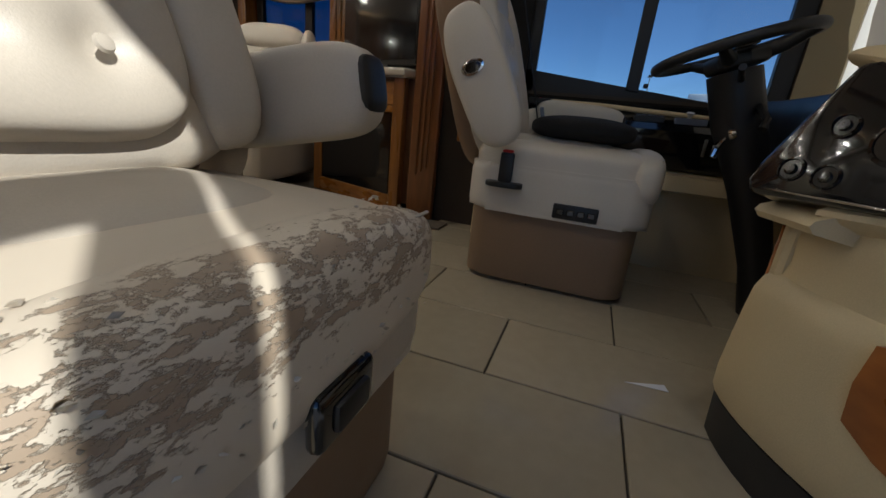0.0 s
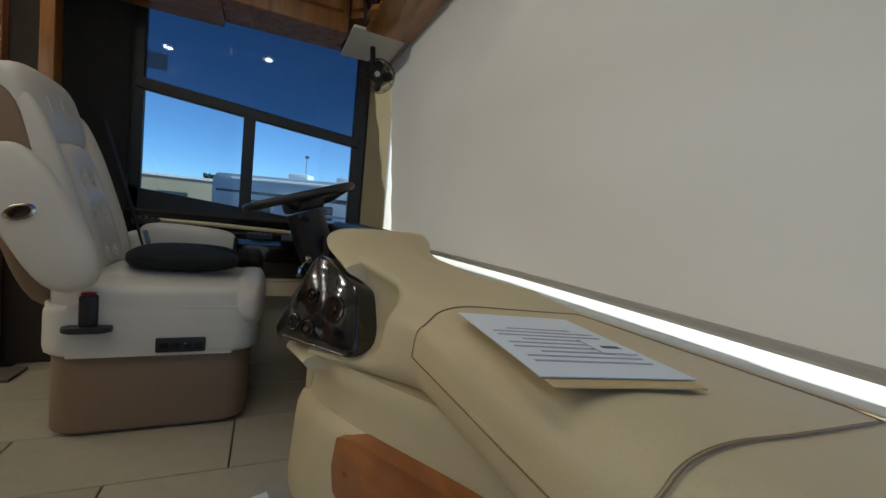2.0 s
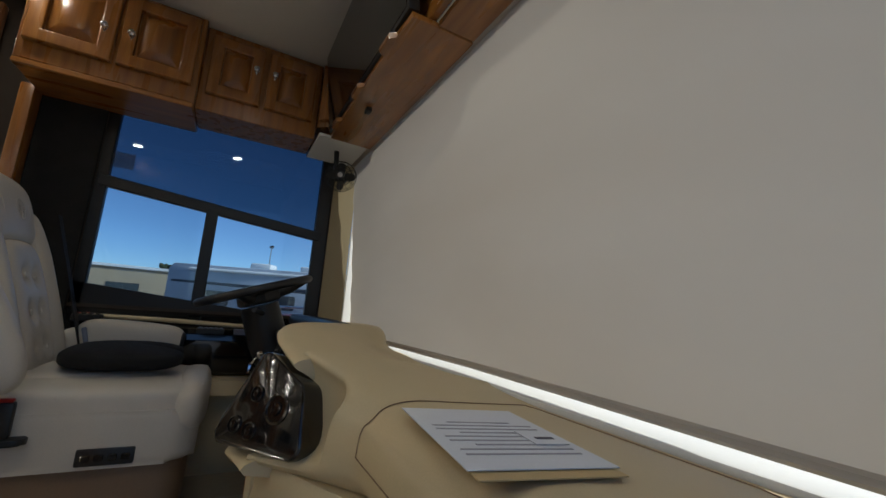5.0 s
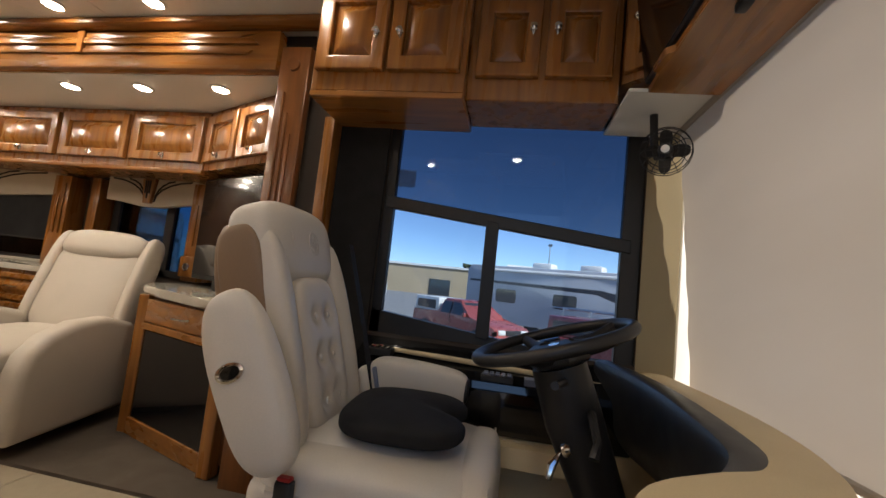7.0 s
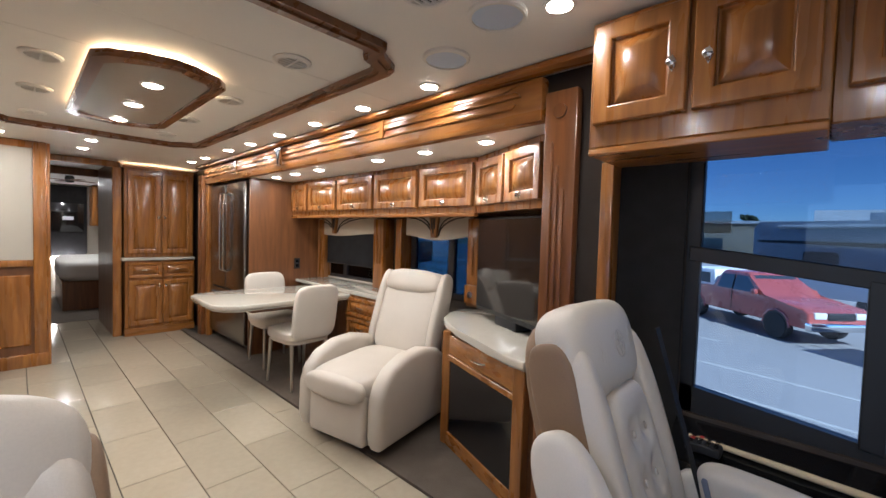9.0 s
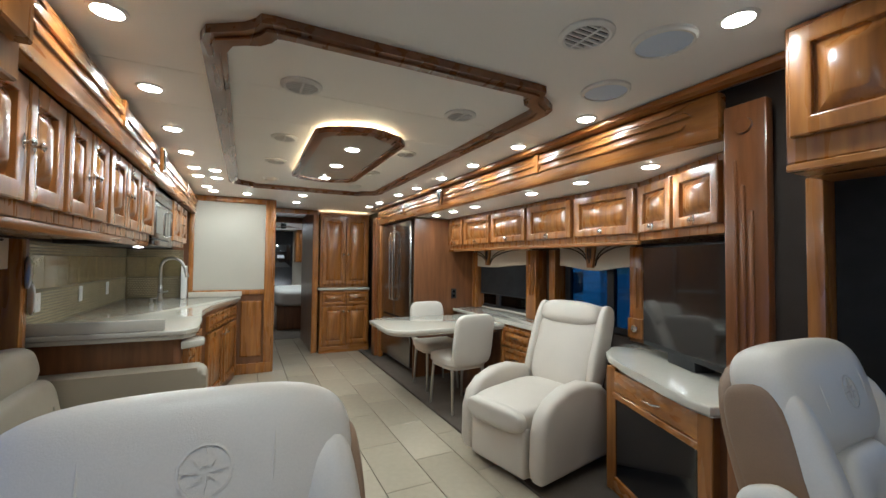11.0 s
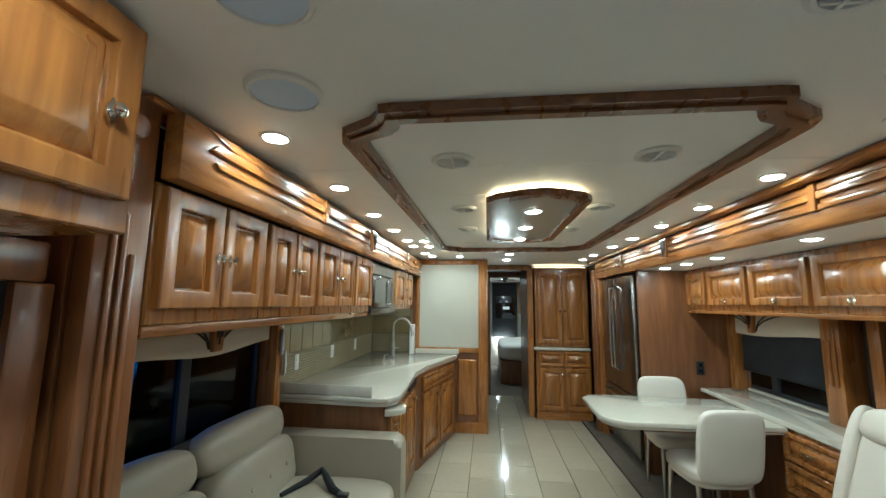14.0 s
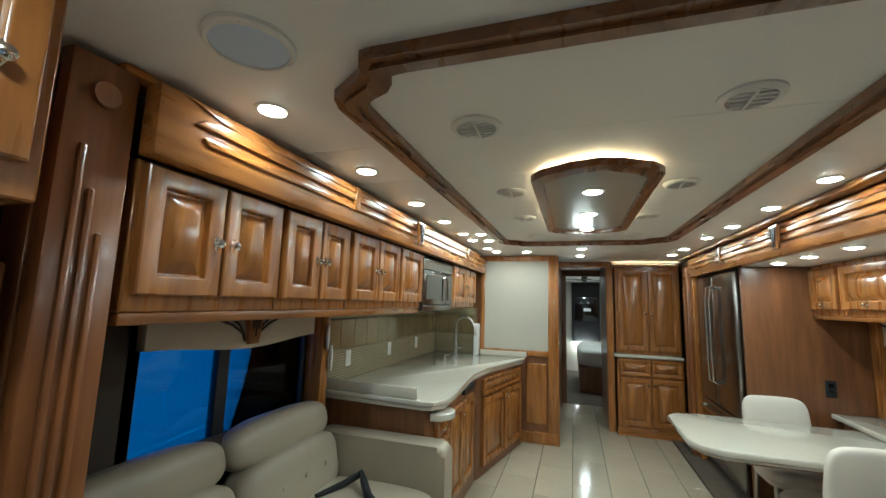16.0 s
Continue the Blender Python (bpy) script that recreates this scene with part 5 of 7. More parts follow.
valance(Matrix.Translation((3.30, 4.78, 1.505)) @ FACE["-x"], 1.46, 0.19)
valance(Matrix.Translation((3.30, 3.21, 1.505)) @ FACE["-x"], 0.76, 0.19)
valance(Matrix.Translation((-0.33, 2.98, 1.455)) @ FACE["+x"], 1.06, 0.17)
for y0, y1, z0, x in ((2.66, 2.80, 0.80, 3.24), (3.62, 3.70, 0.80, 3.27), (3.88, 4.03, 0.80, 3.26), (5.03, 5.12, 0.80, 3.27)):
    p = thing("window_pilaster", "narrow fluted stained wood post between the windows", "pilaster", None, "window posts", "structure")
    part("board", box(x, XDS - 0.002, y0, y1, z0, 1.478, 0.006, 2), wood_z, p)
    for k in range(2 if y1 - y0 > 0.1 else 0):
        ya = y0 + 0.03 + 0.045 * k
        part("flute", box(x - 0.010, x + 0.001, ya, ya + 0.022, z0 + 0.24, 1.42 - 0.09 * k, 0.006, 2), wood_z, p)
p = thing("outlet_block", "stained wood block with a round chrome outlet", "outlet", Matrix.Translation((3.225, 2.73, 0.90)) @ FACE["-x"])
part("block", box(-0.06, 0.06, -0.02, 0.014, -0.07, 0.07, 0.006, 2), wood_z, p)
part("ring", lathe([(0.025, 0), (0.025, 0.008), (0.018, 0.010), (0.016, 0.004), (0, 0.004)], n=20, m=pose(0, -0.02, 0, 90)), chrome, p)

# buffet with drawers
bf = thing("buffet", "low stained wood buffet with drawers below the dining window", "cabinet")
part("body", box(3.02, XDS - 0.004, 3.58, 4.10, 0.013, 0.762, 0.004, 1), wood_z, bf)
part("rear_body", box(3.06, XDS - 0.004, 4.10, 5.10, 0.013, 0.762, 0.004, 1), panel_wood, bf)
for z0, z1 in ((0.56, 0.735), (0.36, 0.545), (0.08, 0.345)):
    d = raised_door(0.46, z1 - z0, bf, "drawer", pull=True, grain=wood_y)
    d.matrix_local = Matrix.Translation((3.0, 3.84, (z0 + z1) / 2)) @ FACE["-x"]
ct = thing("buffet_countertop", "cream solid-surface buffet top with rounded corner", "countertop")
part("slab", prism([(XDS - 0.004, 5.11), (3.0, 5.11), (2.985, 3.62)] + arc(3.06, 3.56, 0.075, 180, 270, 6) + [(XDS - 0.004, 3.485)], 0.763, 0.80, "z", 0.010, 3), counter_stone, ct)
part("upstand", box(XDS - 0.035, XDS - 0.004, 3.49, 5.11, 0.80, 0.825, 0.004, 1), counter_stone, ct)
part("grommet", lathe([(0.04, 0.8), (0.04, 0.806), (0.0, 0.808)], (3.25, 3.72, 0), 20), black_plastic, ct, "black cable grommet")

# dining table
dt = thing("dining_table", "cream solid-surface dining table with clipped corners", "table")
part("tabletop", prism([(3.0, 4.02), (2.0, 4.0), (1.90, 4.06), (1.85, 4.17), (1.855, 4.72), (1.93, 4.82), (2.1, 4.85), (3.0, 4.80)], 0.722, 0.762, "z", 0.012, 3), counter_stone, dt)
part("edge_bead", prism([(3.0, 4.035), (2.0, 4.015), (1.915, 4.07), (1.865, 4.18), (1.87, 4.71), (1.94, 4.805), (2.1, 4.835), (3.0, 4.785)], 0.706, 0.722, "z", 0.006, 2), counter_stone, dt)
part("apron", box(2.15, 3.0, 4.15, 4.68, 0.66, 0.706, 0.005, 1), panel_wood, dt)
part("leg", prism(rounded(2.78, 2.92, 4.34, 4.50, 0.03), 0.013, 0.66, "z"), panel_wood, dt)


def dining_chair(m, label):
    c = thing("dining_chair", label, "chair", m, "dining chairs")
    part("seat", pillow(0.215, 0.225, 0.05, 4.5, 10, 0.2, m=pose(0, 0.03, 0.46)), white_leather, c)
    part("backrest", pillow(0.205, 0.032, 0.235, 5.0, 12, 0.0, (), 0.003, 2, pose(0, -0.215, 0.66, 9)), white_leather, c)
    part("seat_shell", pillow(0.20, 0.21, 0.028, 4.5, 6, m=pose(0, 0.03, 0.412)), white_leather, c)
    for x in (-0.165, 0.165):
        for y, dy in ((-0.13, -0.03), (0.20, 0.03)):
            part("leg", tube([(x, y, 0.40), (x * 1.08, y + dy, 0.013)], [0.017, 0.010], 10), brushed, c, "slim brushed metal leg")


dining_chair(pose(2.55, 4.10, 0, 0, 0, 5), "white leather dining chair with its back to the cab")
dining_chair(pose(2.63, 4.83, 0, 0, 0, 178), "white leather dining chair tucked behind the table")

# recliner
rc = thing("recliner", "cream leather swivel recliner with rounded arms", "armchair", Matrix.Translation((2.60, 3.02, 0)) @ pose(0, 0, 0, 0, 0, -79))
part("swivel_base", lathe([(0.25, 0.013), (0.25, 0.035), (0.20, 0.045), (0.18, 0.07)], n=32), black_plastic, rc, "black round swivel base")
part("front_panel", box(-0.235, 0.235, -0.43, -0.36, 0.07, 0.37, 0.02, 3), cream_leather, rc)
part("frame", box(-0.26, 0.26, -0.37, 0.30, 0.06, 0.34, 0.02, 2), cream_leather, rc)
part("seat", pillow(0.245, 0.33, 0.085, 4.5, 14, 0.16, (), 0.004, 1, pose(0, -0.145, 0.415, 4)), cream_leather, rc)
part("seat_lip", pillow(0.245, 0.055, 0.075, 3.0, 10, m=pose(0, -0.435, 0.40)), cream_leather, rc)
back = pose(0, 0.20, 0.45, -20)
part("backrest", pillow(0.25, 0.075, 0.31, 4.5, 14, 0.0, (), 0.005, 3, back @ pose(0, 0.0, 0.29)), cream_leather, rc)
part("headrest", pillow(0.25, 0.085, 0.095, 3.2, 12, 0.0, (), 0.004, 3, back @ pose(0, -0.02, 0.55)), cream_leather, rc)
part("back_shell", pillow(0.285, 0.05, 0.335, 5, 10, m=back @ pose(0, 0.075, 0.32)), cream_leather, rc)
for s in (-1, 1):
    part("wing", pillow(0.035, 0.085, 0.32, 3.5, 10, m=back @ pose(0.27 * s, 0.01, 0.32)), cream_leather, rc)
    outline = [(-0.40, 0.075), (0.30, 0.075), (0.33, 0.12), (0.32, 0.46), (0.20, 0.555), (0.02, 0.598), (-0.16, 0.59), (-0.30, 0.54), (-0.385, 0.46), (-0.42, 0.36), (-0.425, 0.14)]
    lo, hi = sorted((0.25 * s, 0.365 * s))
    part("arm", prism(outline, lo, hi, "x", 0.038, 4), cream_leather, rc)

# television desk
tdk = thing("television_desk", "curved stained wood desk with a dark open front", "desk")
part("body", prism([(2.752, 2.50), (2.512, 1.83), (2.51, 1.72), (XDS - 0.004, 1.72), (XDS - 0.004, 2.60), (2.98, 2.60)], 0.06, 0.735, "z"), panel_wood, tdk)
for a, c in (((2.735, 2.50), (2.765, 2.53)), ((2.485, 1.80), (2.515, 1.83))):
    part("post", box(a[0] - 0.025, c[0] + 0.01, a[1] - 0.025, c[1] + 0.01, 0.013, 0.74, 0.005, 1), wood_z, tdk)
def run(p, q, z0, z1, out, t=0.02):
    a, c = Vector((*p, 0)), Vector((*q, 0))
    d = (c - a).normalized()
    nrm = Vector((d.y, -d.x, 0)) * out
    return prism([tuple((a + nrm * 0.0)[:2]), tuple((c + nrm * 0.0)[:2]), tuple((c + nrm * t)[:2]), tuple((a + nrm * t)[:2])], z0, z1, "z", 0.003, 1)
part("drawer_front", run((2.74, 2.50), (2.50, 1.83), 0.60, 0.72, 1), wood_y, tdk)
part("rail", run((2.74, 2.50), (2.50, 1.83), 0.56, 0.595, 1, 0.026), wood_y, tdk)
# black panel that stands for the shade inside the desk's open front
part("open_front_shade", run((2.735, 2.49), (2.51, 1.86), 0.10, 0.555, 1, 0.012), gloss_black, tdk, "black panel standing for the shade in the open front")
part("plinth", run((2.74, 2.50), (2.50, 1.80), 0.013, 0.10, 1, 0.024), wood_y, tdk)
b = tube([(2.60, 2.20, 0.655), (2.575, 2.19, 0.655), (2.555, 2.12, 0.655), (2.575, 2.09, 0.655)], 0.006, 8)
part("handle", b, chrome, tdk, "bright nickel pull")
top = thing("desk_top", "cream solid-surface desk top with a curved edge", "countertop")
curve = [(3.10, 2.78), (2.98, 2.75), (2.84, 2.66), (2.74, 2.54), (2.66, 2.38), (2.58, 2.20), (2.50, 2.02), (2.43, 1.86), (2.42, 1.76)]
part("slab", prism(curve + [(2.50, 1.72), (XDS - 0.004, 1.72), (XDS - 0.004, 2.80)], 0.742, 0.785, "z", 0.012, 3), counter_stone, top)
part("edge_bead", prism([(x + 0.012, y - 0.004) for x, y in curve] + [(2.52, 1.73), (3.3, 1.73), (3.3, 2.76)], 0.736, 0.742, "z", 0.004, 1), counter_stone, top)
ltv = thing("television", "flat black television standing over the desk", "television", Matrix.Translation((2.90, 2.20, 1.17)) @ pose(0, 0, 0, 0, 0, ang + 180))
part("housing", box(-0.38, 0.38, 0.0, 0.05, -0.33, 0.30, 0.008, 2), black_plastic, ltv)
part("screen", box(-0.37, 0.37, -0.003, 0.001, -0.30, 0.29, 0.001, 1), gloss_black, ltv, "switched-off glossy black screen")
part("stand", box(-0.12, 0.12, 0.0, 0.12, -0.384, -0.32, 0.01, 2), black_plastic, ltv)

# refrigerator and its end panel
fr = thing("refrigerator", "stainless steel french-door refrigerator", "refrigerator")
part("body", box(2.53, 3.28, 5.19, 6.26, 0.05, 1.86, 0.006, 1), black_plastic, fr)
for y0, y1 in ((5.20, 5.725), (5.735, 6.25)):
    d = part("door", box(2.465, 2.53, y0, y1, 0.66, 1.85, 0.015, 3), steel, fr)
    yh = y1 - 0.05 if y0 < 5.5 else y0 + 0.05
    part("handle", tube([(2.465, yh, 0.86), (2.425, yh, 0.88), (2.42, yh, 1.0), (2.42, yh, 1.60), (2.425, yh, 1.72), (2.465, yh, 1.74)], 0.013, 10), chrome, d, "bright bar handle")
d = part("freezer_drawer", box(2.465, 2.53, 5.20, 6.25, 0.10, 0.65, 0.015, 3), steel, fr)
part("handle", tube([(2.465, 5.32, 0.585), (2.425, 5.34, 0.585), (2.425, 6.11, 0.585), (2.465, 6.13, 0.585)], 0.013, 10), chrome, d, "bright bar handle")
part("hinge_strip", box(2.49, 2.535, 5.20, 6.25, 1.852, 1.866, 0.003, 1), black_plastic, fr)
ep = tagged(part("end_panel", box(2.50, XDS - 0.003, 5.13, 5.165, 0.013, 1.876, 0.004, 1), panel_wood), "plain brown wood panel beside the refrigerator", "panel", kind="structure")
tagged(part("surround_post", box(2.44, 2.50, 6.27, 6.36, 0.013, 1.866, 0.004, 1), wood_z), "stained wood post beside the refrigerator", "trim", kind="structure")
o = thing("wall_outlet", "black double wall outlet on the wood panel", "outlet", Matrix.Translation((3.02, 5.128, 0.97)))
part("plate", box(-0.035, 0.035, -0.006, 0.0, -0.06, 0.06, 0.003, 1), black_plastic, o)
for z in (-0.025, 0.025):
    part("socket", box(-0.017, 0.017, -0.009, -0.005, z - 0.015, z + 0.015, 0.003, 1), gloss_black, o)

# tall pantry
py = 6.90
pt = thing("pantry_cabinet", "tall stained wood pantry with two upper doors", "cabinet")
part("body", box(1.72, 2.45, py, 7.48, 0.955, 2.05, 0.004, 1), wood_z, pt)
for x0, x1, kx in ((1.75, 2.085, 0.14), (2.10, 2.43, -0.14)):
    d = raised_door(x1 - x0, 1.0, pt, knob=(kx, -0.05))
    d.location = ((x0 + x1) / 2, py - 0.019, 1.50)
part("cornice", box(1.71, 2.45, py - 0.02, py + 0.05, 2.03, 2.062, 0.006, 2), wood_x, pt)
part("light_strip", box(1.72, 2.44, py + 0.06, py + 0.09, 2.064, 2.07), cove_glow, pt, "warm light strip on top")
pb = thing("base_cabinet", "stained wood base cabinet with drawers and doors", "cabinet")
part("body", box(1.72, 2.45, py - 0.06, 7.48, 0.0, 0.915, 0.004, 1), wood_z, pb)
part("plinth", box(1.71, 2.45, py - 0.075, py - 0.05, 0.0, 0.09, 0.004, 1), wood_x, pb)
for x0, x1, kx in ((1.75, 2.085, 0.14), (2.10, 2.43, -0.14)):
    d = raised_door(x1 - x0, 0.19, pb, "drawer", pull=True, grain=wood_x)
    d.location = ((x0 + x1) / 2, py - 0.079, 0.80)
    d = raised_door(x1 - x0, 0.55, pb, knob=(kx, 0.2))
    d.location = ((x0 + x1) / 2, py - 0.079, 0.40)
pc = thing("pantry_counter", "cream solid-surface counter on the pantry base", "countertop")
part("slab", box(1.685, 2.45, py - 0.10, 7.48, 0.916, 0.952, 0.010, 3), counter_stone, pc)

# ---- kitchen slide-out ----
kz0, kz1 = 1.475, 1.878
for y0, y1, n in ((2.03, 2.575, 2), (2.58, 3.07, 2), (3.08, 3.685, 2), (3.695, 4.10, 1), (4.90, 5.80, 2)):
    w = y1 - y0
    g = 0.014
    if n == 2:
        doors = [(-w / 2 + g, -0.006, 0.045, kz1 - kz0 - 0.012, w / 4 - 0.035, -0.01), (0.006, w / 2 - g, 0.045, kz1 - kz0 - 0.012, -w / 4 + 0.035, -0.01)]
    else:
        doors = [(-w / 2 + g, w / 2 - g, 0.045, kz1 - kz0 - 0.012, None, 0)]
    cabinet("kitchen_wall_cabinet", Matrix.Translation((0.135, (y0 + y1) / 2, kz0)) @ FACE["+x"], w, kz1 - kz0 - 0.001, 0.135 - XPS - 0.003, doors, "stained wood kitchen wall cabinet with raised-panel doors", group="kitchen wall cabinets")
tagged(part("cabinet_rail", box(0.085, 0.132, 2.03, 4.10, 1.44, 1.474, 0.006, 2), wood_y), "stained wood rail under the kitchen cabinets", "trim", kind="structure")
mw = thing("microwave", "stainless steel microwave between the kitchen cabinets", "microwave")
part("body", box(XPS + 0.05, 0.13, 4.115, 4.885, 1.45, 1.86, 0.006, 1), black_plastic, mw)
part("door", box(0.13, 0.158, 4.13, 4.68, 1.50, 1.76, 0.006, 2), steel, mw)
part("window", box(0.157, 0.161, 4.18, 4.60, 1.54, 1.73, 0.002, 1), gloss_black, mw, "dark door window")
part("control_panel", box(0.13, 0.156, 4.69, 4.87, 1.50, 1.76, 0.004, 1), gloss_black, mw)
part("lower_trim", box(0.13, 0.16, 4.13, 4.87, 1.452, 1.495, 0.006, 2), steel, mw)
part("upper_grille", box(0.13, 0.155, 4.13, 4.87, 1.77, 1.855, 0.004, 1), steel, mw)
part("handle", tube([(0.155, 4.645, 1.53), (0.185, 4.645, 1.54), (0.185, 4.645, 1.72), (0.155, 4.645, 1.73)], 0.008, 8), chrome, mw)
under = thing("task_light", "small warm task light under the microwave", "light", Matrix.Translation((0.0, 4.5, 1.447)))
part("lens", lathe([(0.03, 0), (0.03, -0.004), (0, -0.005)], n=16), lamp_glow, under)

# backsplash: bands of oval mosaic round a plain glass band
bs = thing("backsplash", "gold glass mosaic backsplash with a plain middle band", "backsplash", None, "", "structure")
part("backing", box(XPS, XPS + 0.008, 3.74, 6.115, 0.92, 1.46), mosaic_back, bs, "", False)
part("edge_strip", box(XPS, XPS + 0.02, 3.715, 3.74, 0.92, 1.46, 0.003, 1), white_plastic, bs)
for k in range(12):
    y = 3.745 + 0.198 * k
    part("glass_tile", box(XPS + 0.008, XPS + 0.014, y, min(y + 0.194, 6.11), 1.165, 1.375, 0.002, 1), mosaic_gold, bs)
part("end_backing", box(XPS + 0.01, 0.10, 6.115, 6.135, 0.92, 1.46), mosaic_back, bs, "", False)
for k in range(3):
    part("glass_tile", box(XPS + 0.02 + 0.165 * k, XPS + 0.18 + 0.165 * k, 6.109, 6.115, 1.165, 1.375, 0.002, 1), mosaic_gold, bs)


def ovals(spots, axis):
    """Small domed ovals, joined: spots of (along, z)."""
    b = bmesh.new()
    for k, (u, z) in enumerate(spots):
        put = (lambda a, c, h: (XPS + 0.008 + h, u + a, z + c)) if axis == "y" else (lambda a, c, h: (u + a, 6.115 - h, z + c))
        ring = [b.verts.new(put(0.0105 * math.cos(math.tau * i / 8), 0.0075 * math.sin(math.tau * i / 8), 0.0)) for i in range(8)]
        up = [b.verts.new(put(0.0085 * math.cos(math.tau * i / 8), 0.0055 * math.sin(math.tau * i / 8), 0.004)) for i in range(8)]
        b.faces.new(up)
        for i in range(8):
            b.faces.new((ring[i], ring[(i + 1) % 8], up[(i + 1) % 8], up[i]))
    return b


for y0, y1, axis in ((3.76, 6.1, "y"), (XPS + 0.03, 0.09, "x")):
    low, high = [], []
    for r_ in range(11):
        z = 0.945 + 0.0195 * r_
        n = int((y1 - y0) / 0.0245)
        low += [(y0 + 0.0245 * (k + 0.5 * (r_ % 2)), z) for k in range(n)]
    for r_ in range(4):
        n = int((y1 - y0) / 0.0245)
        high += [(y0 + 0.0245 * (k + 0.5 * (r_ % 2)), 1.39 + 0.0195 * r_) for k in range(n)]
    tagged(part("oval_mosaic", ovals(low, axis), mosaic_pale, bs, "pale oval glass mosaic"), kind="stuff")
    tagged(part("oval_mosaic", ovals(high, axis), mosaic_pale, bs, "pale oval glass mosaic"), kind="stuff")
for y in (4.06, 4.777, 5.445):
    o = thing("wall_outlet", "white double wall outlet on the backsplash", "outlet", Matrix.Translation((XPS + 0.013, y, 1.085)) @ FACE["+x"], "kitchen outlets")
    part("plate", box(-0.035, 0.035, -0.006, 0.0, -0.058, 0.058, 0.003, 1), white_plastic, o)
    for z in (-0.024, 0.024):
        part("socket", box(-0.016, 0.016, -0.009, -0.005, z - 0.014, z + 0.014, 0.003, 1), white_plastic, o)

# worktop and base units
wt_ = thing("kitchen_worktop", "cream solid-surface worktop with a stepped angled edge", "worktop")
wtop = [(XPS + 0.002, 3.72), (0.34, 3.675), (0.41, 3.69), (0.465, 3.79), (0.46, 4.05), (0.43, 4.43), (0.40, 4.72), (0.46, 5.20), (0.69, 5.98), (0.68, 6.098), (XPS + 0.002, 6.098)]
part("slab", prism(wtop, 0.895, 0.925, "z", 0.008, 3), counter_stone, wt_)
part("edge_bead", prism([(x - 0.015 * (x > 0), y + 0.012 * (y < 3.75)) for x, y in wtop], 0.868, 0.895, "z", 0.006, 2), counter_stone, wt_)
part("lip", prism([(XPS + 0.003, 3.745), (0.285, 3.70), (0.297, 3.708), (0.294, 3.724), (XPS + 0.003, 3.768)], 0.925, 0.995, "z", 0.008, 2), counter_stone, wt_)
part("upstand", box(0.16, 0.70, 6.07, 6.098, 0.925, 0.985, 0.006, 2), counter_stone, wt_)
part("end_block", box(0.10, 0.15, 5.98, 6.098, 0.925, 1.28, 0.006, 2), white_plastic, wt_, "white end trim with a small dark switch panel")
ke = thing("base_cabinet", "brown wood kitchen base with an open end panel", "cabinet")
part("body", prism([(XPS + 0.004, 3.775), (0.34, 3.74), (0.38, 3.77), (0.38, 4.93), (XPS + 0.004, 4.93)], 0.0, 0.867, "z"), panel_wood, ke)
for z0, z1 in ((0.62, 0.80), (0.42, 0.60), (0.10, 0.40)):
    d = raised_door(0.26, z1 - z0, ke, "drawer", pull=True, grain=wood_y)
    d.matrix_local = Matrix.Translation((0.40, 3.93, (z0 + z1) / 2)) @ FACE["+x"]
for y in (4.25, 4.60):
    d = raised_door(0.33, 0.62, ke, knob=(0.12, 0.24))
    d.matrix_local = Matrix.Translation((0.40, y, 0.46)) @ FACE["+x"]
part("corner_shelf", prism([(0.38, 3.73)] + arc(0.38, 3.85, 0.12, -90, 60, 8) + [(0.38, 3.97)], 0.80, 0.845, "z", 0.01, 3), counter_stone, ke, "rounded cream shelf end")
part("towel_slot", box(0.382, 0.41, 4.45, 4.8, 0.81, 0.855, 0.004, 1), black_plastic, ke)
kb = thing("base_cabinet", "angled stained wood sink base with two doors and a drawer", "cabinet")
p0, p1 = Vector((0.40, 4.97, 0)), Vector((0.64, 6.04, 0))
part("body", prism([(0.38, 4.94), tuple(p0[:2]), tuple(p1[:2]), (0.62, 6.10), (XPS + 0.004, 6.10), (XPS + 0.004, 4.94)], 0.0, 0.867, "z"), panel_wood, kb)
kang = math.degrees(math.atan2(p1.y - p0.y, p1.x - p0.x))
for f_, w_, h_, zc, kx, pl, nm in ((0.27, 0.47, 0.58, 0.38, 0.19, False, "door"), (0.74, 0.47, 0.58, 0.38, -0.19, False, "door"), (0.5, 0.96, 0.14, 0.765, None, True, "drawer")):
    d = raised_door(w_, h_, kb, nm, knob=None if kx is None else (kx, 0.22), pull=pl)
    q = p0.lerp(p1, f_)
    d.matrix_local = Matrix.Translation((q.x, q.y, zc)) @ pose(0, 0, 0, 0, 0, kang) @ pose(0, -0.019, 0)
fc = thing("faucet", "brushed nickel gooseneck kitchen faucet", "faucet", Matrix.Translation((-0.05, 5.76, 0.925)))
part("base", lathe([(0.034, 0), (0.034, 0.006), (0.024, 0.012), (0.021, 0.05), (0.021, 0.15), (0.017, 0.16)], n=20), brushed, fc)
part("neck", tube([(0, 0, 0.15), (0, 0, 0.34)] + [(0.10 - 0.10 * math.cos(a), -0.02 * math.sin(a), 0.34 + 0.10 * math.sin(a)) for a in (0.4, 0.8, 1.2, 1.57, 1.95, 2.35, 2.7)] + [(0.215, -0.015, 0.33)], [0.014] * 9 + [0.0145], 12), brushed, fc)
part("spray_head", tube([(0.212, -0.015, 0.345), (0.235, -0.018, 0.24)], [0.016, 0.019], 12), brushed, fc)
part("lever", tube([(0.02, 0, 0.09), (0.07, -0.01, 0.10)], [0.012, 0.007], 10), brushed, fc)
sd = thing("soap_dispenser", "small brushed nickel soap dispenser", "dispenser", Matrix.Translation((-0.06, 5.40, 0.925)))
part("body", lathe([(0.018, 0), (0.018, 0.01), (0.011, 0.015), (0.010, 0.05), (0.014, 0.055), (0, 0.06)], n=14), brushed, sd)
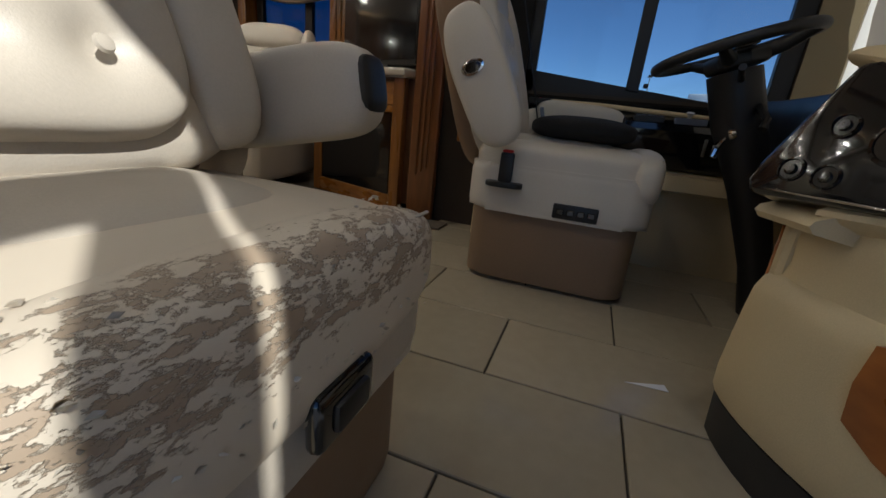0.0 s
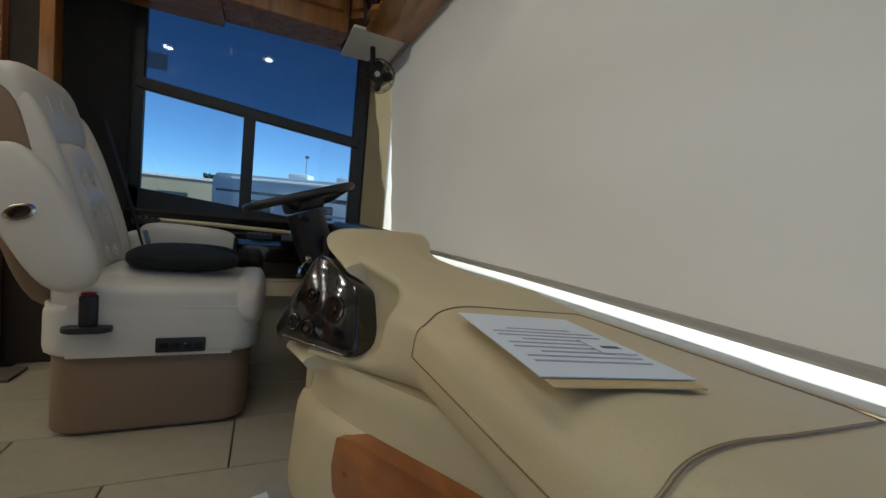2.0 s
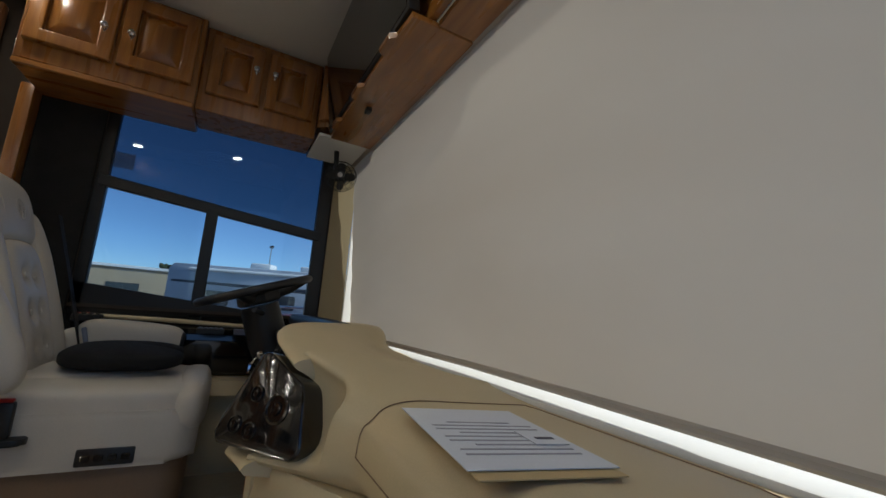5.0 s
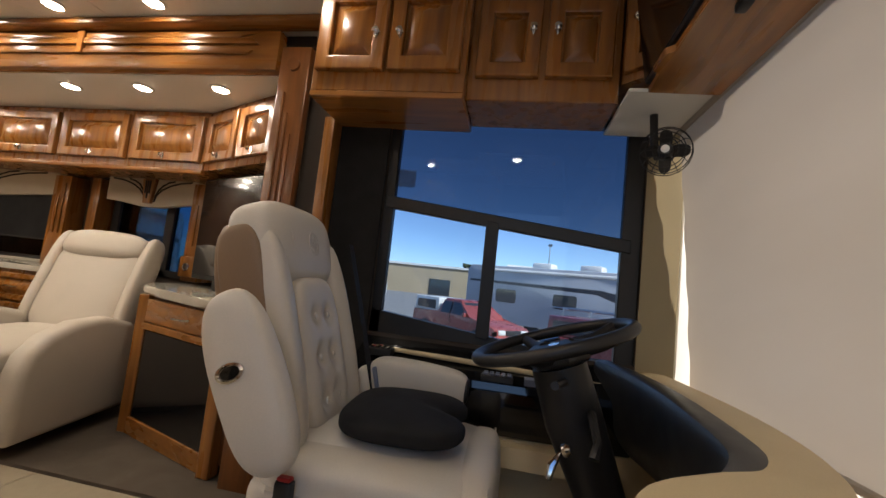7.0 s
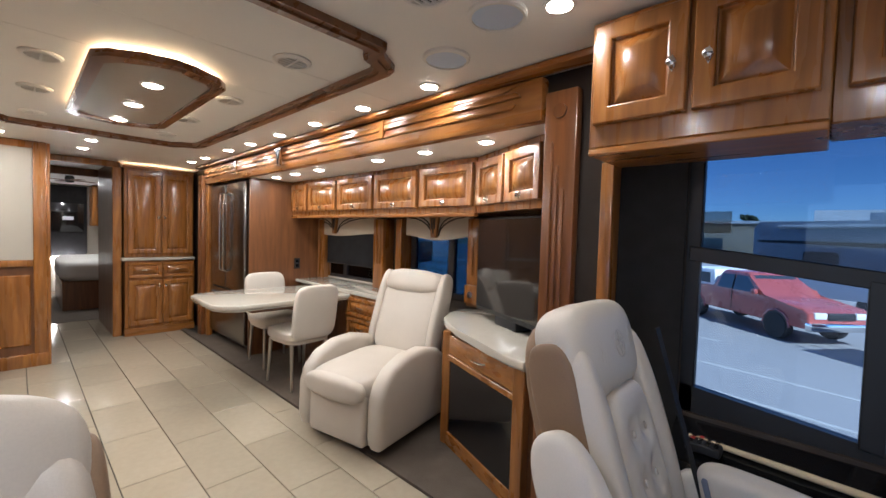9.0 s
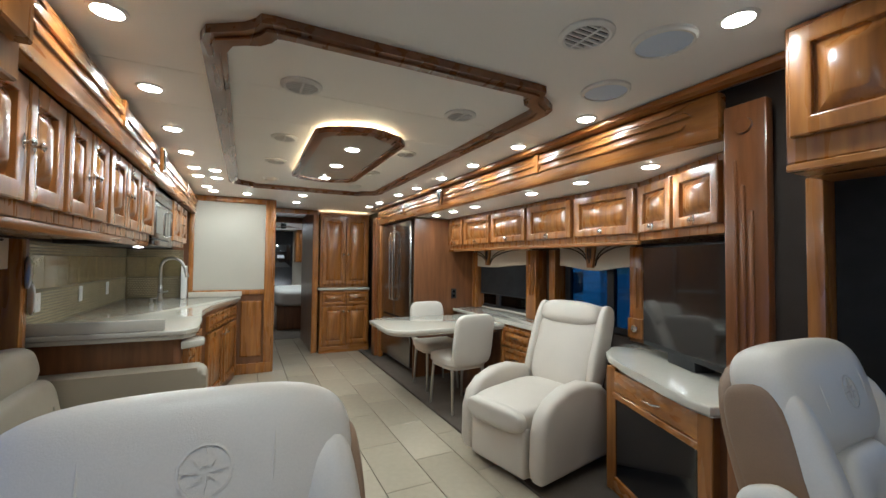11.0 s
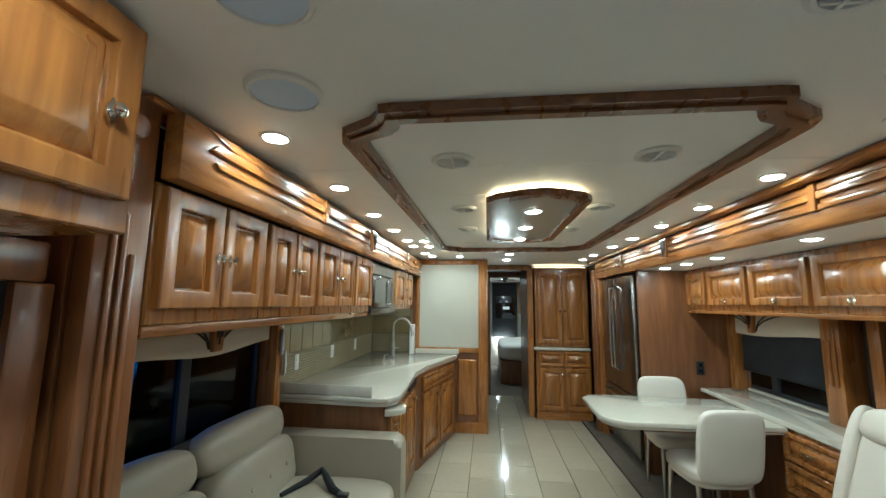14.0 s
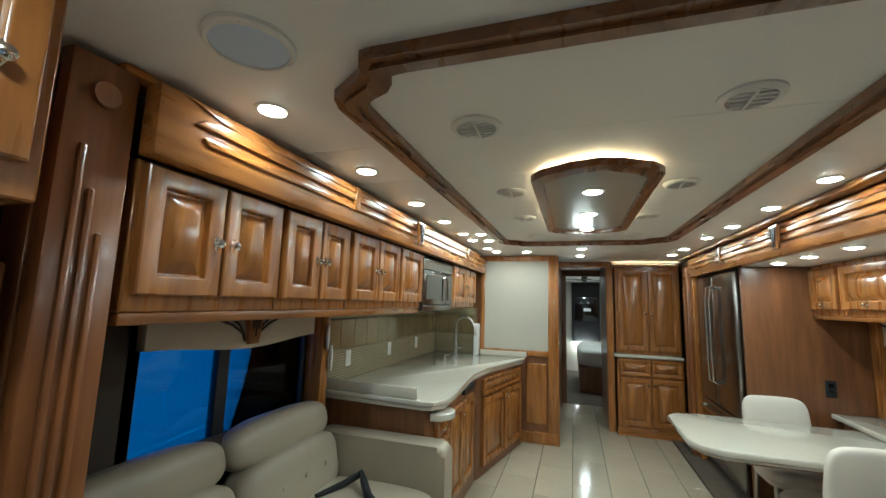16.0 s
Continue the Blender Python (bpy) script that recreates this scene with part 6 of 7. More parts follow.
part("spout", tube([(0, 0, 0.055), (0.05, 0, 0.06)], 0.006, 8), brushed, sd)
sc_ = thing("sconce", "pair of oval frosted glass sconces on a metal stem", "wall light", Matrix.Translation((XPS + 0.10, 3.62, 1.18)))
part("back_plate", box(-0.098, -0.06, -0.05, 0.05, -0.10, 0.18, 0.01, 2), brushed, sc_)
for y, z in ((-0.02, 0.10), (0.03, -0.04)):
    part("shade", pillow(0.012, 0.045, 0.085, 2.2, 8, m=pose(0.03, y, z, 0, 0, 35)), white_plastic, sc_, "white oval glass shade")
part("stem", tube([(-0.06, 0.0, -0.05), (0.0, 0.0, 0.0), (0.015, 0.0, 0.12)], 0.007, 8), brushed, sc_)
tagged(part("window_post", box(XPS, -0.30, 3.56, 3.64, 0.80, 1.455, 0.006, 2), wood_z), "stained wood post beside the sofa window", "trim", kind="structure")

# sofa
sf = thing("sofa", "greige leather sofa with split tufted backs", "sofa")
part("base", box(-0.36, 0.50, 2.02, 3.70, 0.03, 0.36, 0.03, 3), sofa_leather, sf)
for k, (y0, y1) in enumerate(((2.05, 2.80), (2.81, 3.56))):
    yc, hw = (y0 + y1) / 2, (y1 - y0) / 2
    part("seat_cushion", pillow(0.36, hw * 0.998, 0.085, 5, 14, 0.18, (), 0.006, k * 5, pose(0.17, yc, 0.43)), sofa_leather, sf)
    part("back_cushion", pillow(0.11, hw * 0.995, 0.17, 3.6, 18, 0.0, (), 0.008, k * 3 + 2, pose(-0.20, yc, 0.60, 0, -12, 0)), sofa_leather, sf)
    part("head_cushion", pillow(0.105, hw * 0.99, 0.115, 3.0, 16, 0.0, (), 0.007, k * 3 + 4, pose(-0.275, yc, 0.815, 0, -14, 0)), sofa_leather, sf)
    for u in (-0.45, 0.0, 0.45):
        part("tuft", lathe([(0.012, 0), (0.010, 0.005), (0, 0.006)], n=10, m=pose(-0.088, yc + u * hw, 0.63, 0, 78, 0)), sofa_leather, sf)
part("arm", prism(rounded(-0.34, 0.53, 0.10, 0.715, 0.05), 3.565, 3.72, "y", 0.03, 4), sofa_leather, sf)
part("arm", prism(rounded(-0.34, 0.53, 0.10, 0.715, 0.05), 1.985, 2.05, "y", 0.02, 3), sofa_leather, sf)
bo = thing("bolster", "long grey-brown padded roll on the window sill", "bolster")
part("roll", tube([(-0.34, 2.06, 0.83), (-0.34, 2.6, 0.835), (-0.34, 3.1, 0.835), (-0.34, 3.55, 0.83)], [0.05, 0.055, 0.055, 0.05], 14), dark_fabric, bo)
sp_ = thing("shoulder_strap", "black shoulder strap lying on the sofa seat", "strap", Matrix.Translation((0.10, 3.25, 0.545)))
part("webbing", tube([(-0.13, -0.06, -0.01), (-0.06, 0.10, 0.0), (0.0, 0.17, 0.035), (0.05, 0.10, 0.03), (0.12, 0.02, 0.0), (0.19, -0.03, -0.005)], [0.012, 0.018, 0.018, 0.020, 0.022, 0.016], 8), black_cloth, sp_)
part("clip", box(0.17, 0.23, -0.06, -0.02, -0.01, 0.012, 0.006, 2), black_plastic, sp_)

# ---- cab, door side: overhead cabinet and window ----
cabinet("overhead_cabinet", Matrix.Translation((0.355, 1.245, 1.67)) @ FACE["+x"], 0.97, 0.425, 0.355,
        [(-0.47, -0.015, 0.06, 0.405, 0.16, -0.02), (0.01, 0.455, 0.06, 0.405, 0.165, -0.02)], "stained wood overhead cabinet above the passenger seat", group="cab cabinets")
w5 = thing("window_5", "passenger side window behind a dark mesh blind in a wood frame", "window", None, "", "structure")
b = bmesh.new()
for y0, y1, z0, z1 in ((1.12, 1.80, 1.58, 1.668), (1.74, 1.82, 0.62, 1.58), (1.10, 1.18, 0.62, 1.58), (1.12, 1.80, 0.84, 0.92)):
    box(0.0, 0.11, y0, y1, z0, z1, 0.008, 2, b)
part("wood_frame", b, shaded_trim_wood, w5)
part("mesh_blind", box(0.088, 0.092, 1.18, 1.74, 1.46, 1.58), roller_cloth, w5, "rolled dark mesh blind", False)
part("pane", box(0.066, 0.07, 1.17, 1.745, 0.91, 1.61), glass("mesh_tint_glass", (0.30, 0.50, 0.72)), w5, "mesh-covered tinted pane", False)
tagged(part("jamb_trim", box(0.0, 0.10, 1.845, 1.935, 0.0, 2.07, 0.006, 2), shaded_trim_wood), "stained wood upright beside the slide-out", "trim", kind="structure")

# entry door, swung open outside
ed = thing("entry_door", "navy coach entry door swung open against the front", "door")
ed.matrix_basis = Matrix.Translation((-0.12, -0.06, 0)) @ pose(0, 0, 0, 0, 0, -86)
leaf = bmesh.new()
for y0, y1, z0, z1 in ((-0.86, 0.0, -0.35, 0.72), (-0.86, 0.0, 1.66, 1.78), (-0.86, -0.76, 0.72, 1.66), (-0.08, 0.0, 0.72, 1.66)):
    box(-0.05, 0.0, y0, y1, z0, z1, 0.004, 1, leaf)
part("leaf", leaf, navy_paint, ed)
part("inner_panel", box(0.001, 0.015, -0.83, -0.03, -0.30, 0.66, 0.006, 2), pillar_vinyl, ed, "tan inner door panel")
dg = part("pane", box(-0.03, -0.026, -0.77, -0.07, 0.71, 1.67), clear_glass, ed, "clear door window", False)
dg.visible_shadow = False

# ---- bedroom seen through the passage ----
bd = thing("bed", "made bed with white cover on a dark base", "bed")
part("base", box(1.30, 2.20, 9.15, 10.9, 0.0, 0.45, 0.01, 1), panel_wood, bd)
part("mattress", pillow(0.55, 0.95, 0.17, 6, 12, 0.05, (), 0.01, 4, pose(1.82, 9.95, 0.61)), bedding, bd)
bt_ = thing("television", "flat black bedroom television on the rear wall", "television", Matrix.Translation((1.50, 11.55, 1.45)))
part("screen", box(-0.25, 0.25, -0.03, 0.04, -0.28, 0.28, 0.008, 2), gloss_black, bt_)
part("label", box(-0.06, 0.10, -0.034, -0.031, -0.05, 0.02), paper, bt_, "small white label", False)
part("screen_mount", box(-0.33, 0.30, 0.0, 0.045, -0.75, 0.62, 0.004, 1), black_cloth, bt_, "dark wall panel behind the screen")
bc = cabinet("bedroom_cabinet", Matrix.Translation((2.0, 11.0, 1.3)), 0.34, 0.78, 0.5, [(-0.15, 0.15, 0.03, 0.75, -0.1, 0)], "stained wood bedroom wall cabinet")
bc2 = cabinet("chest_of_drawers", Matrix.Translation((2.0, 11.0, 0.0)), 0.34, 0.72, 0.5, [(-0.15, 0.15, 0.08, 0.28, None, 0), (-0.15, 0.15, 0.30, 0.50, None, 0), (-0.15, 0.15, 0.52, 0.70, None, 0)], "stained wood bedroom drawer unit", pulls=True)
part("top", box(-0.18, 0.18, -0.02, 0.5, 0.721, 0.75, 0.008, 2), counter_stone, bc2)
hl = thing("night_light", "glowing low bedroom light strip", "light", Matrix.Translation((1.45, 11.45, 0.62)))
part("strip", box(-0.2, 0.2, 0.0, 0.08, 0.0, 0.05, 0.01, 1), glowing("white_strip", (1.0, 0.9, 0.78), 30.0), hl)
cfan = thing("ceiling_fan", "small dark ceiling fan in the bedroom", "fan", Matrix.Translation((1.42, 9.6, 2.10)))
part("motor", lathe([(0.05, 0), (0.06, -0.05), (0.05, -0.10), (0, -0.11)], n=16), black_plastic, cfan)
for k in range(4):
    part("blade", box(0.05, 0.34, -0.05, 0.05, -0.075, -0.068, 0.003, 1), panel_wood, cfan).matrix_local = pose(0, 0, 0, 0, 0, 90 * k + 20)

# ---- outside: parking lot ----
asphalt = shader("sunlit_asphalt", (0.25, 0.25, 0.255), 0.9, 0, (30, 0.15), (0.4, 0.12), (60, 0.3))
line_paint = shader("white_line_paint", (0.42, 0.42, 0.40), 0.8, 0, (20, 0.2), (3, 0.2))
white_body = shader("white_vehicle_body", (0.70, 0.70, 0.69), 0.3, 0, (4, 0.06), (1, 0.06))
grey_body = shader("grey_trailer_body", (0.40, 0.43, 0.48), 0.35, 0, (4, 0.08), (1, 0.08))
dark_body = shader("dark_trailer_band", (0.03, 0.035, 0.05), 0.3)
red_paint = shader("red_truck_paint", (0.34, 0.075, 0.065), 0.28, 0.1, (6, 0.1), (1.2, 0.12), (10, 0), 0.5)
maroon_paint = shader("maroon_truck_paint", (0.20, 0.035, 0.045), 0.28, 0.1, (6, 0.1), (1.2, 0.12), (10, 0), 0.5)
car_glass = shader("vehicle_glass", (0.03, 0.04, 0.05), 0.06, 0, (6, 0.1), (1, 0.1))
wall_block = shader("tan_block_wall", (0.42, 0.33, 0.22), 0.9, 0, (3, 0.1), (0.4, 0.12))
tree_leaf = shader("far_tree_leaf", (0.05, 0.07, 0.03), 0.9, 0, (6, 0.3), (1, 0.3))
light_lens = shader("headlight_lens", (0.75, 0.75, 0.72), 0.1, 0.2)
GZ = -1.12
tagged(part("ground", box(-400, 500, -500, 500, GZ - 0.3, GZ), asphalt, smooth=False), "sunlit grey asphalt of the parking lot", "ground", kind="structure")
for k, (x, y, L, a) in enumerate(((8.6, 1.2, 9.0, 79), (10.4, 2.0, 11.0, 79), (6.0, -1.5, 6.0, 79), (13.6, 6.5, 8.0, 79), (5.0, 7.0, 7.0, 40), (-4.0, 3.0, 6.0, 10), (-5.5, 5.5, 6.0, 100))):
    o = part("parking_line", box(-L / 2, L / 2, -0.05, 0.05, 0.0, 0.006), line_paint, smooth=False)
    o.matrix_basis = pose(x, y, GZ + 0.001, 0, 0, a)
    tagged(o, "painted white parking line on the asphalt", "road marking", "parking lines", kind="structure")


def wheel(parent, x, y, r):
    t = part("wheel", lathe([(r * 0.62, -0.10), (r * 0.95, -0.11), (r, -0.07), (r, 0.07), (r * 0.95, 0.11), (r * 0.62, 0.10)], n=24, m=pose(x, y, r, 90)), rubber, parent)
    part("rim", lathe([(0.0, -0.09), (r * 0.2, -0.10), (r * 0.5, -0.085), (r * 0.62, -0.10), (r * 0.62, 0.10), (r * 0.5, 0.085), (0, 0.09)], n=20, m=pose(x, y, r, 90)), brushed, t)
    for k in range(6):
        a = math.tau * k / 6
        for s in (-1, 1):
            part("slot", lathe([(r * 0.09, 0), (r * 0.08, 0.012), (0, 0.013)], n=8, m=pose(x + r * 0.38 * math.cos(a), y + s * 0.088, r + r * 0.38 * math.sin(a), 90 * s)), rubber, t)


def pickup(m, paint, label, canopy, rack):
    """A compact pickup along x, its nose at -x."""
    t = thing("pickup_truck", label, "truck", m, "parked pickups")
    prof = [(-2.35, 0.42), (-2.45, 0.55), (-2.43, 0.82), (-2.25, 0.92), (-1.20, 1.02), (-1.10, 1.05), (-0.50, 1.56), (-0.35, 1.62), (0.45, 1.62), (0.60, 1.55), (0.72, 1.05), (2.45, 1.04), (2.48, 0.55), (2.38, 0.42)]
    b = prism(prof, -0.82, 0.82, "y", 0.05, 3)
    for v in b.verts:
        if v.co.z > 1.06 and abs(v.co.y) > 0.3:
            v.co.y *= 1 - 0.22 * (v.co.z - 1.06) / 0.56
    part("body", b, paint, t)
    for s in (-1, 1):
        q = prism([(-0.92, 1.08), (-0.45, 1.50), (-0.05, 1.52), (-0.05, 1.08)], 0.735 * s, 0.818 * s, "y")
        for v in q.verts:
            v.co.y *= 1 - 0.16 * (v.co.z - 1.06) / 0.56
        part("side_window", q, car_glass, t)
        q = prism([(0.02, 1.08), (0.02, 1.52), (0.50, 1.50), (0.60, 1.08)], 0.735 * s, 0.818 * s, "y")
        for v in q.verts:
            v.co.y *= 1 - 0.16 * (v.co.z - 1.06) / 0.56
        part("side_window", q, car_glass, t)
        part("door_line", box(-0.02, -0.005, 0.815 * s - 0.01, 0.815 * s + 0.012, 0.5, 1.05), black_plastic, t)
        part("arch", tube([(-1.55 + 0.40 * math.cos(a), 0.815 * s, 0.36 + 0.40 * math.sin(a)) for a in (0, 0.5, 1.0, 1.57, 2.1, 2.6, 3.14)], 0.03, 6), paint, t)
        part("arch", tube([(1.50 + 0.40 * math.cos(a), 0.815 * s, 0.36 + 0.40 * math.sin(a)) for a in (0, 0.5, 1.0, 1.57, 2.1, 2.6, 3.14)], 0.03, 6), paint, t)
        # black discs on the solid sides, standing for the shade inside the wheel wells
        part("wheel_well_shade", lathe([(0.37, -0.03), (0.37, 0.03)], n=20, m=pose(-1.55, 0.80 * s, 0.38, 90)), black_plastic, t)
        part("wheel_well_shade", lathe([(0.37, -0.03), (0.37, 0.03)], n=20, m=pose(1.50, 0.80 * s, 0.38, 90)), black_plastic, t)
        part("headlight", box(-2.47, -2.36, 0.52 * s - 0.16, 0.52 * s + 0.16, 0.68, 0.84, 0.03, 2), light_lens, t)
        part("side_mirror", box(-0.95, -0.80, 0.86 * s - 0.06, 0.86 * s + 0.06, 1.05, 1.20, 0.03, 2), paint, t)
        for x in (-1.55, 1.50):
            wheel(t, x, 0.74 * s, 0.34)
    part("windscreen", prism([(-1.06, 1.075), (-0.52, 1.545), (-0.50, 1.52), (-1.02, 1.06)], -0.60, 0.60, "y"), car_glass, t)
    part("grille", box(-2.475, -2.42, -0.34, 0.34, 0.66, 0.84, 0.02, 2), black_plastic, t)
    part("bumper", box(-2.56, -2.36, -0.84, 0.84, 0.40, 0.60, 0.04, 2), chrome, t)
    part("rear_bumper", box(2.42, 2.58, -0.82, 0.82, 0.42, 0.56, 0.03, 2), chrome, t)
    if canopy is not None:
        part("canopy", prism([(0.76, 1.05), (0.82, 1.60), (2.40, 1.58), (2.46, 1.05)], -0.76, 0.76, "y", 0.05, 2), canopy, t)
        for s in (-1, 1):
            part("canopy_window", prism([(0.98, 1.14), (1.0, 1.48), (2.25, 1.46), (2.28, 1.14)], 0.755 * s - 0.01, 0.755 * s + 0.012, "y", 0.005, 1), car_glass, t)
    if rack:
        for x in (0.4, 1.2, 2.0):
            part("rack_bar", tube([(x, -0.7, 1.62), (x, -0.7, 1.78), (x, 0.7, 1.78), (x, 0.7, 1.62)], 0.02, 6), brushed, t)
        for y in (-0.5, 0.0, 0.45):
            part("rack_pole", tube([(-0.4, y, 1.80), (2.5, y, 1.80)], 0.025, 6), brushed, t)


pickup(pose(16.08, 2.16, GZ, 0, 0, 46), red_paint, "faded red compact pickup with a white canopy", white_body, False)
pickup(pose(11.5, -2.85, GZ, 0, 0, 52), maroon_paint, "dark red pickup with canopy and roof rack", maroon_paint, True)


def trailer(m, L, h, body, band, label, units):
    """A travel trailer along x."""
    t = thing("travel_trailer", label, "trailer", m, "parked trailers")
    part("body", prism([(-L / 2, 0.6), (-L / 2 - 0.35, 1.2), (-L / 2 - 0.1, h - 0.5), (-L / 2 + 0.7, h), (L / 2 - 0.2, h), (L / 2, h - 0.25), (L / 2, 0.5)], -1.2, 1.2, "y", 0.06, 2), body, t)
    for s in (-1, 1):
        part("stripe", prism([(-L / 2 + 0.2, 1.1), (-L / 2 + 1.6, 2.3), (-L / 2 + 3.0, 2.55), (L / 2 - 0.2, 2.6), (L / 2 - 0.2, 2.5), (-L / 2 + 3.2, 2.35), (-L / 2 + 1.9, 1.9), (-L / 2 + 0.9, 1.0)], 1.2 * s - 0.012, 1.2 * s + 0.012, "y"), band, t)
        for x in units:
            w = part("window", prism(rounded(x - 0.55, x + 0.55, 1.55, 2.2, 0.12), 1.2 * s - 0.03, 1.2 * s + 0.03, "y"), car_glass, t)
        part("awning", tube([(-L / 2 + 1.5, 1.27 * s, h - 0.22), (L / 2 - 1.0, 1.27 * s, h - 0.22)], 0.07, 8), white_body, t)
    for x in (-L * 0.12, L * 0.12):
        part("roof_unit", box(x - 0.5, x + 0.5, -0.4, 0.4, h, h + 0.32, 0.08, 2), white_body, t)
    for x in (0.2, 1.15):
        for s in (-1, 1):
            wheel(t, x, 1.08 * s, 0.38)


trailer(pose(21.0, -2.0, GZ, 0, 0, 62), 10.0, 3.35, grey_body, dark_body, "long silver-grey travel trailer with dark swoops", (-3.2, -0.4, 2.6))
trailer(pose(27.0, 14.0, GZ, 0, 0, 100), 9.0, 3.6, white_body, dark_body, "white travel trailer with dark stripes", (-2.5, 0.0, 2.8))
trailer(pose(34.0, -22.0, GZ, 0, 0, 70), 10.0, 3.4, white_body, dark_body, "white travel trailer parked far off", (-3.0, 0.0, 3.0))
trailer(pose(7.5, 10.5, GZ, 0, 0, 20), 8.0, 3.4, white_body, dark_body, "white travel trailer beside the coach", (-2.0, 2.0))
bl = thing("store_building", "long low tan block building across the lot", "building", pose(75, 8, GZ, 0, 0, 0))
part("wall", box(0, 30, -60, 60, 0, 5.2), wall_block, bl, smooth=False)
part("parapet", box(-0.3, 30, -60.3, 60.3, 5.2, 5.6), white_body, bl, smooth=False)
part("roof_unit", box(6, 12, -16, -6, 5.6, 7.4), white_body, bl, smooth=False)
for k in range(6):
    part("door", box(-0.1, 0.1, -50 + 18 * k, -46 + 18 * k, 0, 3.0), car_glass, bl, smooth=False)


def lot_lamp(x, y):
    p = thing("street_lamp", "tall grey parking lot lamp post", "lamp post", Matrix.Translation((x, y, GZ)), "lot lamps")
    part("pole", tube([(0, 0, 0), (0, 0, 9.2)], [0.13, 0.08], 8), brushed, p)
    part("footing", lathe([(0.32, 0), (0.32, 0.8), (0.28, 0.85), (0, 0.86)], n=14), wall_block, p)
    part("head", box(-0.7, 0.7, -0.25, 0.25, 9.2, 9.42, 0.05, 2), black_plastic, p)


lot_lamp(60, -4.2)
lot_lamp(52, 34)
lot_lamp(48, -40)
# far trees behind the store
rng = random.Random(3)
for k in range(7):
    x, y, h = 112 + rng.uniform(-4, 4), -70 + 22 * k + rng.uniform(-6, 6), rng.uniform(7, 9.5)
    tr = thing("tree", "dark green tree far behind the store", "tree", Matrix.Translation((x, y, GZ)), "far trees")
    part("trunk", tube([(0, 0, 0), (0.1, 0, h * 0.4), (0, 0.1, h * 0.8)], [0.3, 0.22, 0.08], 7), dark_cord, tr)
    b = bmesh.new()
    for j in range(46):
        a, rr, z = rng.uniform(0, math.tau), rng.uniform(0.3, 2.4), rng.uniform(h * 0.4, h)
        q = bmesh.new()
        bmesh.ops.create_icosphere(q, subdivisions=1, radius=rng.uniform(0.4, 0.9))
        q.transform(pose(rr * math.cos(a), rr * math.sin(a), z, rng.uniform(0, 90), rng.uniform(0, 90), 0) @ Matrix.Diagonal((1, 1, 0.7, 1)))
        join(b, q)
    part("crown", b, tree_leaf, tr)
# coach's own mirror outside the driver's window
om = thing("coach_mirror", "white and chrome coach mirror outside the cab window", "mirror", Matrix.Translation((3.0, -0.55, 1.03)) @ pose(0, 0, 0, 0, 0, -40))
part("shell", pillow(0.10, 0.05, 0.19, 4, 8), white_body, om)
part("glass", box(-0.085, 0.085, 0.046, 0.052, -0.15, 0.16, 0.002, 1), mirror, om)
part("arm", tube([(-0.05, -0.04, 0.20), (-0.22, -0.06, 0.26), (-0.62, 0.02, 0.22)], 0.025, 8), chrome, om)

# ---- floor tiles, each a piece of its own ----
floor_ob = bpy.data.objects["floor"]
TW, TL, J = 0.305, 0.61, 0.0045


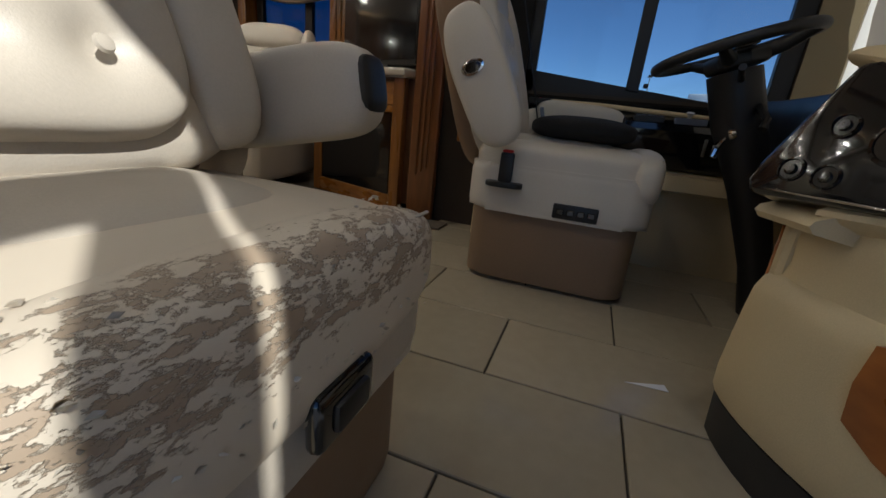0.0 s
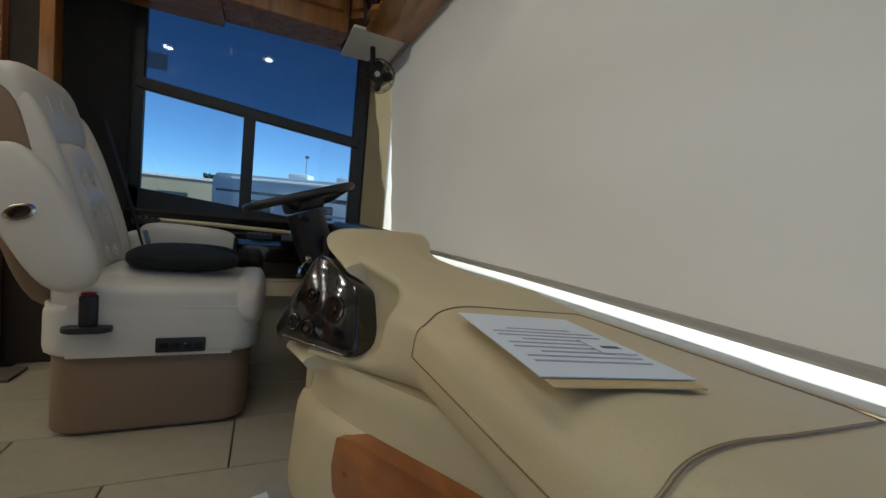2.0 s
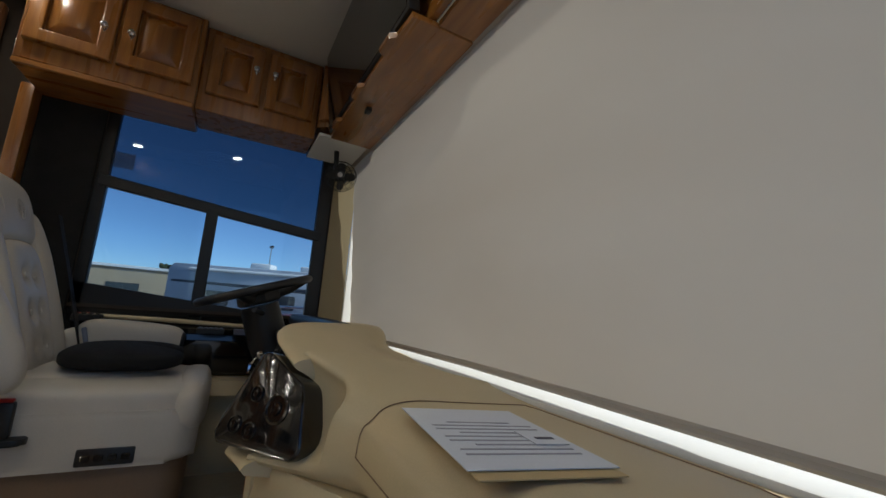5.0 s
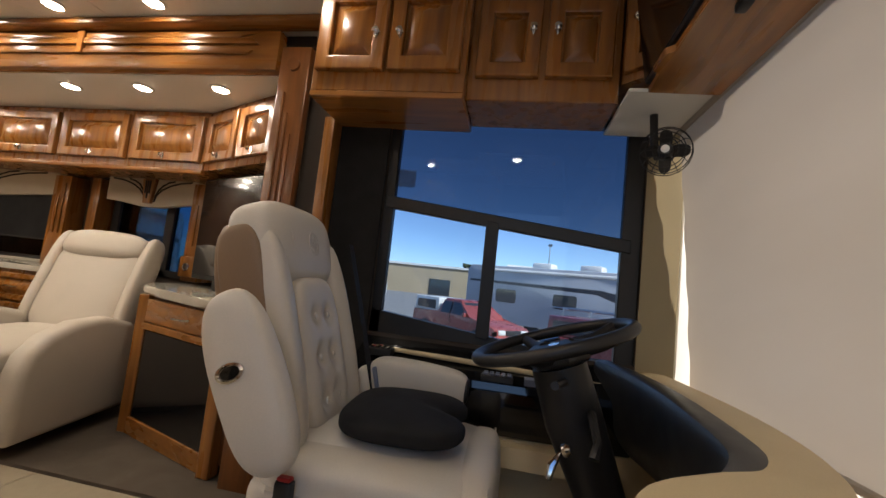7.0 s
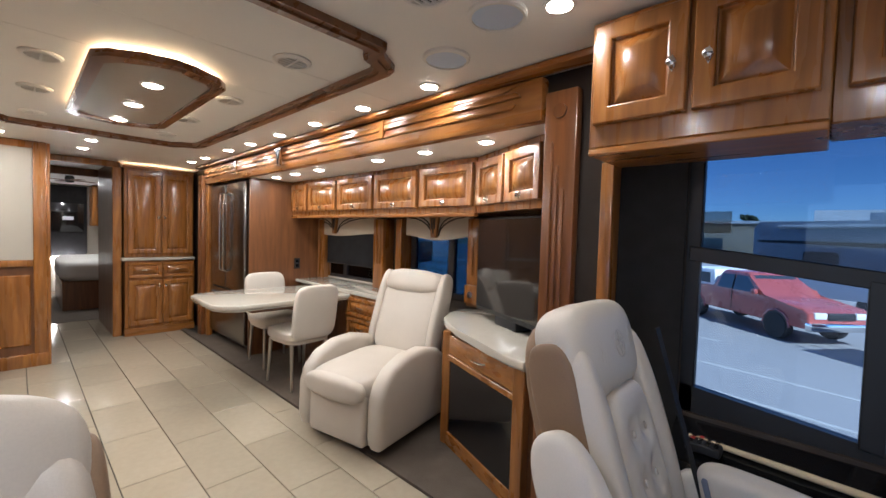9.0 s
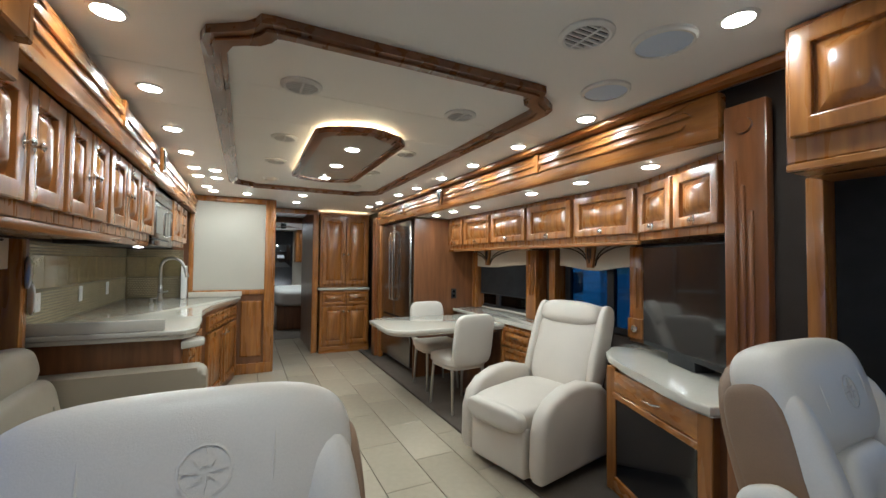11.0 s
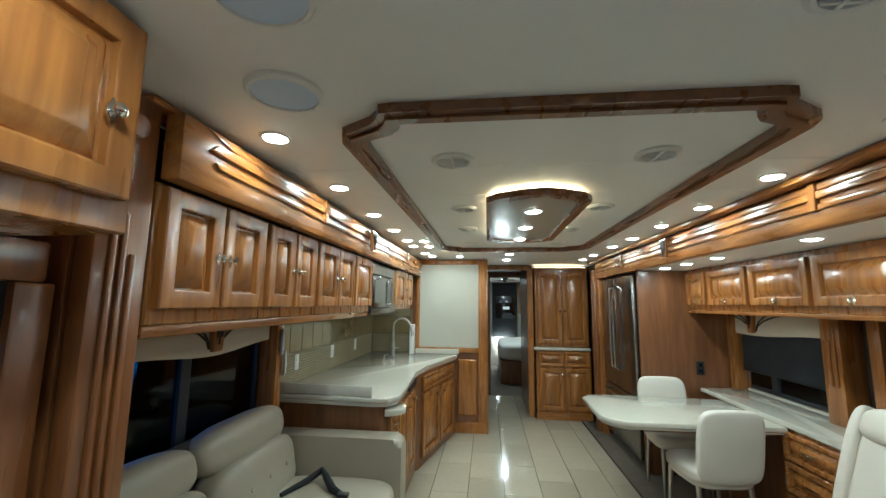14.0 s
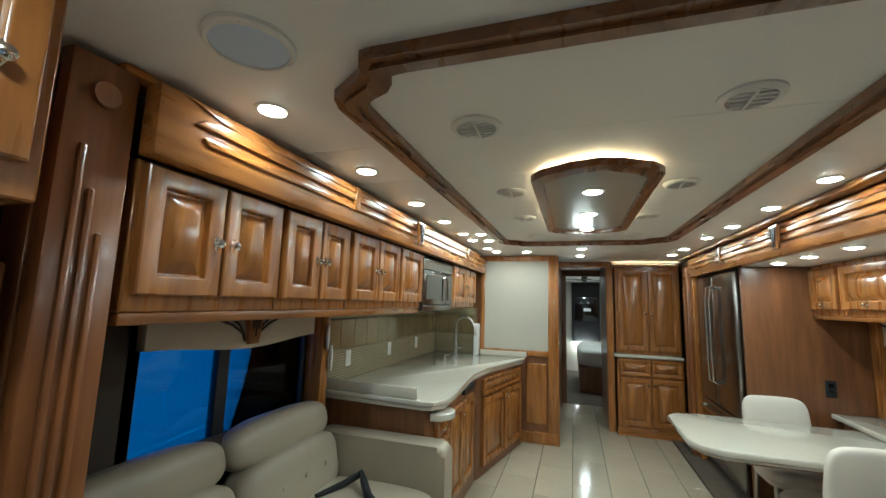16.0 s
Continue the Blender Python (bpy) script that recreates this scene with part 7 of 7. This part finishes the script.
def tile_mesh(x0, x1, y0, y1):
    b = bmesh.new()
    e, d = 0.0022, 0.012
    low = [b.verts.new((x, y, -d)) for x, y in ((x0, y0), (x1, y0), (x1, y1), (x0, y1))]
    mid = [b.verts.new((x, y, -e)) for x, y in ((x0, y0), (x1, y0), (x1, y1), (x0, y1))]
    top = [b.verts.new((x, y, 0.0)) for x, y in ((x0 + e, y0 + e), (x1 - e, y0 + e), (x1 - e, y1 - e), (x0 + e, y1 - e))]
    b.faces.new(top)
    for a, c in ((low, mid), (mid, top)):
        for i in range(4):
            b.faces.new((a[i], a[(i + 1) % 4], c[(i + 1) % 4], c[i]))
    me = bpy.data.meshes.new("tile")
    bmesh.ops.recalc_face_normals(b, faces=b.faces)
    b.to_mesh(me)
    b.free()
    me.materials.append(tile_clay)
    return me


whole = tile_mesh(J / 2, TW - J / 2, J / 2, TL - J / 2)
# tone differs a little from tile to tile
tt = tile_clay.node_tree
tp = tt.nodes["Principled BSDF"]
t_old = tp.inputs["Base Color"].links[0].from_socket
t_inf, t_rng, t_hsv = (tt.nodes.new("ShaderNode" + k) for k in ("ObjectInfo", "MapRange", "HueSaturation"))
t_rng.inputs[3].default_value, t_rng.inputs[4].default_value = 0.90, 1.10
tt.links.new(t_inf.outputs["Random"], t_rng.inputs[0])
tt.links.new(t_rng.outputs[0], t_hsv.inputs["Value"])
tt.links.new(t_old, t_hsv.inputs["Color"])
tt.links.new(t_hsv.outputs[0], tp.inputs["Base Color"])
for i in range(-5, 5):
    x0 = 1.19 + TW * i
    for j in range(-3, 18):
        y0 = 0.915 + TL * j - (0.30 if i % 2 else 0.0)
        x1, y1 = x0 + TW, y0 + TL
        a0, a1, c0, c1 = max(x0, 0.0), min(x1, 2.53 if y0 < 1.3 else 2.29), max(y0, -0.3), min(y1, 8.2)
        if a1 - a0 < 0.02 or c1 - c0 < 0.02 or (x0 >= 2.29 and y0 >= 1.2):
            continue
        if a0 < 0.62 and c0 < 0.90:
            if c1 <= 0.92 and a1 <= 0.64:
                continue
            if a1 > 0.64 and c1 <= 0.95:
                a0 = 0.62
            elif a1 <= 0.64:
                c0 = 0.90
            else:
                c0 = 0.90
        if c1 - c0 < 0.02:
            continue
        full = a0 == x0 and a1 == x1 and c0 == y0 and c1 == y1
        o = new("tile", whole if full else tile_mesh(a0 - x0 + J / 2, a1 - x0 - J / 2, c0 - y0 + J / 2, c1 - y0 - J / 2))
        o.location, o.parent = (x0, y0, 0), floor_ob
b = box(0.0, 2.45, 8.2, 11.6, -0.011, 0.004)
setting("bedroom_floor", b, carpet, "brown bedroom carpet", "carpet")
